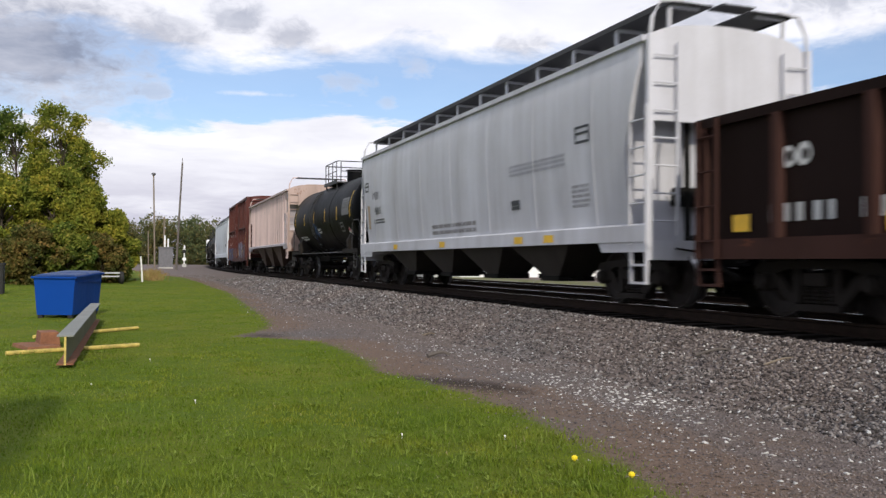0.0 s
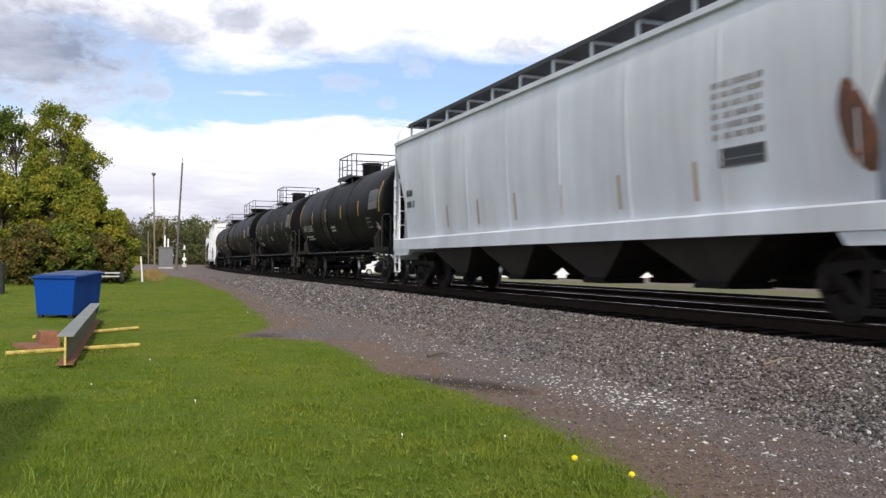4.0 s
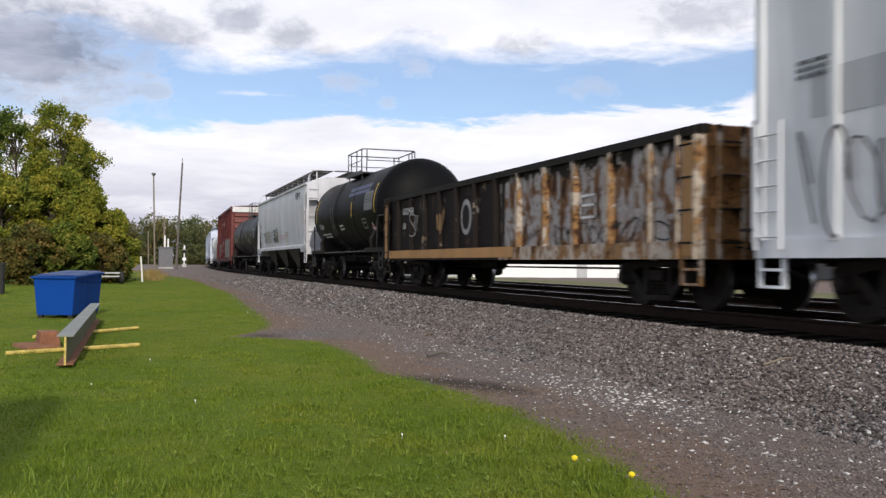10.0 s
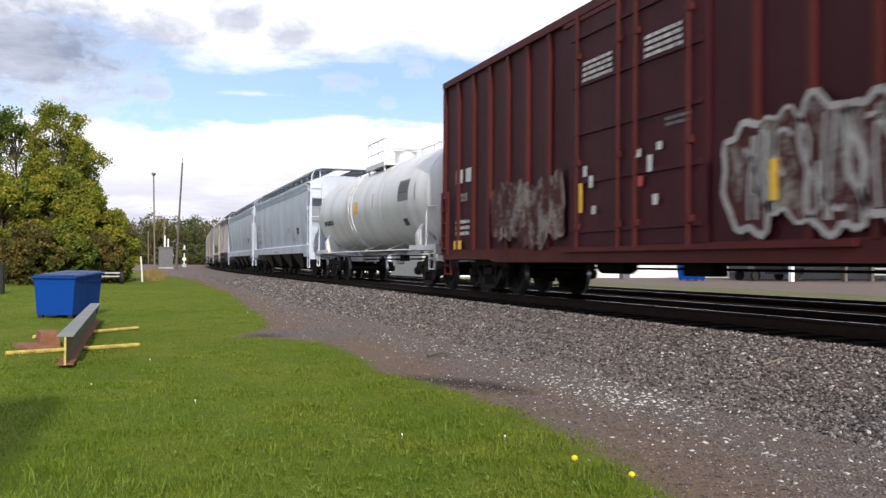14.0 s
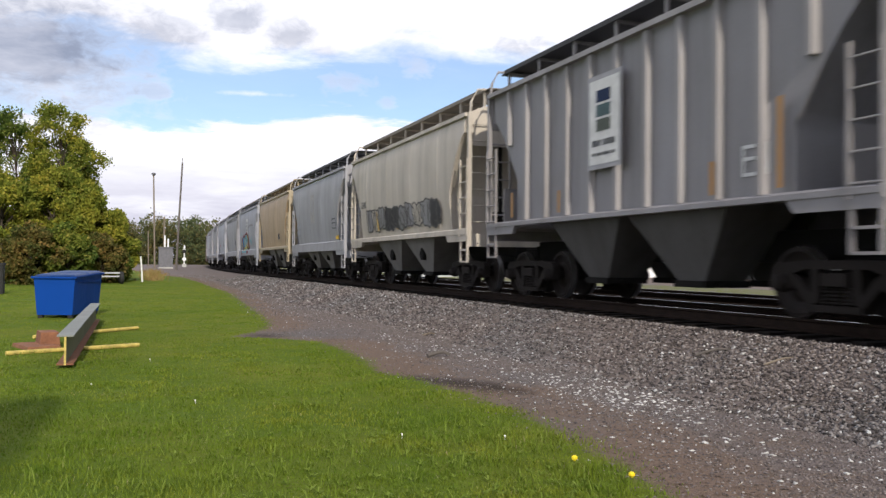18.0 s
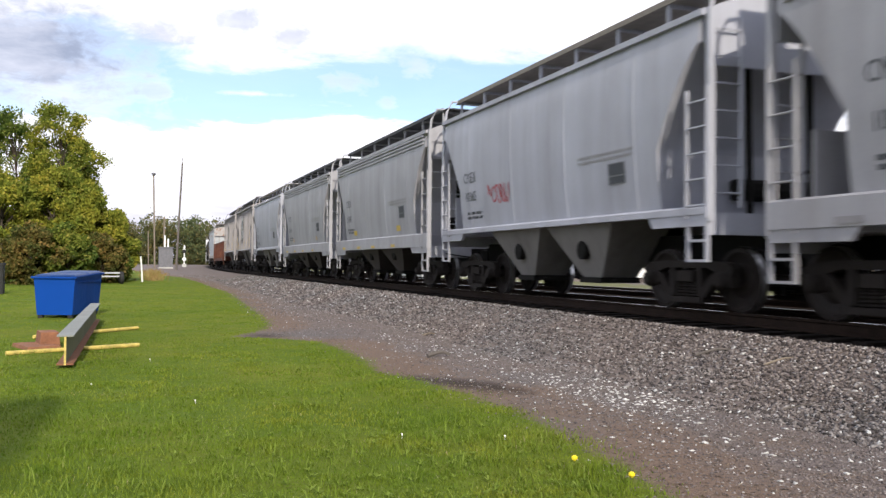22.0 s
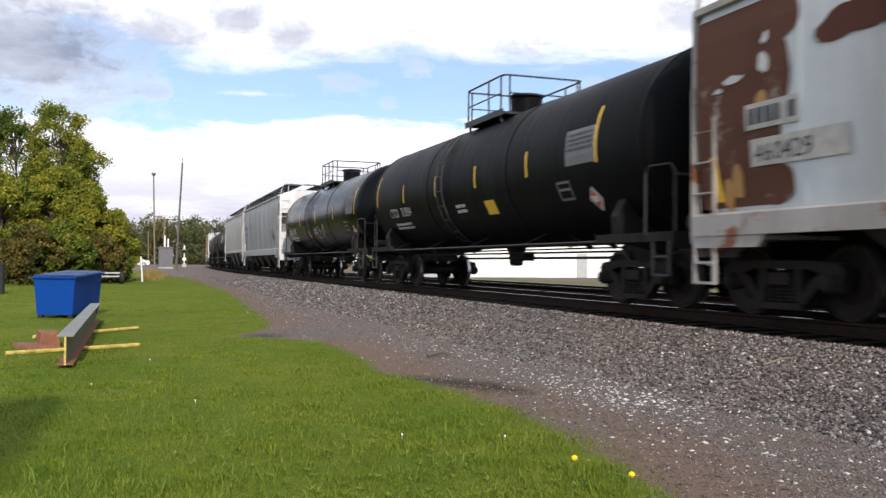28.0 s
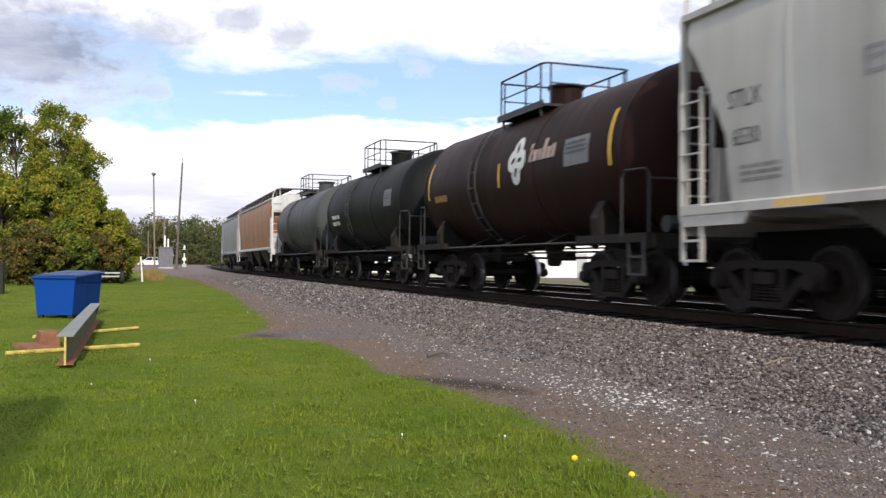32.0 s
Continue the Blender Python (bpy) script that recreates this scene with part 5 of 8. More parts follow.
stones("gravel", 80000, (0.006, 0.015), (3.6, 75.0), (-6.4, -2.6), "loose grey and white gravel beside the track", 4)
stones("ballast", 34000, (0.015, 0.033), (5.0, 60.0), (-3.6, -1.4), "coarse grey crushed-stone ballast on the track's shoulder", 5, BALLAST_MAT)
stones("ballast", 6000, (0.020, 0.040), (5.0, 60.0), (1.3, 2.6), "dark crushed-stone ballast beyond the far rail", 6)
for i, (x, y, sx, sy, n) in enumerate(((4.75, 8.3, 0.30, 0.75, 260), (5.2, 7.2, 0.55, 0.6, 200), (4.6, 12.5, 0.4, 1.6, 160), (4.3, 6.0, 0.35, 0.8, 60), (5.6, 11.0, 0.6, 1.5, 90))):
    stones("pale_stones", int(n * 1.9), (0.005, 0.027), (1, 2), (0, 1), "scattered white limestone chips on the gravel", 40 + i, PALE_STONE, (x, y, sx, sy))


def litter():
    """Straw, bark and dry leaf scraps strewn over the bare soil beside the lawn."""
    rs = np.random.RandomState(61)
    n = 1500
    y = 4.0 * (18.0 / 4.0) ** rs.rand(n)
    x = np.array([grass_edge(v) for v in y]) + np.abs(rs.randn(n)) * 0.75 + 0.05
    z = np.array([ground_z(a, b) for a, b in zip(x, y)]) + 0.006
    a = math.pi / 2 + 0.7 * rs.randn(n)
    half, w = rs.uniform(0.010, 0.045, n), rs.uniform(0.002, 0.007, n)
    dx, dy = np.cos(a) * half, np.sin(a) * half
    ex, ey = -np.sin(a) * w, np.cos(a) * w
    v = np.stack([np.stack([x - dx, y - dy, z], -1), np.stack([x + ex, y + ey, z + 0.004], -1), np.stack([x + dx, y + dy, z + 0.004 * rs.rand(n)], -1), np.stack([x - ex, y - ey, z + 0.002], -1)], 1).reshape(-1, 3)
    mat = island_mix("dry_scraps", [(0.0, (0.055, 0.036, 0.025)), (0.45, (0.16, 0.105, 0.070)), (0.8, (0.33, 0.25, 0.17)), (1.0, (0.50, 0.43, 0.34))])
    scatter_mesh("litter", v, (np.arange(n) * 4)[:, None] + np.array([0, 3, 2, 1]), mat, "dry straw and bark scraps on the soil", "litter")


litter()


def grass_blades(name, count, y_range, x_range, height, label, seed):
    rs = np.random.RandomState(seed)
    ya, yb = y_range
    y = ya * (yb / ya) ** rs.rand(count)
    x = rs.uniform(0, 1, count)
    x = (-0.14 * y - 0.6) + x * (4.4 + 0.14 * y + 0.6)
    e = np.array([grass_edge(v) for v in y])
    ok = x < e + 0.16 * rs.randn(count) - 0.05
    x, y = x[ok], y[ok]
    n = len(x)
    z = np.array([ground_z(a, b) for a, b in zip(x, y)])
    tuft = np.array([noise.noise((a * 1.7, b * 1.7, 7)) for a, b in zip(x, y)])
    h = height * rs.uniform(0.45, 1.15, n) * (1 + 2.0 * np.clip(tuft - 0.05, -0.2, 1)) * np.clip(1.35 - y / 18, 0.4, 1.0)
    w = rs.uniform(0.0022, 0.0042, n) * np.clip(y / 6, 1, 5)
    a = rs.rand(n) * math.tau
    lean = rs.uniform(0.4, 1.6, n) * h
    dx, dy = np.cos(a), np.sin(a)
    p0 = np.stack([x - dy * w, y + dx * w, z - 0.01], -1)
    p1 = np.stack([x + dy * w, y - dx * w, z - 0.01], -1)
    mid = np.stack([x + dx * lean * 0.3, y + dy * lean * 0.3, z + h * 0.6], -1)
    off = np.stack([dy * w * 0.8, -dx * w * 0.8, 0 * w], -1)
    tip = np.stack([x + dx * lean, y + dy * lean, z + h], -1)
    v = np.stack([p0, p1, mid + off, mid - off, tip], 1).reshape(-1, 3)
    k = (np.arange(n) * 5)[:, None]
    f = np.concatenate([k + np.array([0, 1, 2]), k + np.array([0, 2, 3]), k + np.array([3, 2, 4])], 0)
    return scatter_mesh(name, v, f, BLADE_MAT, label, "grass")


grass_blades("grass", 240000, (3.6, 62.0), (0, 1), 0.025, "short mown green lawn grass", 8)


def grass_tufts():
    """Longer coarse blades that stand in clumps, mostly close by."""
    rs = np.random.RandomState(14)
    k = 520
    cy = 3.7 * (16.0 / 3.7) ** (rs.rand(k) ** 1.5)
    cx = (-0.14 * cy - 0.5) + rs.rand(k) * (3.6 + 0.14 * cy)
    spots = [(a, b, 0.07, 16) for a, b in zip(cx, cy) if a < grass_edge(b) - 0.25]
    spots += [(2.89, 6.67, 0.09, 26), (0.99, 6.35, 0.16, 40), (0.4, 5.3, 0.2, 36), (1.7, 5.2, 0.22, 40), (2.3, 5.0, 0.2, 36), (-0.3, 9.4, 0.3, 40), (1.9, 11.3, 0.25, 36)]
    c = np.array([p for p in spots for _ in range(p[3])])
    n = len(c)
    x, y = c[:, 0] + c[:, 2] * rs.randn(n), c[:, 1] + c[:, 2] * rs.randn(n)
    z = np.array([ground_z(a, b) for a, b in zip(x, y)])
    h = rs.uniform(0.030, 0.085, n)
    w = rs.uniform(0.0018, 0.0038, n)
    a = rs.rand(n) * math.tau
    dx, dy = np.cos(a), np.sin(a)
    run = rs.uniform(0.5, 1.3, n) * h
    rows = []
    for t, lift, wide in ((0.0, 0.0, 0.7), (0.35, 0.55, 1.0), (0.75, 0.95, 0.7), (1.0, 0.92, 0.1)):
        p = np.stack([x + dx * run * t, y + dy * run * t, z + h * lift], -1)
        o = np.stack([-dy * w * wide, dx * w * wide, 0 * w], -1)
        rows += [p - o, p + o]
    v = np.stack(rows, 1).reshape(-1, 3)
    q = (np.arange(n) * 8)[:, None]
    f = np.concatenate([q + np.array([0, 1, 3, 2]), q + np.array([2, 3, 5, 4]), q + np.array([4, 5, 7, 6])], 0)
    mat = island_mix("coarse_grass", [(0.0, (0.125, 0.185, 0.020)), (0.5, (0.175, 0.250, 0.030)), (1.0, (0.26, 0.34, 0.065))], 0.7, 0.08, 8.0, 0.35)
    scatter_mesh("grass_tufts", v, f, mat, "clumps of coarse longer grass in the lawn", "grass")
    # broad-leaved weeds lie flat between the blades
    spots = [(1.9 + 0.7 * rs.randn(), 5.0 + 0.7 * rs.randn()) for _ in range(150)] + [(0.6 + 0.7 * rs.randn(), 4.6 + 0.5 * rs.randn()) for _ in range(60)] + [(2.89 + 0.1 * rs.randn(), 6.7 + 0.12 * rs.randn()) for _ in range(4)] + [(rs.uniform(-0.8, 2.6), rs.uniform(4.0, 9.0)) for _ in range(50)]
    vs, fs = [], []
    for sx, sy in spots:
        if sx > grass_edge(sy) - 0.12:
            continue
        sz, turn = ground_z(sx, sy), rs.rand() * math.tau
        for i in range(rs.randint(5, 9)):
            a, l, wd, up = turn + i * 0.9 + rs.uniform(-0.2, 0.2), rs.uniform(0.022, 0.050), rs.uniform(0.0035, 0.007), rs.uniform(0.3, 0.9)
            dx, dy = math.cos(a), math.sin(a)
            b = len(vs)
            for t, k, e in ((0.05, 0.3, 0.1), (0.4, 0.9, 0.5), (0.75, 1.0, 0.75), (1.0, 0.15, 0.7)):
                px, py, pz = sx + dx * l * t, sy + dy * l * t, sz + 0.01 + l * up * e
                vs += [(px - dy * wd * k, py + dx * wd * k, pz + 0.003), (px + dy * wd * k, py - dx * wd * k, pz + 0.003)]
            fs += [(b, b + 1, b + 3, b + 2), (b + 2, b + 3, b + 5, b + 4), (b + 4, b + 5, b + 7, b + 6)]
    mat = island_mix("weed_leaves", [(0.0, (0.15, 0.22, 0.028)), (0.5, (0.21, 0.29, 0.045)), (1.0, (0.29, 0.37, 0.08))], 0.7, 0.08, 8.0, 0.35)
    scatter_mesh("weeds", np.array(vs), np.array(fs), mat, "light green broad-leaved weeds in the lawn", "weeds")


grass_tufts()


# ---- railway track ----
def make_track():
    root = tagged(new("railway_track"), "steel rails on creosoted wooden ties in dark ballast", "railway track", kind="structure")
    stops = [-60 + 4 * i for i in range(30)] + [60 + 10 * i for i in range(65)]
    for off in (-0.755, 0.755, 3.345, 4.855):
        m = Mesh()
        sec = [(-0.07, -0.168), (-0.07, -0.155), (-0.012, -0.13), (-0.012, -0.045), (-0.036, -0.032), (-0.036, -0.006), (-0.028, 0.0), (0.028, 0.0), (0.036, -0.006), (0.036, -0.032), (0.012, -0.045), (0.012, -0.13), (0.07, -0.155), (0.07, -0.168)]
        rings = []
        for s in stops:
            rings.append([(*on_track(s, off + dx)[:2], dz) for dx, dz in sec])
        k = len(sec)
        m.loft(rings, cap=False)
        m.mi = [1 if i % k in (6,) else 0 for i in range(len(m.f))]
        part("rail", m, [RAIL_SIDE, RAIL_TOP], root)
    tm = Mesh()
    tm.box(-1.30, 1.30, -0.11, 0.11, -0.36, -0.172)
    tie = tm.data("tie", TIE_MAT)
    rnd = random.Random(4)
    for i in range(230):
        s = -6 + i * 0.52
        x, y, a = on_track(s)
        part("tie", tie, None, root, at=pose(x + rnd.uniform(-0.04, 0.04), y, rnd.uniform(-0.006, 0.004), 0, 0, -math.degrees(a) + rnd.uniform(-1, 1)))
    for i in range(68):
        x, y, a = on_track(4 + i * 0.52, 4.1)
        part("tie", tie, None, root, at=pose(x, y, 0, 0, 0, -math.degrees(a) + rnd.uniform(-1, 1)))


make_track()

# ---- plants ----
LEAF_GREEN = island_mix("green_leaves", [(0.0, (0.0976, 0.1342, 0.0268)), (0.5, (0.1769, 0.2172, 0.0366)), (0.85, (0.2745, 0.2989, 0.0512)), (1.0, (0.4148, 0.366, 0.0854))], 0.8, 0.05, 3.0, 0.38, (0.55, (0.60, 0.78, 1.05)))
LEAF_YELLOW = island_mix("yellowing_leaves", [(0.0, (0.1586, 0.1769, 0.0268)), (0.4, (0.2867, 0.2928, 0.039)), (0.8, (0.427, 0.3965, 0.0537)), (1.0, (0.5612, 0.4514, 0.0854))], 0.8, 0.05, 3.0, 0.38, (0.45, (0.60, 0.76, 0.95)))
LEAF_BROWN = island_mix("brownish_leaves", [(0.0, (0.0975, 0.091, 0.0312)), (0.5, (0.195, 0.1625, 0.0442)), (1.0, (0.351, 0.221, 0.078))], 0.85, 0.03, 3.0, 0.38, (0.7, (0.55, 0.80, 0.8)))
LEAF_FAR = island_mix("distant_leaves", [(0.0, (0.062, 0.085, 0.045)), (0.5, (0.110, 0.140, 0.064)), (0.85, (0.165, 0.190, 0.075)), (1.0, (0.24, 0.19, 0.085))], 0.9, 0.02, 1.0, 0.3, (0.10, (1.30, 1.0, 0.9)))
BARK = plain("bark", (0.085, 0.065, 0.05), 0.9, 0, 0.4, 4.0, 0.5)


def leaf_cloud(lobes, count, size, seed, spread=0.22):
    """Leaves in clumps over a set of rounded lobes (x, y, z, rx, ry, rz)."""
    rs = np.random.RandomState(seed)
    vol = np.array([l[3] * l[4] + l[5] * l[3] for l in lobes])
    pick = rs.choice(len(lobes), count // 24 + 1, p=vol / vol.sum())
    L = np.array(lobes)[pick]
    d = rs.randn(len(pick), 3)
    d /= np.linalg.norm(d, axis=1)[:, None]
    rad = rs.uniform(0.55, 1.06, len(pick)) ** 0.6
    centres = L[:, :3] + d * L[:, 3:] * rad[:, None]
    c = np.repeat(centres, 24, 0)
    sz = np.repeat(L[:, 3:].mean(1), 24)
    c = c + rs.randn(*c.shape) * spread * np.clip(sz, 0.4, 2.0)[:, None]
    n = len(c)
    u = rs.randn(n, 3)
    u /= np.linalg.norm(u, axis=1)[:, None]
    w = np.cross(u, rs.randn(n, 3))
    w /= np.linalg.norm(w, axis=1)[:, None]
    s = rs.uniform(0.5, 1.3, n)[:, None] * size
    v = np.stack([c - u * s, c + w * s * 0.55, c + u * s, c - w * s * 0.55], 1).reshape(-1, 3)
    f = (np.arange(n) * 4)[:, None] + np.array([0, 1, 2, 3])
    me = bpy.data.meshes.new("crown")
    me.vertices.add(len(v))
    me.vertices.foreach_set("co", v.astype(np.float32).ravel())
    me.loops.add(n * 4)
    me.loops.foreach_set("vertex_index", f.astype(np.int32).ravel())
    me.polygons.add(n)
    me.polygons.foreach_set("loop_start", np.arange(0, n * 4, 4, dtype=np.int32))
    me.update(calc_edges=True)
    return me


def tree(label, x, y, height, crown, leaves, mat, seed, size=0.16, name="tree", low=0.35, lobes=14, lump=(0.26, 0.46), spread=0.20):
    """Tapered trunk, limbs and a ragged crown."""
    rnd = random.Random(seed)
    z0 = ground_z(x, y) - 0.05
    ob = thing(name, label, "tree" if name == "tree" else "shrub", pose(x, y, z0))
    m = Mesh()
    r = (0.022 if name == "bush" else 0.010) * height
    lean = rnd.uniform(-0.04, 0.04)
    trunk = [(lean * height * t, 0.3 * math.sin(3 * t + seed), height * 0.92 * t) for t in (0, 0.15, 0.35, 0.6, 0.8, 1.0)]
    m.tube(trunk, r, 8, r * 0.15)
    ls = []
    for i in range(lobes):
        t = low + (1 - low) * (i + rnd.random()) / lobes
        a = rnd.uniform(0, math.tau)
        prof = math.sin(math.pi * min(1, max(0.12, (t - low) / (1 - low) * 0.78 + 0.16))) ** (0.5 if name == "tree" else 1.0)
        rr = crown * prof * rnd.uniform(0.45, 0.95)
        tip = (lean * height * t + rr * math.cos(a), rr * math.sin(a), height * t * rnd.uniform(0.94, 1.03))
        base_t = max(0.1, t - 0.18)
        m.tube([(lean * height * base_t, 0.2, height * 0.92 * base_t), ((tip[0]) * 0.5, tip[1] * 0.5, (tip[2] + height * base_t) * 0.5 + 0.2), tip], r * 0.24, 5, r * 0.05)
        q = crown * rnd.uniform(*lump)
        ls.append((*tip, q, q, q * rnd.uniform(0.6, 0.9)))
    part("trunk", m, BARK, ob)
    me = leaf_cloud(ls, leaves, size, seed, spread)
    me.materials.append(mat)
    part("crown", me, None, ob)
    return ob


for spec in ((-4.15, 62.0, 10.9, 2.7, 21000, LEAF_YELLOW, 11), (-3.45, 63.5, 9.2, 1.9, 9000, LEAF_GREEN, 12), (-6.75, 63.0, 10.6, 2.5, 20000, LEAF_GREEN, 13), (-3.2, 66.0, 8.2, 1.5, 6000, LEAF_GREEN, 18)):
    tree("tall roadside tree with thinning green-yellow autumn leaves", *spec, size=0.095, low=0.34, lobes=85, lump=(0.10, 0.19), spread=0.42)
for spec in ((-6.6, 55.0, 6.0, 2.6, 34000, LEAF_YELLOW, 21), (-4.2, 56.0, 6.6, 2.5, 40000, LEAF_YELLOW, 22), (-2.5, 56.5, 5.7, 2.2, 40000, LEAF_YELLOW, 23), (-1.0, 58.0, 4.2, 1.6, 28000, LEAF_YELLOW, 24), (-0.45, 60.0, 3.0, 0.9, 11000, LEAF_GREEN, 25),
             (-5.0, 52.5, 3.0, 2.0, 15000, LEAF_BROWN, 26), (-3.2, 53.0, 3.2, 1.6, 15000, LEAF_GREEN, 27), (-1.5, 54.5, 2.8, 1.5, 14000, LEAF_BROWN, 28), (-0.55, 57.0, 2.0, 0.9, 8000, LEAF_GREEN, 29)):
    tree("dense leafy shrub of green and yellowing autumn leaves", *spec, size=0.105, name="bush", low=0.08, lobes=64, lump=(0.14, 0.25), spread=0.22)


def far_woods():
    rs = random.Random(9)
    for a0, a1, n, count, size in ((-9, 13, 130, 150000, 0.30), (13, 60, 110, 16000, 0.8)):
        lobes = []
        for i in range(n):
            az = radians(a0 + (a1 - a0) * i / (n - 1) + rs.uniform(-0.3, 0.3))
            d = rs.uniform(225, 265)
            h = rs.uniform(8.2, 10.8)
            for k in range(5):
                z = h * (0.04 + 0.23 * k)
                lobes.append((d * math.sin(az) + rs.uniform(-2, 2), d * math.cos(az), z, 3.0, 3.0, 2.0))
        me = leaf_cloud(lobes, count, size, 9, 0.26)
        me.materials.append(LEAF_FAR)
        tagged(new("far_woods", me), "distant line of green autumn woods", "woods", kind="stuff")
    lobes = []
    for i in range(46):
        az = radians(38 + 26 * i / 45)
        d = rs.uniform(104, 122)
        h = rs.uniform(6.0, 10.0)
        for k in range(4):
            lobes.append((d * math.sin(az), d * math.cos(az), h * (0.2 + 0.24 * k), 1.9, 1.9, 1.4))
    me = leaf_cloud(lobes, 16000, 0.35, 10, 0.3)
    me.materials.append(LEAF_FAR)
    tagged(new("far_hedge", me), "dark green trees behind the yard", "trees", kind="stuff")


far_woods()


def dry_weeds():
    rs = np.random.RandomState(3)
    n = 800
    y = rs.uniform(58, 92, n)
    x = y * (0.027 + 0.006 * rs.randn(n))
    ok = x < np.array([grass_edge(v) + 1.6 for v in y])
    x, y = x[ok], y[ok]
    n = len(x)
    z = np.array([ground_z(a, b) for a, b in zip(x, y)])
    h = rs.uniform(0.08, 0.50, n) * rs.rand(n) ** 0.5
    a = rs.rand(n) * math.tau
    w = 0.03
    v = np.stack([np.stack([x - w, y, z], -1), np.stack([x + w, y, z], -1), np.stack([x + 0.2 * np.cos(a), y + 0.2 * np.sin(a), z + h], -1)], 1).reshape(-1, 3)
    mat = island_mix("dry_straw", [(0.0, (0.14, 0.09, 0.035)), (0.6, (0.30, 0.20, 0.08)), (1.0, (0.22, 0.22, 0.06))])
    scatter_mesh("dry_weeds", v, (np.arange(n) * 3)[:, None] + np.array([0, 1, 2]), mat, "tall straw-coloured dry weeds at the lawn's end", "weeds")


dry_weeds()

# ---- lawn things ----
BIN_BLUE = paint("blue_bin_paint", (0.003, 0.052, 0.29), 0.05, 0.0, 0.5, (0.01, 0.04, 0.14), 0.12)
BIN_LID = plain("blue_plastic_lid", (0.012, 0.045, 0.16), 0.5)
BEAM_GREY = paint("grey_primed_steel", (0.22, 0.235, 0.22), 0.25, 0.04, 0.6)
BEAM_WEB = paint("olive_grey_steel", (0.13, 0.135, 0.095), 0.3, 0.05, 0.6)
PIPE_YELLOW = plain("chipped_yellow_paint", (0.52, 0.40, 0.11), 0.6, 0, 0.5, 9.0)
WOOD_BROWN = plain("rusty_brown_block", (0.22, 0.095, 0.05), 0.85, 0, 0.4, 7.0, 0.4)
POLE_WOOD = plain("weathered_pole", (0.20, 0.165, 0.13), 0.9, 0, 0.3, 3.0, 0.4)
POLE_DARK = plain("dark_pole", (0.12, 0.105, 0.095), 0.9, 0, 0.3, 3.0, 0.4)
CAB_GREY = plain("grey_cabinet", (0.13, 0.13, 0.145), 0.6)
CONCRETE = plain("concrete", (0.42, 0.41, 0.39), 0.85, 0, 0.2, 3.0, 0.3)
TYRE = plain("tyre_rubber", (0.02, 0.02, 0.02), 0.85)
CAR_WHITE = plain("white_car_body", (0.75, 0.76, 0.78), 0.3, 0, 0.04, 2.0, 0.0, 0.5)
GLASS_DARK = plain("dark_window_glass", (0.03, 0.035, 0.04), 0.12, 0.0, 0.1, 2.0, 0.0, 0.6)
WALL_WHITE = plain("white_painted_wall", (0.80, 0.80, 0.80), 0.7, 0, 0.05, 1.0)
WALL_GREY = plain("grey_steel_wall", (0.42, 0.43, 0.44), 0.7, 0, 0.1, 2.0)
ROOF_GREY = plain("grey_sheet_roof", (0.30, 0.31, 0.32), 0.6)
TRUCK_BLUE = plain("dark_blue_cab", (0.02, 0.035, 0.075), 0.35, 0, 0.1)
CANVAS = plain("dark_canvas", (0.06, 0.06, 0.065), 0.8)


def waste_bin(label, at, w, d, h, mat, lid_mat, group=""):
    """A steel bin, d long along y, that widens upward, with a lid, fork pockets and feet."""
    ob = thing("waste_container", label, "dumpster", at, group)
    m = Mesh()
    lo = [(-w * 0.43, 0.04, 0.08), (w * 0.43, 0.04, 0.08), (w * 0.43, d - 0.04, 0.08), (-w * 0.43, d - 0.04, 0.08)]
    hi = [(-w / 2, 0, h * 0.90), (w / 2, 0, h * 0.90), (w / 2, d, h * 0.98), (-w / 2, d, h * 0.98)]
    m.loft([lo, hi])
    part("body", m, mat, ob)
    m = Mesh()
    m.loft([[(-w / 2 - 0.05, -0.05, h * 0.90), (w / 2 + 0.05, -0.05, h * 0.90), (w / 2 + 0.05, d + 0.05, h * 0.98), (-w / 2 - 0.05, d + 0.05, h * 0.98)], [(-w / 2 - 0.05, -0.05, h * 0.94), (w / 2 + 0.05, -0.05, h * 0.94), (w / 2 + 0.05, d + 0.05, h * 1.02), (-w / 2 - 0.05, d + 0.05, h * 1.02)]])
    part("rim", m, mat, ob)
    for k in (0, 1):
        m = Mesh()
        a, b = d * (0.02 + 0.5 * k), d * (0.48 + 0.5 * k)
        m.loft([[(-w / 2, a, h * 0.95 + 0.08 * h * a / d), (w / 2, a, h * 0.95 + 0.08 * h * a / d), (w / 2, b, h * 0.95 + 0.08 * h * b / d), (-w / 2, b, h * 0.95 + 0.08 * h * b / d)], [(-w / 2 + 0.06, a + 0.05, h * 0.985 + 0.08 * h * a / d), (w / 2 - 0.06, a + 0.05, h * 0.985 + 0.08 * h * a / d), (w / 2 - 0.06, b - 0.05, h * 0.985 + 0.08 * h * b / d), (-w / 2 + 0.06, b - 0.05, h * 0.985 + 0.08 * h * b / d)]])
        part("lid", m, lid_mat, ob)
    for sx in (-1, 1):
        m = Mesh()
        m.box(sx * w * 0.485 - 0.02, sx * w * 0.485 + 0.02, d * 0.05, d * 0.95, h * 0.80, h * 0.84)
        part("side_rib", m, mat, ob)
        for y in (0.12, d - 0.12):
            m = Mesh()
            m.box(sx * w * 0.36 - 0.05, sx * w * 0.36 + 0.05, y - 0.06, y + 0.06, 0.0, 0.09)
            part("foot", m, TYRE, ob)
    return ob


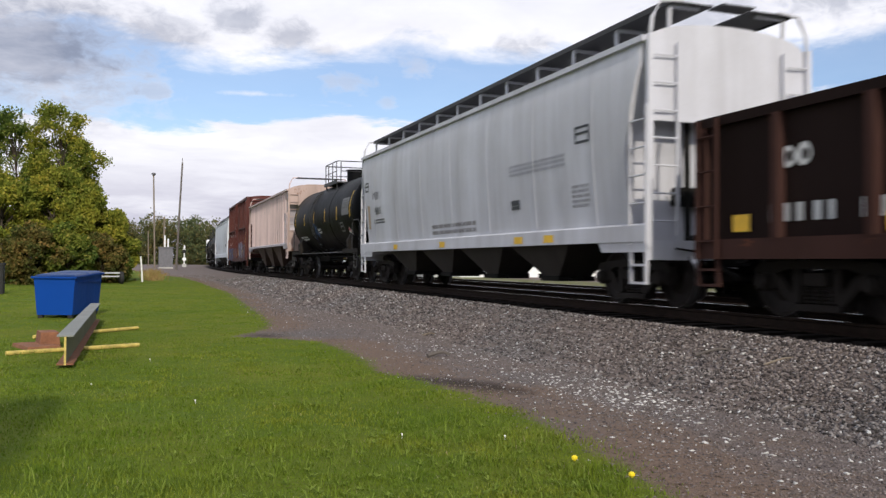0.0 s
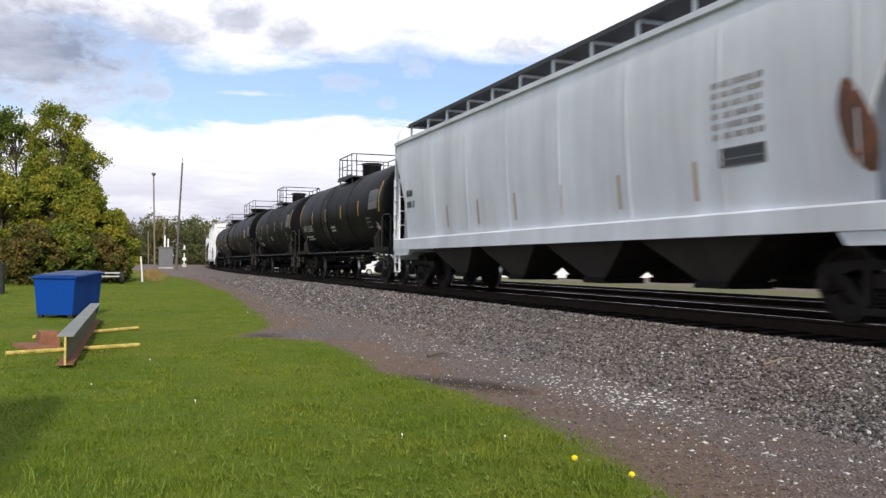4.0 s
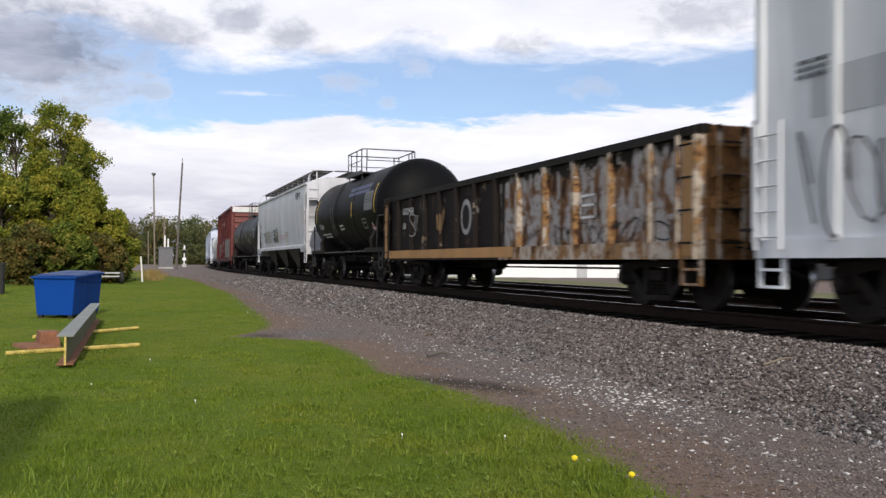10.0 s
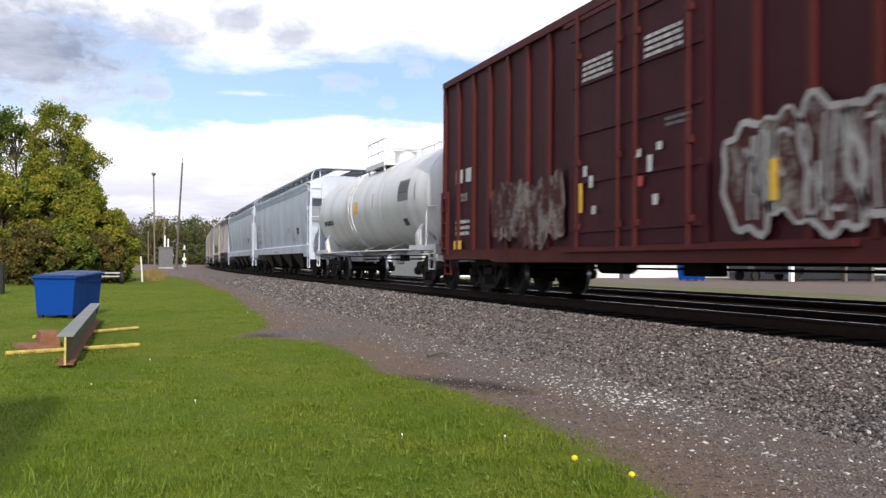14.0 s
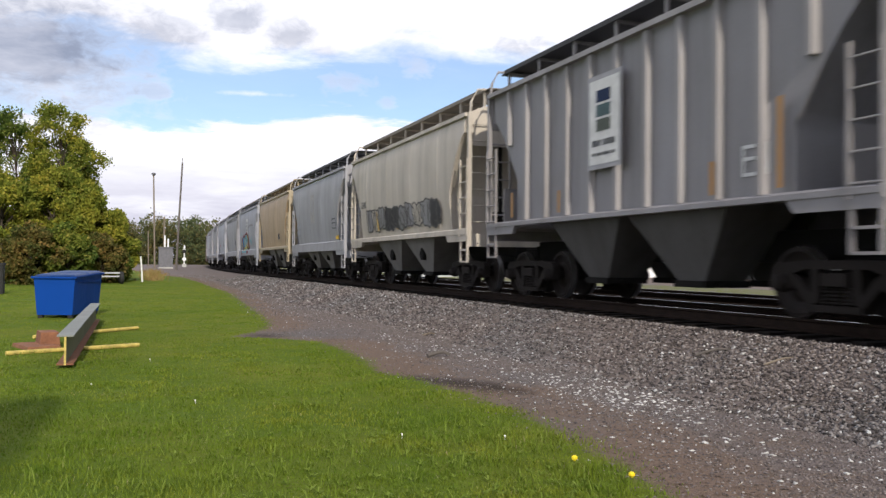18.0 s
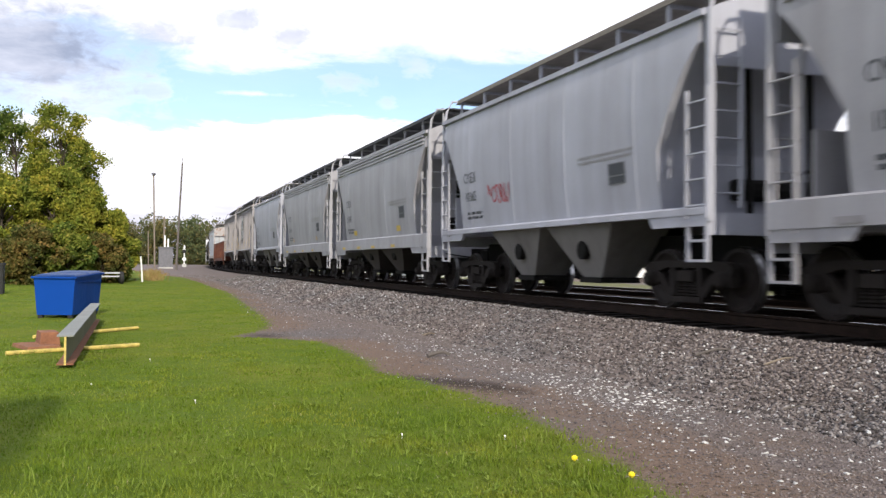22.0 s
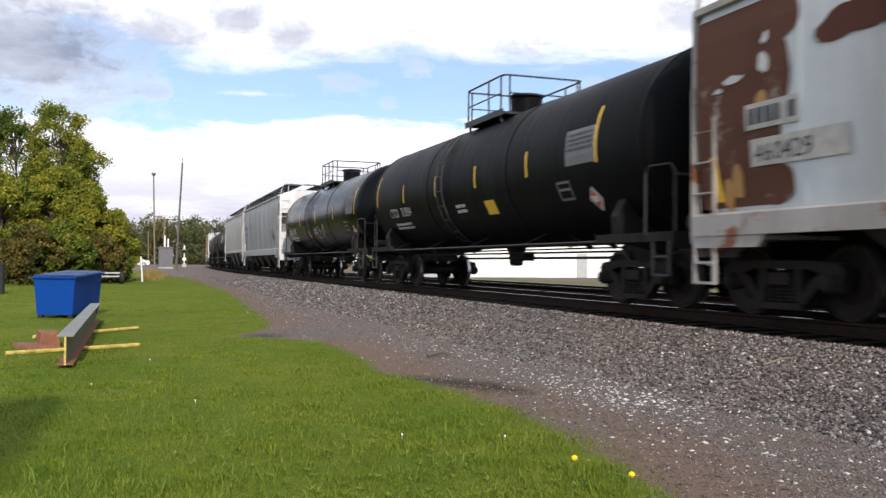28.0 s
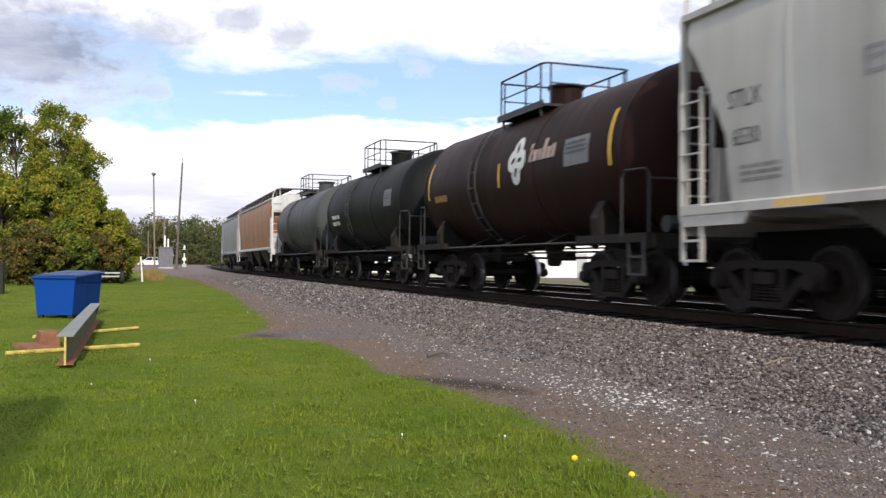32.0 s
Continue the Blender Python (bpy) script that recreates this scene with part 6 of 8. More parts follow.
GB = base_z(10)
waste_bin("blue steel dumpster with a closed lid on the lawn", pose(-1.60, 22.35, ground_z(-1.6, 22.5), 0, 0, -16), 0.94, 1.95, 1.04, BIN_BLUE, BIN_LID)


def steel_beam():
    ob = thing("steel_beam", "long grey steel I-beam lying on yellow supports", "steel beam", pose(-0.72, 11.95, GB + 0.05, 0, 0, -0.45))
    m = Mesh()
    m.box(-0.10, 0.10, 0, 8.9, 0.0, 0.02)
    part("bottom_flange", m, WOOD_BROWN, ob, "rust-brown lower flange")
    m = Mesh()
    m.box(-0.008, 0.008, 0, 8.9, 0.02, 0.355)
    part("web", m, BEAM_WEB, ob)
    m = Mesh()
    m.box(-0.10, 0.10, -0.01, 8.9, 0.355, 0.375)
    part("top_flange", m, BEAM_GREY, ob)
    m = Mesh()
    m.box(-0.013, 0.013, -0.012, -0.002, 0.0, 0.354)
    part("painted_edge", m, PIPE_YELLOW, ob, "yellow painted web edge")


steel_beam()
for a, b in (((-1.61, 13.84), (0.19, 14.71)), ((-1.51, 16.69), (0.21, 18.47))):
    m = Mesh()
    m.tube([(*a, GB + 0.035), (*b, GB + 0.035)], 0.033, 10)
    thing("steel_pipe", "chipped yellow steel pipe lying under the beam", "pipe", mesh=m, mats=PIPE_YELLOW, group="pipes under the beam", smooth=True)
for x, y, w, d, h, rz in ((-1.18, 15.3, 0.30, 0.55, 0.24, 12), (-1.32, 15.0, 0.5, 0.9, 0.06, 20)):
    m = Mesh()
    m.loft([[(-w / 2, -d / 2, 0), (w / 2, -d / 2, 0), (w / 2, d / 2, 0), (-w / 2, d / 2, 0)], [(-w / 2 + 0.02, -d / 2 + 0.02, h), (w / 2 - 0.02, -d / 2 + 0.02, h), (w / 2 - 0.02, d / 2 - 0.02, h), (-w / 2 + 0.02, d / 2 - 0.02, h)]])
    thing("wooden_block", "rusty brown block lying in the grass beside the beam", "block", pose(x, y, ground_z(x, y), 0, 0, rz), mesh=m, mats=WOOD_BROWN)


def trailer():
    x, y = -0.85, 53.2
    ob = thing("axle_trailer", "small bare trailer frame with black tyres on the lawn", "trailer", pose(x, y, ground_z(x, y), 0, 0, 4))
    m = Mesh()
    for z in (0.42, 0.62):
        m.box(-1.6, 0.45, -0.05, 0.05, z - 0.05, z + 0.03)
    m.box(-1.6, -1.5, -0.9, 0.9, 0.4, 0.65)
    part("frame", m, WALL_GREY, ob)
    for yy in (-0.55, 0.75):
        m = Mesh()
        m.turn_x([(0.40, 0.10), (0.42, 0.30), (0.45, 0.34), (0.60, 0.34), (0.63, 0.30), (0.62, 0.08)], 20)
        m.v = [(vx, vy + yy, vz + 0.34) for vx, vy, vz in m.v]
        part("wheel", m, TYRE, ob, smooth=True)


trailer()


def post(name, label, cat, foot, top, r0, r1, mat, extra=None):
    ob = thing(name, label, cat, pose(*foot))
    m = Mesh()
    d = Vector(top) - Vector(foot)
    m.tube([(0, 0, -0.3), d * 0.3, d * 0.65, d], r0, 8, r1)
    part("shaft", m, mat, ob, smooth=True)
    return ob, d


post("marker_post", "leaning white marker post in dry grass", "post", (0.868, 56.0, -0.63), (0.753, 56.0, 0.944), 0.052, 0.048, WALL_WHITE)
lamp_pole, d = post("street_lamp", "tall pale pole with a small lamp head", "street lamp", (2.93, 105.0, -0.2), (2.68, 105.0, 10.5), 0.10, 0.075, POLE_WOOD)
m = Mesh()
m.turn_z([(d.z - 0.1, 0.10), (d.z + 0.05, 0.24), (d.z + 0.16, 0.25), (d.z + 0.25, 0.1)], d.x, d.y, 10)
part("lamp_head", m, CAB_GREY, lamp_pole)
p2, d = post("utility_pole", "leaning dark wooden utility pole", "utility pole", (5.0, 100.0, -0.2), (5.54, 100.0, 11.5), 0.125, 0.085, POLE_DARK)
m = Mesh()
m.tube([d, d + Vector((0, 0, 0.5))], 0.03)
part("pole_top_pin", m, POLE_DARK, p2)
p3, d = post("utility_pole", "thin distant wooden pole", "utility pole", (5.22, 140.0, -0.2), (5.21, 140.0, 7.4), 0.16, 0.12, POLE_WOOD)
post("utility_pole", "thin distant wooden pole", "utility pole", (3.2, 150.0, -0.2), (3.1, 150.0, 5.6), 0.09, 0.07, POLE_WOOD)


def signal_cabinet():
    ob = thing("signal_cabinet", "grey metal railway signal cabinet", "signal cabinet", pose(4.37, 112.0, -0.2))
    m = Mesh()
    m.box(-0.80, 0.80, -0.9, 0.9, 0.15, 2.45)
    part("body", m, CAB_GREY, ob)
    m = Mesh()
    m.box(-0.88, 0.88, -1.0, 1.0, 2.45, 2.60)
    part("roof", m, CAB_GREY, ob)
    m = Mesh()
    m.box(-0.85, 0.85, -0.95, 0.95, -0.2, 0.15)
    part("base", m, CONCRETE, ob)
    m = Mesh()
    m.box(-0.45, 0.45, -0.94, -0.90, 0.3, 2.3)
    part("door", m, CAB_GREY, ob)
    for x in (-0.1, 0.28):
        m = Mesh()
        m.tube([(x, 0, 2.6), (x, 0, 3.9 - x)], 0.09, 8)
        part("vent_pipe", m, WALL_WHITE, ob)


signal_cabinet()


def crossing_signal(x, y):
    ob = thing("crossing_signal", "white and dark level crossing signal mast", "crossing signal", pose(x, y, -0.2))
    m = Mesh()
    m.tube([(0, 0, 0), (0, 0, 3.3)], 0.08, 8)
    part("mast", m, WALL_WHITE, ob)
    for z in (2.35, 1.2):
        m = Mesh()
        m.tube([(0, -0.08, z), (0, 0.05, z)], 0.28, 14)
        part("lamp_disc", m, WALL_WHITE if z < 2 else TYRE, ob)
    for s in (-1, 1):
        m = Mesh()
        m.tube([(-0.20, -0.1, 2.80 - 0.20 * s), (0.20, -0.1, 2.80 + 0.20 * s)], 0.045, 4)
        part("crossbuck_board", m, WALL_WHITE, ob)
    m = Mesh()
    m.box(-0.3, 0.3, -0.3, 0.3, -0.05, 0.5)
    part("base", m, CONCRETE, ob)


crossing_signal(7.9, 135.0)
m = Mesh()
m.box(-0.35, 0.35, -0.35, 0.35, 0, 1.15)
m.box(-0.38, 0.38, -0.38, 0.38, 1.15, 1.25)
thing("black_bin", "black wheeled bin standing on the lawn", "bin", pose(-5.05, 39.4, ground_z(-5, 39.4)), mesh=m, mats=TYRE)


PETAL = plain("yellow_petals", (0.86, 0.66, 0.02), 0.6, 0, 0.1)


def dandelion(x, y, h):
    z = ground_z(x, y)
    ob = thing("dandelion", "small yellow dandelion flower in the grass", "flower", pose(x, y, z), "dandelions")
    m = Mesh()
    m.tube([(0, 0, 0), (0.004, 0, h * 0.6), (0, 0.003, h)], 0.0025, 5)
    part("stem", m, LEAF_GREEN, ob)
    m = Mesh()
    for i in range(16):
        a = math.tau * i / 16
        m.loft([[(0.002 * math.cos(a), 0.002 * math.sin(a), h), (0.003 * math.cos(a + 0.2), 0.003 * math.sin(a + 0.2), h), (0.002, 0, h + 0.004)], [(0.020 * math.cos(a), 0.020 * math.sin(a), h + 0.006), (0.020 * math.cos(a + 0.28), 0.020 * math.sin(a + 0.28), h + 0.008), (0.018 * math.cos(a + 0.1), 0.018 * math.sin(a + 0.1), h + 0.012)]])
    m.turn_z([(h - 0.006, 0.006), (h + 0.008, 0.020), (h + 0.022, 0.020), (h + 0.030, 0.010)], 0, 0, 8)
    part("flower_head", m, PETAL, ob)


for x, y, h in ((2.77, 5.12, 0.07), (2.89, 4.62, 0.06)):
    dandelion(x, y, h)
for x0, y0, x1, y1, r, mat in ((6.45, 7.71, 6.74, 7.56, 0.014, POLE_WOOD), (5.63, 6.51, 5.90, 6.26, 0.008, POLE_DARK), (4.07, 11.92, 4.45, 12.02, 0.035, POLE_DARK), (6.40, 8.83, 6.68, 8.58, 0.022, POLE_DARK), (5.2, 15.5, 5.5, 15.7, 0.02, POLE_WOOD)):
    z0, z1 = ground_z(x0, y0) + r, ground_z(x1, y1) + r
    m = Mesh()
    m.tube([(x0, y0, z0), (x0 * 0.6 + x1 * 0.4, y0 * 0.6 + y1 * 0.4, z0 * 0.6 + z1 * 0.4 + r), (x0 * 0.3 + x1 * 0.7, y0 * 0.3 + y1 * 0.7 + r, z0 * 0.3 + z1 * 0.7 + r), (x1, y1, z1)], r, 6, r * 0.6)
    thing("stick", "weathered stick lying on the gravel", "stick", mesh=m, mats=mat, group="sticks on the gravel")
for x, y in ((2.0, 6.45), (0.62, 8.6), (2.75, 6.2), (0.3, 12.4), (-0.35, 10.2)):
    z = ground_z(x, y)
    m = Mesh()
    m.tube([(0, 0, 0), (0.003, 0, 0.032)], 0.002, 5)
    m.turn_z([(0.028, 0.003), (0.032, 0.008), (0.040, 0.008), (0.045, 0.003)], 0, 0, 8)
    thing("clover_flower", "small white clover blossom in the lawn", "flower", pose(x, y, z), "clover blossoms", mesh=m, mats=WALL_WHITE)

# ---- beyond the track ----
FZ = -0.48


def white_workshop():
    ob = thing("workshop_building", "long low white workshop with a grey roof", "building", pose(26.0, 68.0, FZ))
    m = Mesh()
    m.box(0, 27, 0, 14, 0, 3.3)
    part("wall", m, WALL_WHITE, ob)
    m = Mesh()
    m.loft([[(-0.4, -0.4, 3.3), (27.4, -0.4, 3.3), (27.4, 14.4, 3.3), (-0.4, 14.4, 3.3)], [(0.5, 6.5, 4.6), (26.5, 6.5, 4.6), (26.5, 7.5, 4.6), (0.5, 7.5, 4.6)]])
    part("roof", m, ROOF_GREY, ob)
    m = Mesh()
    m.box(10.9, 11.9, -0.06, 0.02, 0, 2.1)
    part("door", m, WALL_GREY, ob)
    m = Mesh()
    m.box(-3.0, 0.0, 1.0, 10, 0, 2.8)
    part("lean_to", m, WALL_GREY, ob)


white_workshop()


def open_shed():
    ob = thing("open_shed", "open-fronted pole shed with a grey wall behind", "shed", pose(46.0, 52.0, FZ))
    for i, x in enumerate((0, 5.0, 7.6, 12.0, 17.0)):
        m = Mesh()
        m.box(x - 0.15, x + 0.15, -0.15, 0.15, 0, 3.0)
        part("post", m, WALL_WHITE if i == 0 else POLE_DARK, ob)
    m = Mesh()
    m.box(-0.5, 24, -0.6, 10, 3.0, 3.2)
    part("roof", m, ROOF_GREY, ob)
    m = Mesh()
    m.box(2.0, 24, 9.6, 9.8, 0, 3.0)
    part("back_wall", m, WALL_GREY, ob)
    m = Mesh()
    for z in (0.5, 0.95):
        m.box(7.6, 20, -0.04, 0.04, z, z + 0.12)
    part("rail", m, WALL_GREY, ob)


open_shed()
waste_bin("blue steel dumpster standing in the yard", pose(39.8, 56.0, FZ, 0, 0, -60), 1.7, 1.5, 1.15, BIN_BLUE, BIN_LID)


def pickup(x, y):
    ob = thing("delivery_truck", "dark blue truck with a dark canvas body parked in the yard", "truck", pose(x, y, FZ, 0, 0, 3))
    m = Mesh()
    m.box(-2.9, 0.6, -1.0, 1.0, 0.75, 1.95)
    part("cargo_body", m, CANVAS, ob)
    m = Mesh()
    m.prism([(-0.95, 0.5), (-0.95, 1.0), (-0.95, 1.0), (0.95, 1.0), (0.95, 0.5)], 1.9, 2.9)
    m.box(0.7, 1.95, -0.95, 0.95, 0.5, 1.85)
    part("cab", m, TRUCK_BLUE, ob)
    m = Mesh()
    m.box(0.95, 1.75, -0.97, -0.94, 1.15, 1.7)
    part("window", m, GLASS_DARK, ob)
    for xx in (-2.0, 2.1):
        for yy in (-0.9, 0.9):
            m = Mesh()
            m.tube([(xx, yy - 0.12, 0.40), (xx, yy + 0.12, 0.40)], 0.40, 16)
            part("wheel", m, TYRE, ob)


pickup(48.0, 57.0)


def sedan(name, label, at, mat):
    ob = thing(name, label, "car", at)
    m = Mesh()
    prof = [(-2.2, 0.30), (-2.25, 0.62), (-2.1, 0.85), (-1.1, 0.95), (-0.45, 1.40), (0.75, 1.43), (1.55, 1.0), (2.2, 0.92), (2.25, 0.55), (2.2, 0.30)]
    m.loft([[(x, -0.78, z) for x, z in prof], [(x * 1.0, -0.86, z * 0.97) for x, z in prof], [(x, 0.86, z * 0.97) for x, z in prof], [(x, 0.78, z) for x, z in prof]])
    part("body", m, mat, ob, smooth=True)
    for s in (-1, 1):
        for a in ([(-0.95, 0.97), (-0.42, 1.34), (0.12, 1.36), (0.12, 0.97)], [(0.2, 0.97), (0.2, 1.36), (0.72, 1.36), (1.3, 0.99)]):
            m = Mesh()
            m.loft([[(x, s * 0.855, z) for x, z in a], [(x, s * 0.872, z) for x, z in a]])
            part("side_window", m, GLASS_DARK, ob)
        for x in (-1.4, 1.4):
            m = Mesh()
            m.tube([(x, s * 0.66, 0.32), (x, s * 0.88, 0.32)], 0.32, 16)
            w = part("wheel", m, TYRE, ob)
            m = Mesh()
            m.tube([(x, s * 0.86, 0.32), (x, s * 0.89, 0.32)], 0.19, 12)
            part("rim", m, WALL_GREY, w)
    return ob


sedan("parked_car", "white saloon car parked by the white building", pose(24.0, 86.0, FZ - 0.1, 0, 0, 8), CAR_WHITE)
road_car = sedan("passing_car", "white car driving slowly along the crossing road", pose(-6.0, 140.0, -0.15), CAR_WHITE)
m = Mesh()
m.box(-0.3, 0.3, -0.3, 0.3, 0, 1.75)
thing("yard_cabinet", "grey utility cabinet in the yard", "cabinet", pose(36.8, 60.0, FZ), mesh=m, mats=CAB_GREY)


def house_behind():
    """The house at the photographer's back, whose shade falls on the lawn."""
    ob = thing("house", "plain pale house behind the lawn", "house", pose(-2.36, -4.2, GB))
    m = Mesh()
    m.box(-11, 0, -9, 0, 0, 6.7)
    part("wall", m, WALL_WHITE, ob)
    m = Mesh()
    m.prism([(-9.4, 6.6), (-4.5, 9.5), (0.4, 6.6)], -11.4, 0.0)
    part("roof", m, ROOF_GREY, ob)
    for x in (-3.0, -7.0):
        m = Mesh()
        m.box(x, x + 1.2, -0.02, 0.06, 1.2, 2.6)
        part("window", m, GLASS_DARK, ob)


house_behind()


# ---- the train, from the first car that passes to the last ----
def data_panel(sd, y, z, w, h, mat=PANEL_GREY, seed=1):
    sd.rect(y - w, y, z, z + h, mat, name="data_panel", label="pale stencil panel")
    sd.bars(y - 0.08, z + h - 0.12, max(2, int(h / 0.13)), w - 0.16, 0.05, LETTER_WHITE if mat is not PANEL_GREY else LETTER_DARK, seed=seed, lift=0.013)


def tank_marks(sd, h2, zc=2.54, panel_y=None, words=(), seed=1, mat=LETTER_WHITE):
    y = h2 - 0.75
    for i, (w, size) in enumerate(words):
        sd.word(w, y, zc - 0.55, size, mat)
        y -= size * (0.62 * len(w) + 0.5)
    sd.bars(h2 - 0.9, zc - 0.78, 2, 1.5, 0.06, mat, seed=seed)
    data_panel(sd, -h2 + 1.62, zc - 0.14, 1.05, 0.62, seed=seed)
    sd.bars(0.6, zc - 0.55, 2, 0.6, 0.07, mat, seed=seed + 1)
    sd.frame_box(-h2 + 2.1, zc - 0.72, 0.50, 0.34, PANEL_GREY)
    sd.diamond(-h2 + 0.9, zc - 0.75, 0.21, LETTER_WHITE, lift=0.012)
    sd.diamond(-h2 + 0.9, zc - 0.75, 0.16, PLACARD_RED, "placard_face", 0.018)
    sd.rect(-h2 + 0.80, -h2 + 1.00, zc - 0.80, zc - 0.70, LETTER_WHITE, name="placard_band", lift=0.024)


# 0: dark brown gondola
car, sd, h2 = gondola("dark brown rusty steel gondola car", -280.4, -264.2, DARK_GOND, z1=2.62, posts=12, trim=paint("rusty_post_paint", (0.052, 0.025, 0.021), 0.45, 0.30, 0.7, (0.02, 0.013, 0.011), 0.08))
for y in (h2 - 1.72, h2 - 1.98):
    sd.blob(y, 1.98, 0.13, 0.14, LETTER_WHITE, name="painted_mark", wob=0.12, seed=int(y * 7))
    sd.blob(y - 0.03, 1.98, 0.06, 0.07, DARK_GOND, name="painted_mark", lift=0.014)
sd.bars(h2 - 1.40, 1.20, 1, 1.05, 0.22, RUSTY_WHITE, seed=2, gap=0.5)
sd.bars(h2 - 2.85, 1.20, 1, 0.42, 0.22, RUSTY_WHITE, seed=3, gap=0.5)
sd.rect(h2 - 1.05, h2 - 0.72, 1.10, 1.32, YELLOW, name="reflector_stripe", lift=0.02)
sd.rect(h2 - 3.5, h2 - 3.2, 1.05, 1.25, YELLOW, name="reflector_stripe", lift=0.02)

# 1: long white four-bay hopper
car, sd, h2 = hopper("long white covered hopper with a white sill", -263.0, -245.95, WHITE_CAR, bays=4, sill=(1.02, 1.30), cut=0.45, end_drop=1.25, crossover=False)
sd.word("WLPX", 7.10, 2.66, 0.33, LETTER_DARK)
sd.word("458015", 7.0, 2.18, 0.33, LETTER_DARK)
sd.rect(7.45, 7.70, 1.75, 2.5, TAN, name="rust_stain")
sd.bars(h2 - 1.5, 1.98, 2, 1.2, 0.05, LETTER_DARK)
sd.frame_box(h2 - 0.6, 2.95, 0.4, 0.3, LETTER_DARK)
sd.frame_box(-h2 + 2.2, 2.75, 0.5, 0.3, LETTER_DARK)
sd.bars(-h2 + 5.0, 2.6, 3, 2.4, 0.05, GREY_BLUE, seed=4)
sd.rect(-h2 + 4.6, -h2 + 5.0, 1.75, 1.95, LETTER_DARK, name="stencil_square")
sd.bars(-h2 + 2.4, 2.0, 5, 0.6, 0.05, GREY_CAR, seed=5)
sd.bars(1.5, 1.55, 2, 3.0, 0.09, GREY_WARM, seed=6)
for y in (-h2 + 3.2, -4, 0.5, 4.5):
    sd.rect(y - 0.2, y + 0.2, 1.06, 1.2, YELLOW, name="reflector_stripe", lift=0.13)

# 2: short black tank car
car, sd, h2 = tank("black tank car with yellow stripes", -244.4, -233.1, TANK_BLACK)
tank_marks(sd, h2, seed=3)
sd.scrawl(1.6, 1.6, 1.0, 0.7, SPRAY_DEEP, 2, 0.06, 5)

# 3: pink ribbed hopper
car, sd, h2 = hopper("faded pink ribbed covered hopper with deep rusty discharge bays", -231.6, -215.9, BLUE_SHEET, bays=3, ribs=20, sill=(1.50, 1.62), eave=4.22, cut=1.0, under=UNDER_RUST, trim=PINK, truck_in=1.6, roofwalk=False, end_mat=END_RUST)
sd2 = Side(car, lambda z, f=sd.half: f(z) + 0.02)
for i in (1, 2, 3, 5, 6, 8, 9, 10, 11, 13, 14, 15, 17, 18):
    y = -h2 + 1.5 + i * (2 * h2 - 3.0) / 19
    sd2.rect(y - 0.26, y + 0.26, 3.35, 3.98, GREY_WARM, name="patched_panel")
for y in (-h2 + 3.7, -h2 + 4.7):
    sd2.rect(y, y + 0.4, 2.0, 2.3, LETTER_DARK, name="stencil_square")
    sd2.rect(y - 0.3, y + 0.25, 1.66, 1.86, OCHRE, name="rust_stain")

# 4: oxide-red high box car
car, sd, h2 = box_car("tall oxide-red box car with lilac graffiti along its foot", -214.65, -200.45, BROWN_BOX, z0=0.76, z1=5.05, posts=15, door=(-1.5, 1.02), ends=7, waist=2.98, trim=BROWN_POST)
sd.word("CNA", 6.2, 2.60, 0.30, LETTER_WHITE, lift=0.076)
sd.word("405", 4.95, 2.60, 0.30, LETTER_WHITE, lift=0.076)
sd.word("538", 4.0, 2.60, 0.30, LETTER_WHITE, lift=0.076)
sd.frame_box(2.95, 2.55, 0.24, 0.28, LETTER_WHITE, 0.076)
sd.bars(6.1, 2.05, 2, 2.2, 0.07, LETTER_WHITE, seed=7, lift=0.020)
sd.bars(0.86, 3.42, 3, 0.85, 0.10, LETTER_WHITE, seed=8, lift=0.10)
sd.bars(1.0, 2.82, 4, 0.9, 0.06, LETTER_WHITE, seed=9, lift=0.10)
sd.bars(-0.35, 3.32, 2, 0.7, 0.06, LETTER_WHITE, seed=18, lift=0.10)
sd.bars(0.15, 2.3, 2, 0.35, 0.10, LETTER_WHITE, seed=19, lift=0.10)
sd.piece(6.5, 0.80, 4.0, 1.0, 6, (WORN_LILAC, WORN_BLUE, WORN_LILAC), SPRAY_DEEP, 7, 0.078, 0.04)
sd.piece(1.6, 0.90, 2.6, 0.9, 4, (WORN_LILAC, WORN_PINK), WORN_PINK, 9, 0.105, 0.04)
sd.piece(-1.75, 0.85, 2.9, 1.25, 5, (WORN_LILAC, WORN_BLUE, WORN_LILAC), SPRAY_LILAC, 12, 0.078, 0.05)
sd.piece(-4.75, 0.80, 1.4, 0.85, 3, (WORN_PINK, WORN_LILAC), WORN_LILAC, 13, 0.078, 0.03)
sd.rect(-5.95, -5.35, 1.55, 1.62, LETTER_YELLOW, name="painted_line", lift=0.08)
sd.rect(-6.0, -5.2, 1.75, 1.80, PANEL_GREY, name="painted_line", lift=0.08)
sd.rect(h2 - 4.3, h2 - 3.85, 1.25, 1.65, SPRAY_BLACK, name="defect_card_board", lift=0.11)
sd.frame_box(-3.95, 1.35, 0.38, 0.34, LETTER_WHITE, 0.10)
for y, z, h in ((-4.52, 1.12, 0.46), (-1.72, 1.10, 0.48), (-0.5, 1.05, 0.14), (1.5, 1.2, 0.4), (5.1, 1.2, 0.3), (-h2 + 0.45, 1.75, 0.95)):
    sd.rect(y - 0.08, y + 0.08, z, z + h, YELLOW, name="reflector_stripe", lift=0.112)

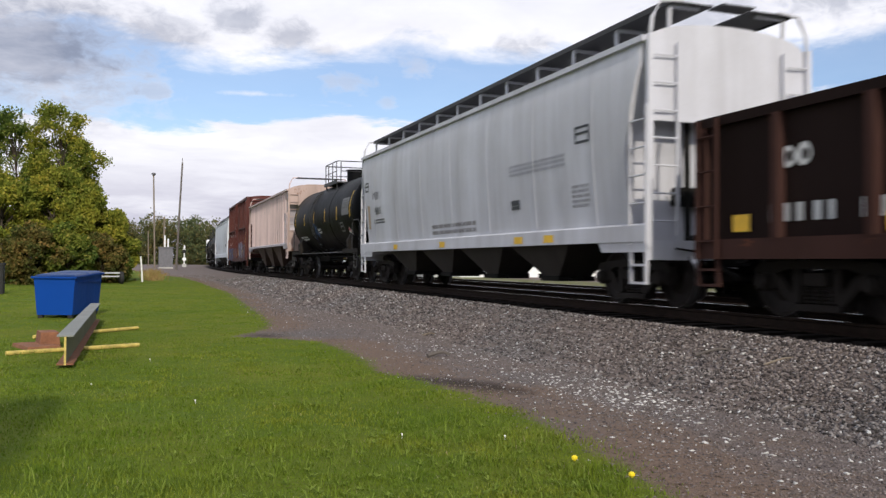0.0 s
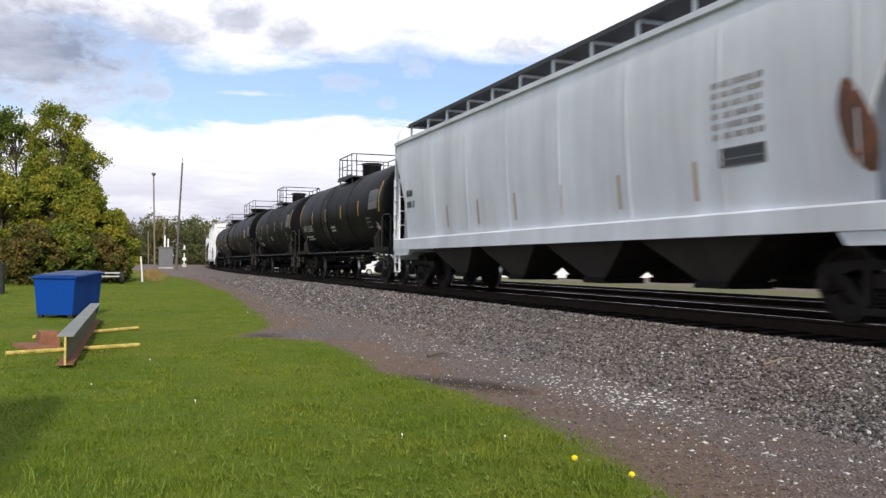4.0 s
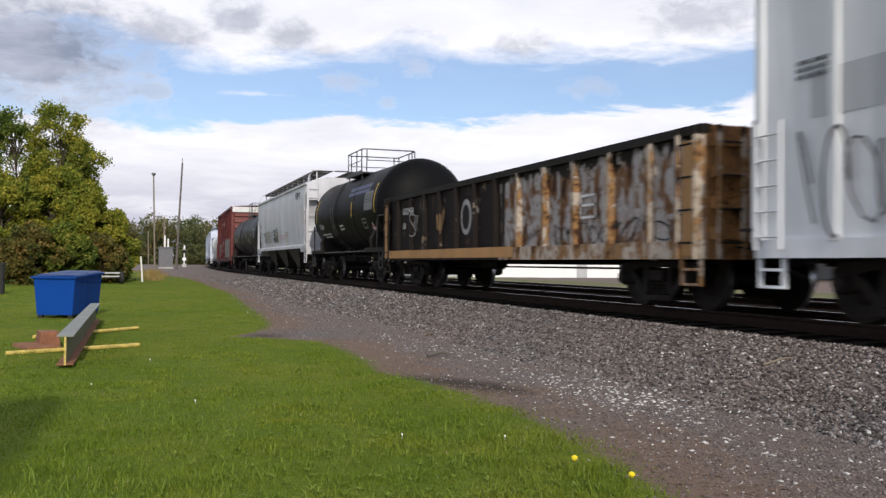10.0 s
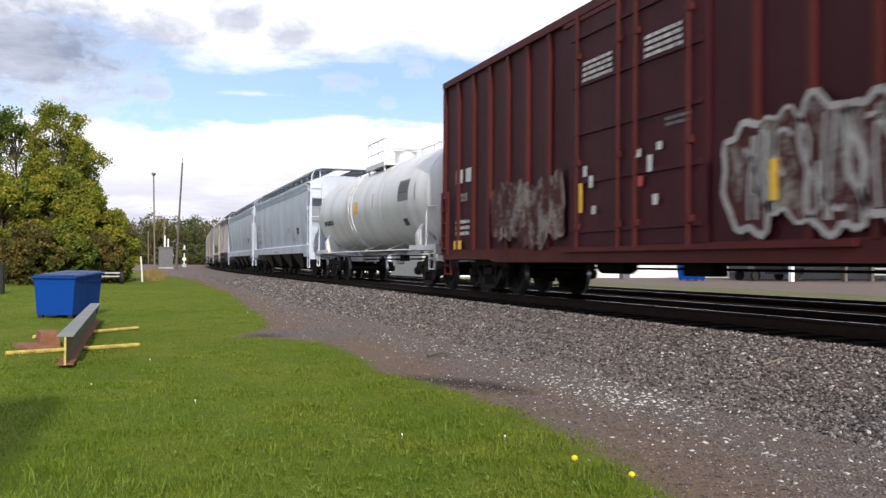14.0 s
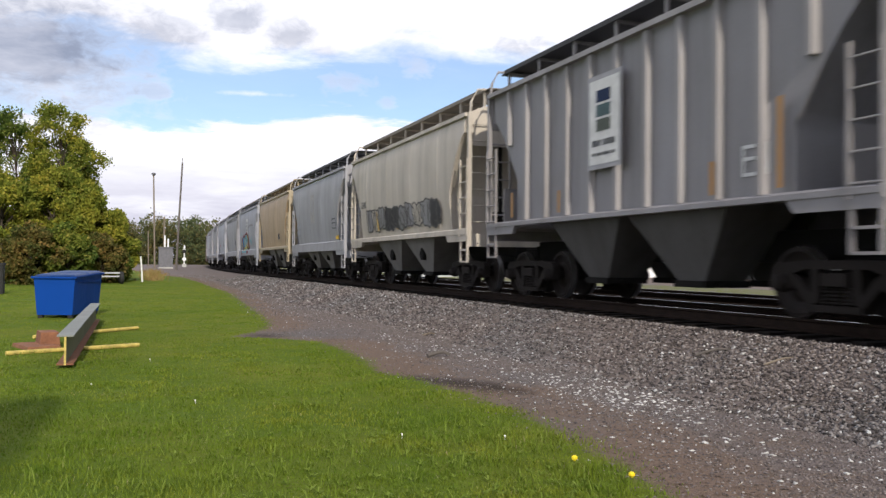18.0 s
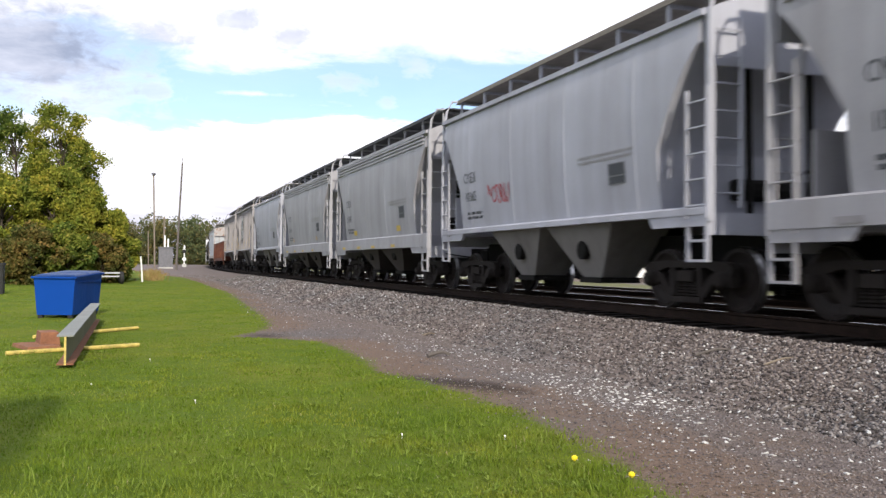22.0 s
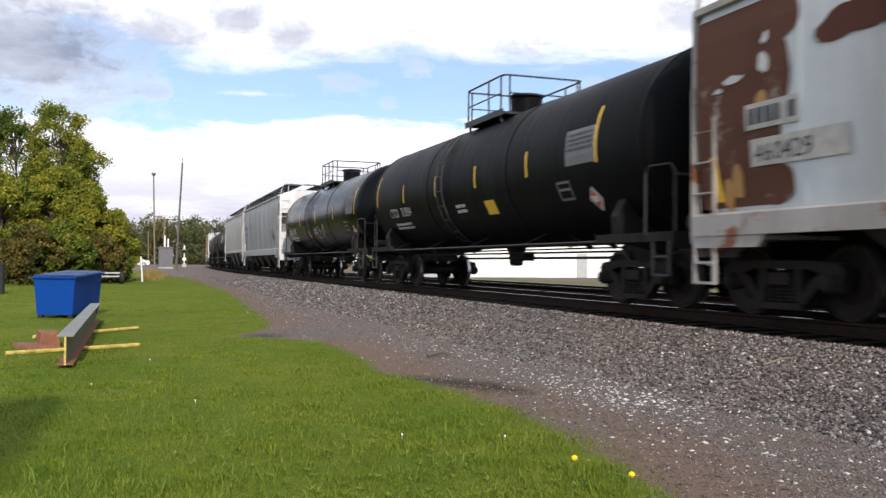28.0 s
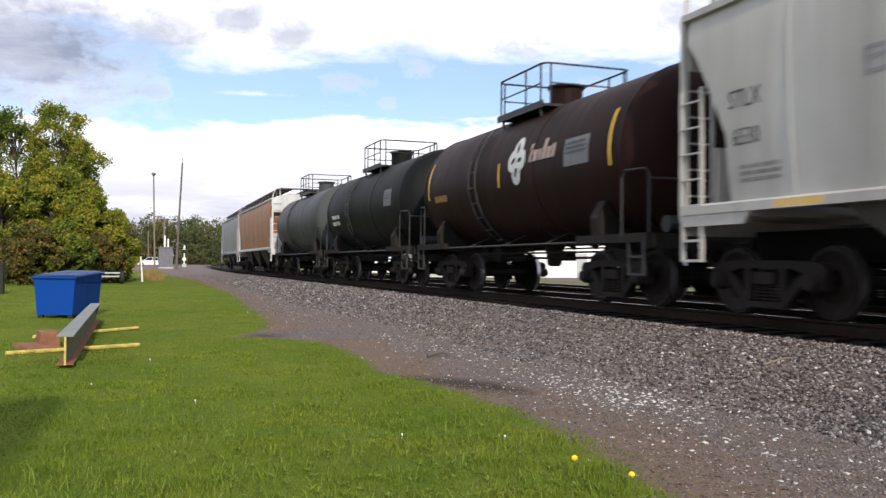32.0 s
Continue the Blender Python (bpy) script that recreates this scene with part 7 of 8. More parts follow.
# 5: white three-bay hopper
car, sd, h2 = hopper("white covered hopper with rust at one end", -199.4, -181.0, WHITE_CLEAN, bays=4, sill=(1.05, 1.36), cut=0.8)
sd.bars(h2 - 1.2, 2.5, 2, 0.7, 0.18, LETTER_DARK, seed=3)
sd.bars(-h2 + 3.6, 3.0, 6, 1.0, 0.08, SPRAY_SILVER, seed=11)
sd.rect(-h2 + 2.6, -h2 + 3.5, 1.95, 2.2, LETTER_DARK, name="stencil_square")
for i in range(6):
    sd.rect(-5.2 + i * 2.0, -5.12 + i * 2.0, 1.55, 2.1, TAN, name="reflector_stripe")
sd.blob(-h2 + 1.15, 2.2, 0.2, 0.55, RUST_PATCH, name="rust_stain", wob=0.3, turn=-0.35)

# 6 to 9: black tank cars
car, sd, h2 = tank("black tank car with white lettering", -179.4, -165.6, TANK_BLACK)
tank_marks(sd, h2, words=(("NATX", 0.38), ("250655", 0.38)), seed=5)
car, sd, h2 = tank("black tank car with worn yellow stripes", -163.4, -150.1, TANK_DULL)
tank_marks(sd, h2, words=(("CTCX", 0.30), ("713004", 0.30)), seed=6)
car, sd, h2 = tank("long dark tank car with pink label panels", -147.5, -131.1, TANK_BLACK, r=1.56, zc=2.61, stripes=7, walk_len=6.0, walk_at=-2.0, dome_y=0.0, flare=True)
tank_marks(sd, h2, words=(("713004", 0.30),), seed=7, mat=LETTER_YELLOW)
for z in (2.32, 2.60):
    sd.rect(-h2 + 3.2, -h2 + 3.75, z, z + 0.24, PANEL_PINK, name="label_panel")
TANK_RUSTY = paint("rust_tinged_black_paint", (0.0150, 0.0145, 0.0158), 0.50, 0.02, 0.45, (0.030, 0.019, 0.016), 0.06)
STAIN_RED = worn_spray("thin_red_rust_bloom", (0.050, 0.017, 0.012), (0.017, 0.0145, 0.0150), 0.40)
SPRAY_NAVY = worn_spray("thin_navy_overpaint", (0.010, 0.020, 0.050), (0.015, 0.0148, 0.0165), 0.60)
car, sd, h2 = tank("long black tank car with many yellow stripes and a blue patch", -129.0, -112.9, TANK_RUSTY, r=1.56, zc=2.61, stripes=8, walk_len=6.0, walk_at=-2.0, dome_y=0.0, flare=True)
tank_marks(sd, h2, words=(("250655", 0.30),), seed=8)
for i in range(7):
    y = -h2 + 1.0 + i * 2.05 if i else -h2 + 0.15
    sd.rect(y - 0.05, y + 0.05, 1.95, 2.45 if i else 2.80, YELLOW, name="reflector_stripe", lean=0.12, lift=0.016)
sd.blob(-h2 + 2.9, 3.02, 1.9, 0.36, SPRAY_NAVY, name="painted_patch", wob=0.35, seed=4, lift=0.004)
for i, (y, ry) in enumerate(((0.5, 1.0), (-1.6, 0.8), (4.5, 1.1), (-4.9, 1.0), (2.6, 0.6))):
    sd.blob(y, 3.42, ry, 0.34, STAIN_RED, name="rust_stain", wob=0.5, seed=i + 9)
for z in (1.75, 2.05):
    sd.rect(-h2 + 1.15, -h2 + 1.72, z, z + 0.2, PANEL_PINK, name="label_panel")

# 10: white ribbed box car
car, sd, h2 = box_car("white box car with raised ribs and scrawled graffiti", -110.8, -93.7, WHITE_BOX, z0=0.76, z1=4.62, posts=15, door=(-1.5, 1.7), ends=8, end_mat=paint("bright_white_end", (0.72, 0.73, 0.75), 0.2))
BAND_PALE = paint("pale_repaint", (0.47, 0.495, 0.54), 0.25)
for y0, y1 in ((-h2 + 0.1, -1.5), (1.8, h2 - 2.4)):
    sd.rect(y0, y1, 0.98, 2.35, BAND_PALE, name="repainted_band", lift=0.004)
sd.rect(h2 - 3.0, h2 - 0.9, 2.36, 2.9, BAND_PALE, name="repainted_band", lift=0.004)
SCRAWL_GREY = plain("thin_grey_black_spray", (0.12, 0.12, 0.125), 0.7, 0, 0.4, 2.0)
sd.piece(-1.75, 0.92, 3.9, 1.25, 6, (WHITE_CAR, BAND_PALE, WHITE_BOX), SCRAWL_GREY, 21, 0.076, 0.04)
sd.piece(-1.9, 1.5, 1.5, 0.75, 3, (), SCRAWL_GREY, 26, 0.100, 0.04)
sd.scrawl(7.8, 1.0, 3.6, 1.2, SCRAWL_GREY, 9, 0.035, 22, 0.078)
sd.scrawl(1.45, 1.0, 2.6, 1.2, SCRAWL_GREY, 7, 0.035, 23, 0.13)
sd.scrawl(0.8, 3.52, 1.6, 0.42, SPRAY_BLACK, 5, 0.03, 24, 0.13)
sd.scrawl(-7.15, 2.6, 0.75, 0.85, SPRAY_BLACK, 3, 0.035, 25, 0.03)
sd.scrawl(-5.6, 1.2, 2.0, 0.7, SCRAWL_GREY, 6, 0.03, 27, 0.078)
for y in (-h2 + 3.6, -h2 + 4.9, 4.2, 6.0):
    sd.blob(y, 3.1, 0.035, 0.75, OCHRE, name="rust_stain", lift=0.076, wob=0.5, seed=int(y * 5) + 40)
sd.rect(-h2 + 1.0, -h2 + 1.9, 1.0, 1.16, YELLOW, name="reflector_stripe", lift=0.06)
sd.rect(-h2 + 1.45, -h2 + 1.75, 2.0, 2.3, PANEL_PINK, name="label_panel", lift=0.03)
sd.bars(h2 - 0.7, 3.0, 3, 0.6, 0.05, LETTER_DARK, seed=9, lift=0.03)

# 11: black and ochre gondola
car, sd, h2 = gondola("black gondola car with peeling ochre and silver paint", -92.6, -77.0, PEELING, z1=2.58, posts=14, end_mat=PEELING_END, trim=PEELING_POST, chord=YELLOW_RUST)
sd.scrawl(-2.0, 0.95, 5.4, 0.45, SPRAY_BLACK, 12, 0.025, 31, 0.012)
sd.frame_box(-4.3, 1.45, 0.55, 0.42, LETTER_WHITE, 0.03)
sd.rect(-1.6, h2 - 0.2, 0.80, 1.02, OCHRE, name="painted_band", lift=0.10)
sd.rect(-h2 + 0.1, -h2 + 0.4, 0.8, 2.4, OCHRE, name="painted_band", lift=0.11)
sd.rect(h2 - 0.4, h2 - 0.1, 0.8, 2.4, OCHRE, name="painted_band", lift=0.11)
sd.blob(1.2, 1.75, 0.34, 0.42, SPRAY_SILVER, name="round_logo", seed=3)
sd.blob(1.2, 1.75, 0.24, 0.30, YELLOW_RUST, name="round_logo", lift=0.016)
sd.word("GONX", 5.9, 2.02, 0.26, LETTER_WHITE, wide=1.3, lift=0.10)
sd.word("320", 5.9, 1.62, 0.24, LETTER_WHITE, lift=0.10)
sd.scrawl(h2 - 2.6, 1.4, 0.8, 0.6, SPRAY_SILVER, 2, 0.03, 34, 0.10)
sd.scrawl(3.0, 1.4, 0.5, 0.6, OCHRE, 2, 0.035, 35, 0.10)

# 12: short black tank car with a blue band
car, sd, h2 = tank("short black tank car with a blue-grey panel", -75.9, -66.2, TANK_BLACK, stripes=4, dome=False)
tank_marks(sd, h2, words=(("713004", 0.30),), seed=9)
sd.rect(-h2 + 1.2, -h2 + 4.1, 3.02, 3.32, plain("slate_blue_panel", (0.055, 0.068, 0.135), 0.6), name="painted_band")

# 13: white hopper with tags
car, sd, h2 = hopper("white covered hopper with black tags low on its side", -64.7, -48.9, WHITE_CAR, bays=3, sill=(1.30, 1.46), cut=0.8, grate=paint("rusty_roofwalk", (0.085, 0.055, 0.045), 0.4, 0.1), crossover=False)
sd.word("GACX", h2 - 1.1, 2.62, 0.30, LETTER_DARK)
sd.word("7424", h2 - 1.3, 2.22, 0.30, LETTER_DARK)
OLIVE = plain("faded_olive_spray", (0.20, 0.23, 0.17), 0.7)
sd.piece(h2 - 2.6, 1.75, 3.0, 0.62, 6, (), OLIVE, 41, 0.012, 0.035)
sd.piece(h2 - 6.1, 1.68, 1.7, 0.75, 4, (), SPRAY_BLACK, 42, 0.012, 0.05)
sd.scrawl(-h2 + 2.6, 3.5, 1.2, 0.4, SPRAY_BLACK, 4, 0.05, 43)
for y in (0.3, -2.5, 3.2):
    sd.rect(y - 0.05, y + 0.05, 1.6, 2.2, YELLOW, name="reflector_stripe", lean=0.15)
sd.bars(-0.4, 1.95, 2, 1.6, 0.08, PANEL_PINK, seed=4)
sd.bars(-2.2, 2.10, 3, 0.7, 0.06, GREY_WARM, seed=5)

# 14: black tank car
car, sd, h2 = tank("glossy black tank car with white stencils", -47.3, -32.6, paint("worn_blue_black_paint", (0.0085, 0.0105, 0.0140), 0.35, 0.0, 0.45, (0.020, 0.018, 0.018), 0.10), stripes=0, dome=False)
sd.word("BRCX", 6.35, 2.14, 0.36, LETTER_WHITE, wide=1.0)
sd.word("1046", 5.1, 2.14, 0.36, LETTER_WHITE, wide=1.0)
sd.bars(6.3, 1.92, 2, 1.5, 0.06, PANEL_GREY, seed=10)
sd.bars(-2.5, 2.2, 4, 0.8, 0.06, LETTER_WHITE, seed=11)
sd.bars(2.0, 1.9, 2, 0.7, 0.07, PANEL_GREY, seed=12)
for y in (6.7, 4.0, 1.34, -1.49, -4.26):
    sd.rect(y - 0.05, y + 0.05, 2.0, 2.55, YELLOW, name="reflector_stripe")
data_panel(sd, -h2 + 1.9, 2.2, 0.9, 0.6)

# 15: red box car
car, sd, h2 = box_car("tall dark red box car with silver graffiti", -31.0, -13.8, RED_BOX, z0=0.76, z1=5.1, posts=19, door=(-1.9, 2.0), ends=9, trim=RED_POST, end_mat=paint("red_end_paint", (0.13, 0.026, 0.022), 0.3, 0.03))
for k, y in enumerate((1.45, -0.45)):
    sd.bars(y, 4.05, 4, 0.95, 0.055, LETTER_WHITE, seed=12 + k, lift=0.10)
sd.bars(-1.0, 2.75, 2, 0.6, 0.05, PANEL_GREY, seed=15, lift=0.10)
sd.piece(-2.4, 0.98, 5.6, 1.55, 8, (WORN_SILVER, WORN_BEIGE, WORN_SILVER), SPRAY_SILVER, 50, 0.080, 0.075)
sd.piece(5.4, 0.98, 3.2, 1.35, 5, (WORN_BEIGE, WORN_SILVER), WORN_BEIGE, 70, 0.080, 0.03)
sd.rect(-3.35, -3.2, 1.45, 1.95, YELLOW, name="reflector_stripe", lift=0.12)
for y, z, h, mat in ((1.5, 1.55, 0.5, YELLOW), (1.35, 2.15, 0.18, LETTER_WHITE), (1.15, 1.95, 0.2, LETTER_WHITE), (1.05, 1.5, 0.14, LETTER_WHITE), (-0.35, 1.85, 0.16, PLACARD_RED), (-0.6, 2.05, 0.25, LETTER_WHITE), (-0.75, 1.55, 0.16, LETTER_WHITE), (-0.3, 2.3, 0.12, LETTER_WHITE), (-0.85, 2.35, 0.12, LETTER_WHITE)):
    sd.rect(y - 0.06, y + 0.06, z, z + h, mat, name="label_panel", lift=0.105)
for y, z in ((h2 - 0.8, 2.55), (h2 - 1.45, 2.55)):
    sd.rect(y - 0.45, y, z, z + 0.32, LETTER_WHITE, name="painted_panel", lift=0.012)
sd.word("112315", h2 - 0.9, 2.12, 0.26, LETTER_WHITE, lift=0.012)
sd.bars(h2 - 0.8, 1.6, 3, 0.9, 0.08, LETTER_WHITE, seed=20, lift=0.012)
sd.rect(h2 - 1.3, h2 - 0.8, 1.0, 1.2, YELLOW, name="reflector_stripe", lift=0.06)
m = Mesh()
m.box(-1.48, 1.48, -h2 - 0.16, -h2 - 0.14, 4.66, 5.08)
part("white_end_panel", m, LETTER_WHITE, car, "white painted panel across the end's top")

# 16: white tank car
car, sd, h2 = tank("white tank car with a yellow label", -12.3, 1.3, TANK_WHITE, stripes=0, rail=TANK_WHITE, ends=TANK_WHITE)
sd.rect(0.6, 1.05, 2.3, 2.75, YELLOW, name="label_panel")
sd.bars(h2 - 0.9, 2.1, 1, 1.5, 0.18, LETTER_DARK, seed=2)
data_panel(sd, -h2 + 2.6, 2.45, 1.0, 0.6)
sd.rect(-h2 + 2.0, -h2 + 2.4, 1.75, 1.95, LETTER_DARK, name="stencil_square")
for y in (2.2, -1.4, -h2 + 1.0):
    sd.rect(y - 0.04, y + 0.04, 2.4, 2.9, TAN, name="reflector_stripe")

# 17, 18: long pale blue-white hoppers
for k, (f, r) in enumerate(((3.0, 21.0), (22.1, 40.2))):
    car, sd, h2 = hopper("long clean pale blue-white covered hopper", f, r, PALE_BLUE, bays=4, sill=(1.08, 1.44), cut=0.95, grate=paint("pale_roofwalk", (0.30, 0.29, 0.29), 0.3), ridges=True)
    if k == 0:
        sd.word("EQUX", h2 - 1.75, 2.58, 0.36, LETTER_DARK)
        sd.word("620011", h2 - 1.75, 2.12, 0.36, LETTER_DARK)
    else:
        sd.bars(h2 - 1.2, 2.55, 1, 0.6, 0.3, GREY_BLUE, seed=1)
        sd.word("631325", h2 - 1.15, 2.18, 0.34, LETTER_DARK)
    sd.bars(h2 - 1.8, 1.85, 2, 1.0, 0.06, LETTER_DARK, seed=3)
    sd.frame_box(h2 - 4.0, 2.5, 0.36, 0.4, GREY_BLUE)
    for i in range(7):
        y = h2 - 1.6 - i * 2.45
        sd.rect(y - 0.05, y + 0.05, 1.52, 2.15, TAN, name="reflector_stripe", lean=0.1)
    sd.bars(-h2 + 5.8, 2.25, 3, 0.8, 0.05, GREY_DARK, seed=8)
    sd.rect(-h2 + 2.6, -h2 + 3.2, 1.95, 2.25, LETTER_DARK, name="stencil_square")
    for y in (-h2 + 4.4, -h2 + 3.9):
        sd.bars(y, 1.80, 3, 0.36, 0.045, GREY_DARK, seed=9)
    for y in (-2.0, -h2 + 4.0):
        sd.blob(y, 1.26, 0.1, 0.08, YELLOW, name="round_decal", lift=0.14)
    sd.bars(0.5, 1.16, 1, 1.2, 0.05, LETTER_DARK, seed=10, lift=0.13)


SIGN_GREEN = plain("dark_teal_sign_paint", (0.045, 0.085, 0.095), 0.6)
SIGN_OLIVE = plain("dark_olive_sign_paint", (0.060, 0.072, 0.060), 0.6)


def cement_sign(sd, y, lift):
    """A white sign with three dark bars and two lines of small writing."""
    sd.rect(y - 1.01, y + 0.06, 2.24, 3.80, GREY_CAR, name="sign_frame", lift=lift - 0.006)
    sd.rect(y - 0.95, y, 2.32, 3.72, LETTER_WHITE, name="sign_board", lift=lift, label="white sign board with blue-black bars")
    for z, mat in ((3.34, PANEL_BLUE), (3.10, SIGN_GREEN), (2.86, SIGN_OLIVE)):
        sd.rect(y - 0.68, y - 0.24, z, z + 0.20, mat, name="sign_bar", lift=lift + 0.006)
    sd.bars(y - 0.10, 2.62, 1, 0.74, 0.10, LETTER_DARK, lift=lift + 0.006)
    sd.bars(y - 0.10, 2.46, 1, 0.76, 0.05, LETTER_DARK, lift=lift + 0.006, seed=2)


def two_bay(label, f, r, mat, ribs=0, **kw):
    kw.setdefault("sill", (1.34, 1.48))
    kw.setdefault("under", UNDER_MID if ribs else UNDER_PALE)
    return hopper(label, f, r, mat, bays=2, ribs=ribs, **kw)


# 19: grey ribbed cement hopper
car, sd, h2 = two_bay("grey ribbed two-bay cement hopper with a white sign board", 41.1, 51.7, GREY_WARM, ribs=11, sill=(1.44, 1.54), eave=4.28, cut=1.2, trim=RIB_PALE)
cement_sign(sd, 0.75, 0.14)
for y, h in ((h2 - 1.35, 0.5), (1.9, 0.4), (-2.5, 0.45), (-h2 + 1.5, 1.1)):
    sd.rect(y - 0.05, y + 0.05, 1.6, 1.6 + h, OCHRE, name="reflector_stripe", lift=0.115)
sd.frame_box(-3.0, 1.8, 0.5, 0.4, LETTER_WHITE, 0.02)
# 20: beige, tagged
car, sd, h2 = two_bay("beige stained two-bay cement hopper with black graffiti", 52.9, 63.9, BEIGE, grate=GRATE_TAN)
sd.word("CEMX", h2 - 1.3, 2.45, 0.30, LETTER_DARK)
sd.piece(3.4, 1.58, 7.0, 0.78, 10, (GREY_WARM, BEIGE, GREY_DARK, SPRAY_BLACK, SPRAY_BLACK, GREY_DARK), plain("faded_black_spray", (0.09, 0.085, 0.085), 0.7, 0, 0.4, 2.0), 46, 0.012, 0.045)
for y in (2.2, 0.2, -2.4):
    sd.rect(y - 0.06, y + 0.06, 1.65, 2.25, YELLOW, name="reflector_stripe", lift=0.014, lean=0.15)
# 21: grey with a faded sign
car, sd, h2 = two_bay("dull grey two-bay cement hopper with a faded sign", 65.0, 75.5, GREY_CAR, sill=(1.12, 1.48))
sd.rect(0.1, 0.95, 2.3, 3.5, SPRAY_SILVER, name="faded_sign")
sd.rect(0.35, 0.7, 2.75, 3.3, GREY_CAR, name="faded_sign", lift=0.013)
sd.bars(h2 - 1.1, 2.2, 2, 0.9, 0.16, GREY_BLUE, seed=2)
sd.frame_box(-h2 + 2.1, 1.95, 0.6, 0.4, LETTER_DARK)
sd.rect(-h2 + 1.2, -h2 + 1.7, 1.55, 1.68, YELLOW, name="reflector_stripe")
# 22: tan
car, sd, h2 = two_bay("tan rust-stained two-bay cement hopper", 76.7, 87.4, TAN, grate=GRATE_TAN, trim=paint("cream_trim", (0.42, 0.35, 0.245), 0.45, 0.10))
sd.word("CEMX", h2 - 1.0, 2.35, 0.26, GREY_DARK)
sd.word("10257", h2 - 1.15, 1.95, 0.26, GREY_DARK)
sd.rect(-h2 + 3.0, -h2 + 3.4, 1.85, 2.15, PANEL_BLUE, name="stencil_square")
# 23: grey with the bright piece of graffiti
car, sd, h2 = two_bay("grey two-bay cement hopper with a bright graffiti piece", 88.4, 99.3, GREY_BLUE, sill=(1.10, 1.48), grate=GRATE_TAN)
sd.rect(-0.38, 0.62, 2.55, 3.55, LETTER_WHITE, name="faded_sign")
for z in (2.72, 2.95, 3.18):
    sd.rect(-0.16, 0.42, z, z + 0.18, GREY_CAR, name="faded_sign", lift=0.012)
for y, z, ry, rz in ((2.95, 1.80, 0.55, 0.55), (2.55, 2.02, 0.55, 0.48), (1.75, 2.05, 0.70, 0.50), (1.0, 2.05, 0.70, 0.55), (0.25, 2.10, 0.70, 0.56), (-0.35, 1.95, 0.55, 0.55), (-0.45, 1.70, 0.50, 0.30), (1.3, 1.65, 2.2, 0.22)):
    sd.blob(y, z, ry, rz, SPRAY_RED, wob=0.07, seed=int(y * 10) + 90, lift=0.012 + 0.001 * (int(y * 10) % 5))
sd.blob(1.2, 1.58, 1.9, 0.12, SPRAY_BLACK, wob=0.2, seed=3, lift=0.019)
for i, (y, z, rz) in enumerate(((2.35, 1.82, 0.56), (1.55, 1.86, 0.50), (0.85, 1.98, 0.50), (0.15, 2.08, 0.40))):
    sd.blob(y + 0.05, z, 0.42, rz + 0.05, SPRAY_BLACK, wob=0.08, seed=i + 9, lift=0.021)
    sd.blob(y, z, 0.37, rz, (SPRAY_SKY, SPRAY_BLUE, SPRAY_BLUE, SPRAY_BLUE)[i], wob=0.10, seed=i, lift=0.025, turn=-0.12)
    sd.blob(y - 0.12, z - rz * 0.55, 0.28, rz * 0.36, SPRAY_YELLOW if i < 3 else SPRAY_PINK, wob=0.2, seed=i + 5, lift=0.028)
    sd.blob(y, z - 0.02, 0.13, rz * 0.52, (SPRAY_BLACK, SPRAY_YELLOW, SPRAY_PINK, SPRAY_BLACK)[i], wob=0.1, seed=i, lift=0.031, turn=-0.12)
sd.blob(2.75, 1.95, 0.12, 0.30, SPRAY_SKY, wob=0.1, lift=0.031)
sd.stroke([(-0.05, 2.38), (-0.35, 2.30), (-0.55, 2.12), (-0.40, 1.85), (-0.25, 1.62)], 0.16, SPRAY_YELLOW, lift=0.034)
sd.stroke([(3.3, 2.05), (3.1, 1.95), (3.0, 1.75)], 0.10, SPRAY_YELLOW, lift=0.034)
sd.stroke([(2.9, 1.45), (2.4, 1.40), (1.8, 1.48)], 0.12, SPRAY_BLUE, lift=0.034)
sd.stroke([(1.3, 1.42), (0.7, 1.46), (0.2, 1.44)], 0.10, SPRAY_BLUE, lift=0.034)
sd.stroke([(4.5, 2.50), (4.1, 2.62), (3.6, 2.68)], 0.09, SPRAY_BLUE, lift=0.012)
sd.stroke([(-1.2, 2.2), (-1.5, 1.95), (-1.8, 2.1), (-2.3, 1.8), (-2.6, 2.3)], 0.14, SPRAY_BLUE, lift=0.012)
sd.stroke([(-0.4, 2.9), (-1.6, 3.05), (-3.4, 3.0)], 0.10, GREY_WARM, lift=0.012)
for y, z, ry, rz in ((3.25, 1.30, 0.35, 0.16), (2.6, 1.34, 0.6, 0.09), (-0.2, 1.32, 0.55, 0.11), (0.7, 1.36, 0.7, 0.07)):
    sd.blob(y, z, ry, rz, SPRAY_RED, wob=0.15, seed=int(y * 9) + 60, lift=0.135)
for y, ry in ((2.5, 0.5), (1.5, 0.35), (0.5, 0.4)):
    sd.blob(y, 1.36, ry, 0.08, SPRAY_BLUE, lift=0.145, wob=0.2)
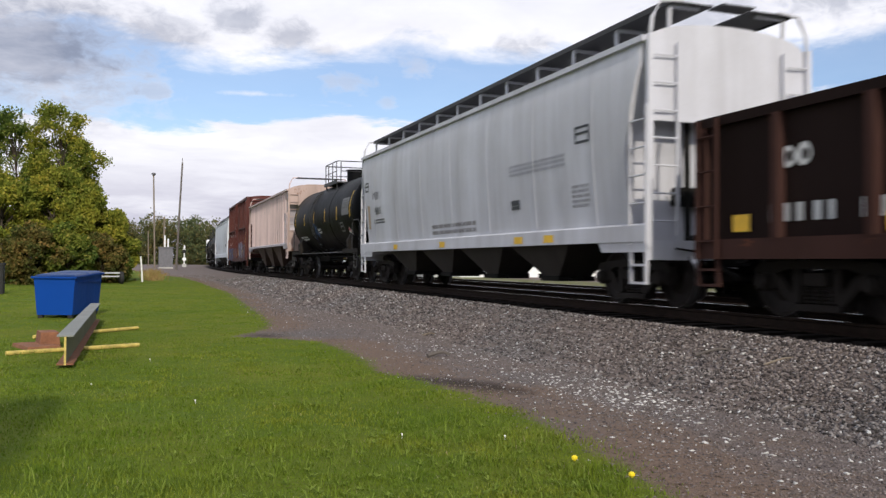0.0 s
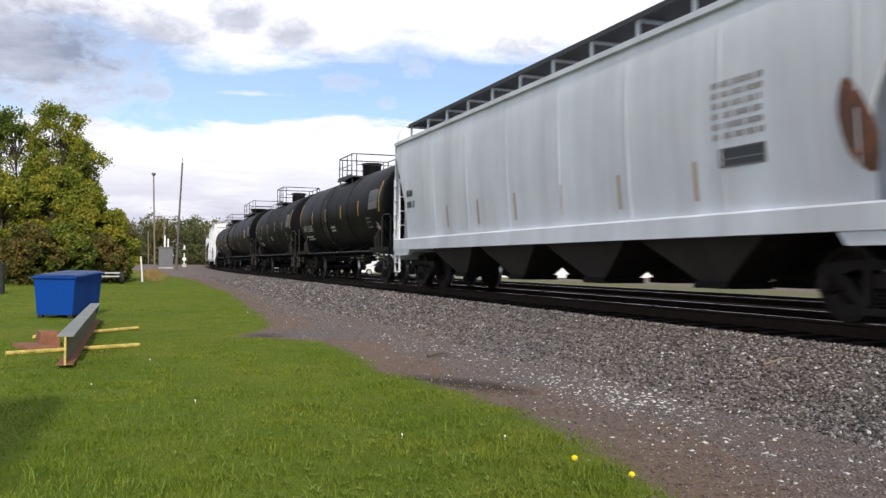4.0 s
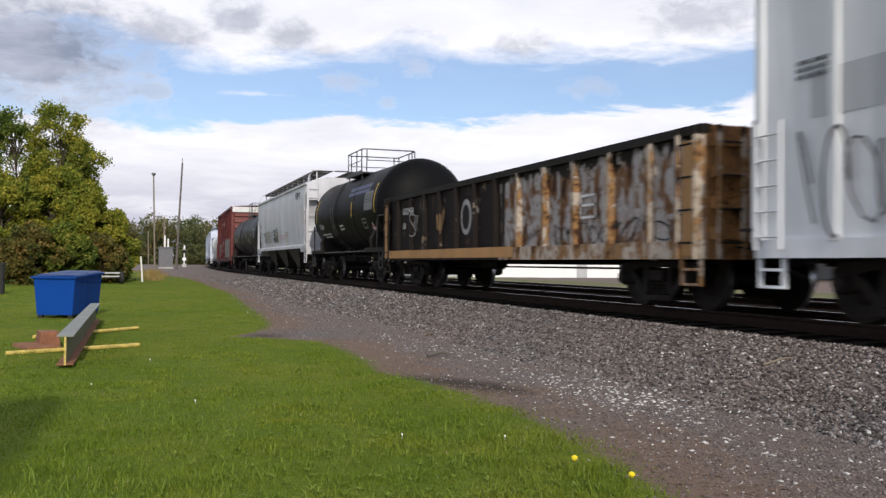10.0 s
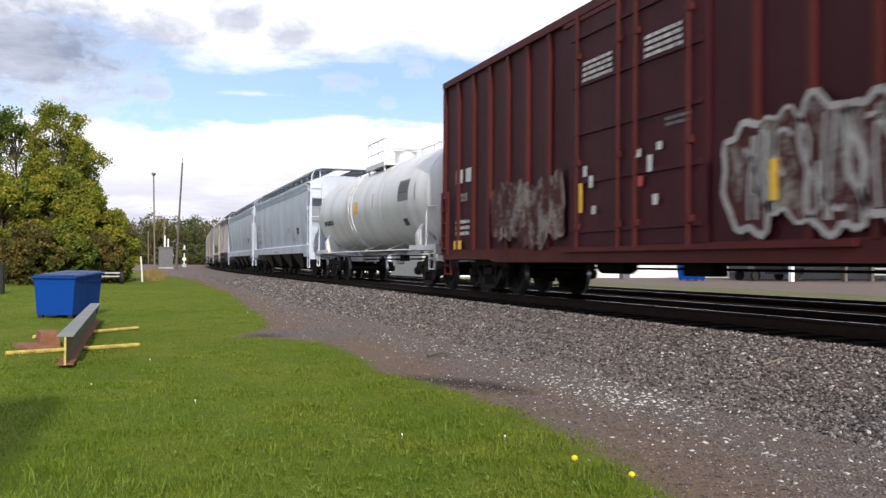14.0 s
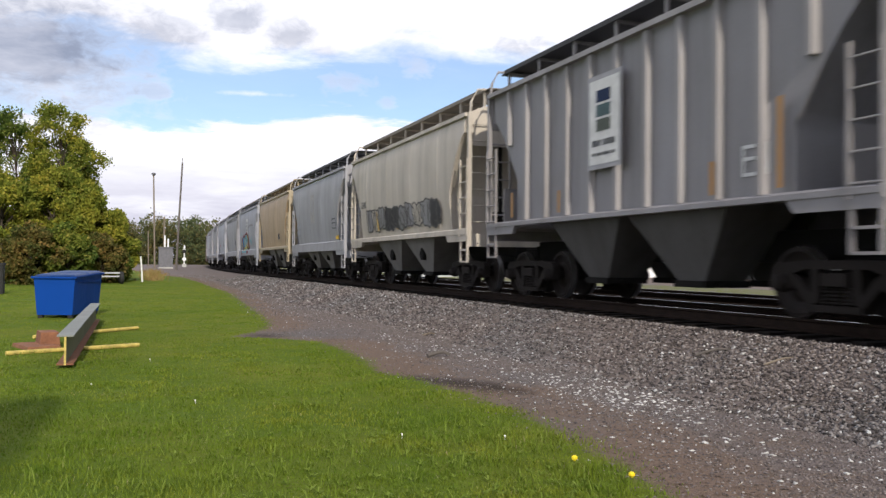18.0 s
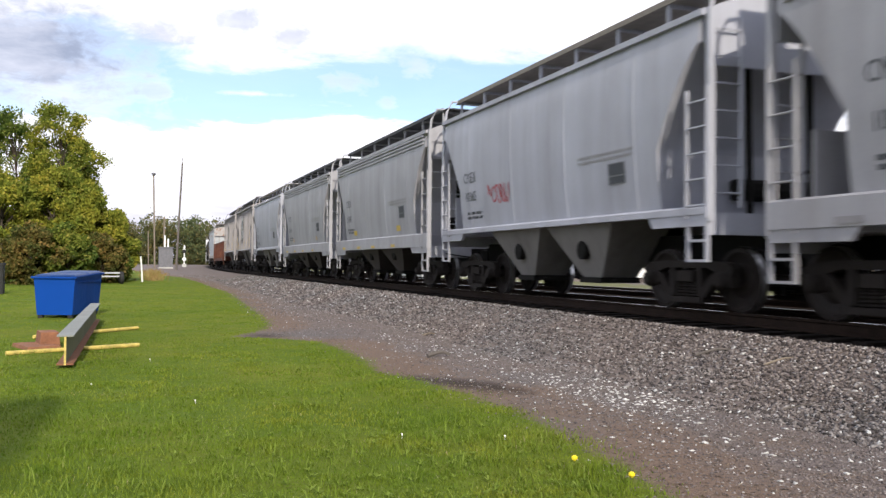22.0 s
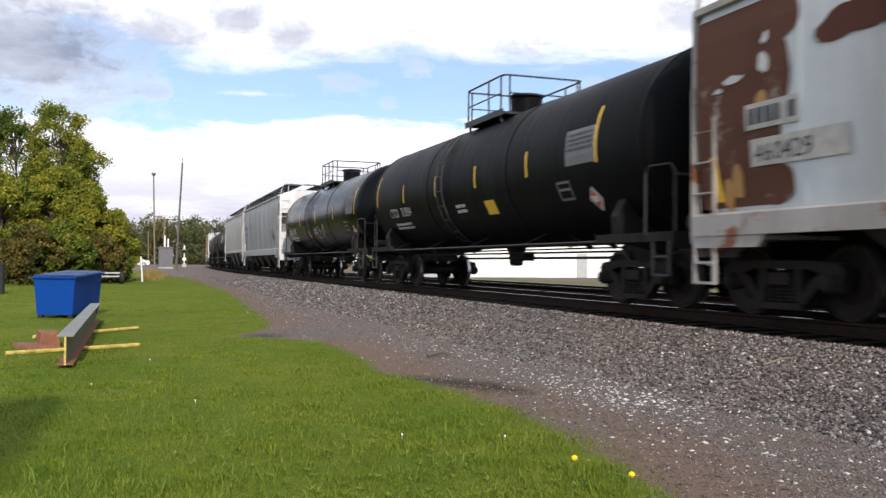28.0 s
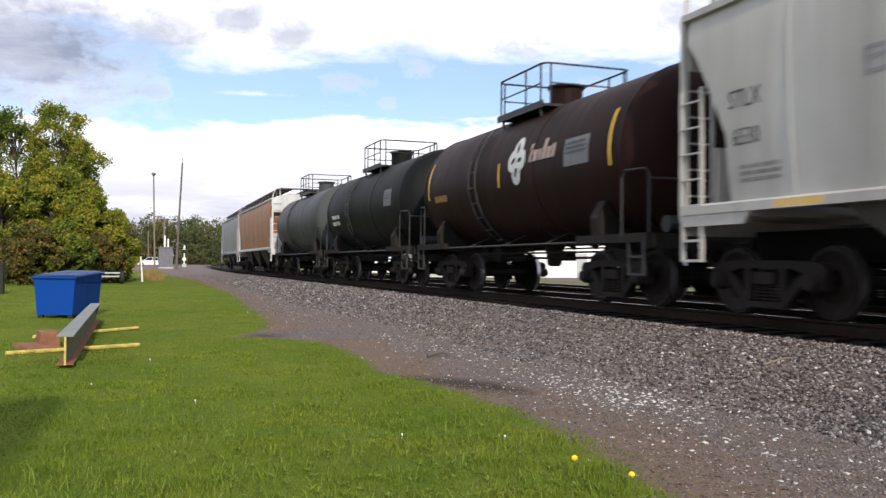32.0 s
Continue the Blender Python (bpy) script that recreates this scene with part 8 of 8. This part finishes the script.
# 24 to 28: grey cement hoppers
for f, r, mat, lab, kind in ((100.2, 111.0, GREY_CAR, "grey weathered two-bay cement hopper with ridged top", 0), (112.2, 122.75, GREY_BLUE, "pale blue-grey two-bay cement hopper with a red tag", 1), (123.9, 134.35, GREY_CAR, "grey two-bay cement hopper with a white sill", 2), (135.6, 146.3, GREY_CAR, "grey weathered two-bay cement hopper with a yellow mark", 3), (147.4, 158.1, GREY_BLUE, "pale blue-grey two-bay cement hopper", 4)):
    deep = kind in (0, 2, 3)
    car, sd, h2 = two_bay(lab, f, r, mat, sill=(1.10, 1.46) if deep else (1.36, 1.48), under=UNDER_GREY if deep else UNDER_PALE, grate=GRATE_TAN if kind in (1, 4) else GRATE_MAT, ridges=deep)
    sd.word("CMEX", h2 - 1.5, 2.6 if deep else 2.5, 0.34, LETTER_DARK)
    sd.word(("10865", "10865", "10865", "86964", "10865")[kind], h2 - 1.55, 2.08, 0.32, LETTER_DARK)
    sd.bars(h2 - 1.6, 1.78, 2, 0.9, 0.06, LETTER_DARK, seed=kind)
    sd.rect(-h2 + 2.1, -h2 + 2.6, 1.95, 2.30, LETTER_DARK, name="stencil_square")
    sd.bars(-h2 + 3.6, 2.45, 2, 1.8, 0.05, GREY_DARK, seed=kind + 5)
    if kind == 1:
        sd.scrawl(h2 - 2.9, 1.9, 1.1, 0.5, LETTER_RED, 5, 0.03, 49)
    if deep:
        for y in (h2 - 1.3, h2 - 3.4, 0.0, -2.2):
            sd.rect(y - 0.20, y + 0.20, 1.13, 1.21, DULL_YELLOW if kind else GREY_WARM, name="reflector_stripe", lift=0.14)
        for y in (h2 - 2.6, -h2 + 2.8):
            sd.rect(y - 0.2, y + 0.2, 1.6, 1.76, TAN if kind != 2 else DULL_YELLOW, name="reflector_stripe")
# 29, 30: grey ribbed cement hoppers
for k, (f, r) in enumerate(((159.3, 169.7), (171.2, 181.6))):
    car, sd, h2 = two_bay("grey ribbed two-bay cement hopper with a " + ("white" if k == 0 else "blank grey") + " sign board", f, r, GREY_CAR if k else GREY_WARM, ribs=11, sill=(1.44, 1.54), eave=4.28, cut=1.2, trim=RIB_PALE)
    if k == 0:
        cement_sign(sd, 0.9, 0.14)
    else:
        sd.rect(-0.1, 0.85, 2.3, 3.6, SPRAY_SILVER, name="sign_board", lift=0.14)
    for y, h in ((h2 - 1.0, 1.0), (h2 - 2.0, 0.5), (-0.6, 0.5), (-2.4, 0.6), (-h2 + 1.4, 1.25)):
        sd.rect(y - 0.06, y + 0.06, 1.58, 1.58 + h, YELLOW, name="reflector_stripe", lift=0.115)

# 31: rust-red gondola
car, sd, h2 = gondola("rust-red ribbed gondola car", 182.6, 198.2, RUST_GOND, z1=2.5, posts=20)
sd.bars(2.0, 1.9, 1, 1.0, 0.2, LETTER_WHITE, seed=3)
# 32: white hopper with rusted ends
car, sd, h2 = hopper("worn white covered hopper with large rust patches at its end", 198.9, 214.5, paint("worn_white_paint", (0.52, 0.56, 0.60), 0.35, 0.10), bays=4, sill=(1.06, 1.36), cut=0.25, grate=GRATE_TAN, trim=paint("worn_white_trim", (0.38, 0.36, 0.35), 0.45, 0.50))
RUST_BROWN = worn_spray("flaking_brown_rust", (0.115, 0.050, 0.032), (0.40, 0.37, 0.35), 1.1)
sd.rect(6.15, h2 - 0.12, 1.42, 3.95, RUST_BROWN, name="rust_patch", lift=0.006, label="large brown rust patch")
for i, (y, z, ry, rz) in enumerate(((6.2, 1.65, 0.30, 0.24), (6.25, 2.3, 0.20, 0.6), (6.15, 3.0, 0.26, 0.5), (6.05, 3.65, 0.36, 0.32))):
    sd.blob(y, z, ry, rz, RUST_BROWN, name="rust_patch", wob=0.22, seed=i + 20, lift=0.013 + 0.002 * i)
for i, (y, z, ry, rz) in enumerate(((6.9, 3.05, 0.20, 0.05), (6.35, 3.15, 0.10, 0.12), (6.3, 3.45, 0.08, 0.07), (7.2, 2.95, 0.10, 0.03))):
    sd.blob(y, z, ry, rz, RUSTY_WHITE, name="paint_flake", wob=0.6, seed=i + 40, lift=0.024)
for i, (y, z) in enumerate(((6.9, 1.75), (6.4, 2.6), (7.1, 1.55))):
    sd.blob(y, z, 0.12, 0.22, OCHRE, name="rust_stain", wob=0.4, seed=i + 50, lift=0.024)
for i, (y, z, ry, rz) in enumerate(((5.0, 3.35, 0.45, 0.22), (4.2, 3.3, 0.5, 0.16), (-1.2, 3.6, 0.6, 0.12), (-4.0, 3.5, 0.6, 0.12), (2.0, 3.6, 0.8, 0.10))):
    sd.blob(y, z, ry, rz, RUST_GOND if i < 2 else TAN, name="rust_stain", wob=0.4, seed=i + 30)
FADED_WHITE = plain("faded_white_patch", (0.42, 0.40, 0.385), 0.6, 0.0, 0.3)
sd.rect(5.75, 6.68, 2.36, 2.68, FADED_WHITE, name="stencil_patch", lift=0.028)
sd.rect(5.02, 6.62, 1.90, 2.24, FADED_WHITE, name="stencil_patch", lift=0.028)
sd.bars(6.62, 2.42, 1, 0.82, 0.20, LETTER_DARK, lift=0.034, seed=4)
sd.word("460429", 6.55, 1.95, 0.32, LETTER_DARK, wide=1.05, lift=0.034)
for i in (0, 2, 3, 4, 5):
    y = h2 - 0.55 - i * 2.4
    sd.rect(y - 0.06, y + 0.06, 1.5, 2.1, YELLOW if i in (0, 5) else OCHRE, name="reflector_stripe", lean=0.18, lift=0.036)
# 33, 34: glossy black tank cars
car, sd, h2 = tank("black tank car with yellow stripes and a grey data panel", 215.8, 231.0, TANK_BLACK, r=1.57, zc=2.62, stripes=6, first=1.35)
tank_marks(sd, h2 - 0.8, words=(("CTCX", 0.36), ("713004", 0.36)), seed=11)
sd.rect(-1.7, -1.15, 1.75, 2.05, YELLOW, name="label_panel")
car, sd, h2 = tank("glossy black tank car with a bright rounded head", 233.5, 247.7, TANK_GLOSS, r=1.53, zc=2.58, stripes=5)
tank_marks(sd, h2, words=(("OBUX", 0.32), ("303082", 0.32)), seed=12)
sd.rect(1.6, 2.0, 1.75, 2.05, YELLOW, name="label_panel")
sd.scrawl(0.6, 1.6, 2.2, 0.6, SPRAY_SILVER, 4, 0.04, 50)
# 35, 36: grey hoppers
car, sd, h2 = hopper("grey streaked covered hopper with a white end", 249.6, 265.9, paint("streaked_grey_paint", (0.40, 0.402, 0.430), 0.95, 0.0, 0.5, (0.075, 0.070, 0.074)), bays=4, sill=(1.06, 1.40), cut=1.15, end_drop=0.9, crossover=False, trim=paint("white_grey_trim", (0.43, 0.435, 0.465), 0.60), end_mat=paint("white_end_paint", (0.70, 0.71, 0.74), 0.25))
sd.rect(-h2 + 2.0, -h2 + 2.4, 1.85, 2.15, LETTER_DARK, name="stencil_square")
sd.bars(-h2 + 2.9, 2.3, 4, 0.5, 0.06, LETTER_DARK)
sd.bars(h2 - 1.50, 2.75, 1, 0.80, 0.22, LETTER_DARK, seed=5, gap=0.42)
sd.bars(h2 - 1.50, 2.38, 1, 0.92, 0.22, LETTER_DARK, seed=6, gap=0.42)
sd.rect(h2 - 4.3, h2 - 4.18, 1.55, 2.15, OCHRE, name="reflector_stripe", lean=0.1)
sd.frame_box(h2 - 3.9, 2.75, 0.34, 0.36, LETTER_DARK)
sd.rect(h2 - 1.42, h2 - 1.30, 1.6, 2.2, OCHRE, name="reflector_stripe", lean=0.1)
car, sd, h2 = hopper("light grey covered hopper with a yellow stripe", 266.8, 282.6, paint("light_grey_paint", (0.50, 0.49, 0.48), 0.3), bays=3, sill=(1.36, 1.50), cut=0.8, under=UNDER_MID)
sd.word("STLX", h2 - 1.05, 2.68, 0.34, LETTER_DARK)
sd.word("6530", h2 - 1.1, 2.2, 0.32, LETTER_DARK)
sd.bars(h2 - 1.2, 1.9, 3, 0.75, 0.05, GREY_DARK)
sd.frame_box(h2 - 3.3, 2.7, 0.3, 0.3, GREY_CAR)
for y in (h2 - 2.3, -1.5, -h2 + 2.0):
    sd.rect(y - 0.4, y + 0.4, 1.37, 1.47, YELLOW, name="reflector_stripe", lift=0.12)
# 37 to 39: short tank cars
car, sd, h2 = tank("dark brown short tank car with a white crest", 284.3, 294.1, TANK_BROWN, stripes=3)
for i, (y, z, ry, rz) in enumerate(((-0.9, 3.02, 0.20, 0.22), (-0.9, 2.48, 0.20, 0.22), (-0.70, 2.76, 0.20, 0.22), (-1.10, 2.76, 0.20, 0.22), (-0.9, 2.76, 0.22, 0.3))):
    sd.blob(y, z, ry, rz, LETTER_WHITE, name="crest", lift=0.010 + 0.001 * i, wob=0.08, seed=i)
for i, (y, z) in enumerate(((-0.9, 3.0), (-0.9, 2.52), (-0.76, 2.76), (-1.04, 2.76))):
    sd.blob(y, z, 0.05, 0.11, TANK_BROWN, name="crest", lift=0.020, wob=0.3, seed=i + 5, turn=0.5 * i)
for i, h in enumerate((0.36, 0.22, 0.22, 0.40, 0.22, 0.26)):
    sd.rect(-1.62 - 0.19 * i, -1.47 - 0.19 * i, 2.66, 2.66 + h, PINK_RUSTY, name="painted_mark", lift=0.012, lean=-0.1)
data_panel(sd, -h2 + 1.95, 2.42, 0.9, 0.50)
sd.bars(h2 - 0.8, 2.2, 1, 0.9, 0.16, OCHRE, seed=5)
car, sd, h2 = tank("black-green short tank car", 296.4, 306.1, TANK_GREEN, stripes=0)
sd.bars(h2 - 0.8, 2.3, 2, 1.2, 0.14, LETTER_WHITE, seed=6)
data_panel(sd, -h2 + 1.7, 2.4, 0.8, 0.5)
car, sd, h2 = tank("grey streaked short tank car", 308.4, 318.6, TANK_GREY, stripes=0)
# 40, 41: the last hoppers
hopper("rust-orange covered hopper with a white frame", 320.2, 337.2, ORANGE, bays=3, sill=(1.36, 1.50), cut=0.8, trim=RUSTY_WHITE)
hopper("grey covered hopper at the train's end", 338.3, 354.8, GREY_DARK, bays=3, sill=(1.30, 1.48), cut=0.8, trim=GREY_CAR)


# ---- what moves ----
SPEED, EASE = 17.0778, -0.008723


def along(mid, t):
    """Where a car's middle is along the track at t seconds."""
    return mid - SPEED * (t - 16) - 0.5 * EASE * (t - 16) ** 2


def car_pose(mid, t):
    x, y, a = on_track(along(mid, t))
    return pose(x, y, 0, 0, 0, -math.degrees(a))


def motions():
    middle = {}
    for car, mid in CARS:
        middle[car] = mid
        walk(car, [(float(t), car_pose(mid, float(t))) for t in range(33)])
    # wheels turn while their car rolls past
    for w, a, car in WHEELS:
        mid = middle[car]
        k0 = max(0, int(((mid - 26) / SPEED + 16) * FPS))
        k1 = min(32 * FPS, int(((mid + 3) / SPEED + 16) * FPS))
        if k1 <= k0:
            continue
        s0 = along(mid, k0 / FPS)
        rows = [(k / FPS, pose(0, a, WHEEL_R, math.degrees((s0 - along(mid, k / FPS)) / WHEEL_R))) for k in range(k0, k1 + 1)]
        if k0 > 0:
            rows.insert(0, (0.0, rows[0][1]))
        if k1 < 32 * FPS:
            rows.append((32.0, rows[-1][1]))
        walk(w, rows)
    walk(road_car, [(0.0, pose(-9.0, 140.0, -0.15)), (25.0, pose(-1.5, 140.0, -0.15)), (27.5, pose(0.6, 140.0, -0.15)), (29.5, pose(1.7, 140.0, -0.15)), (32.0, pose(3.4, 140.0, -0.15))])


motions()
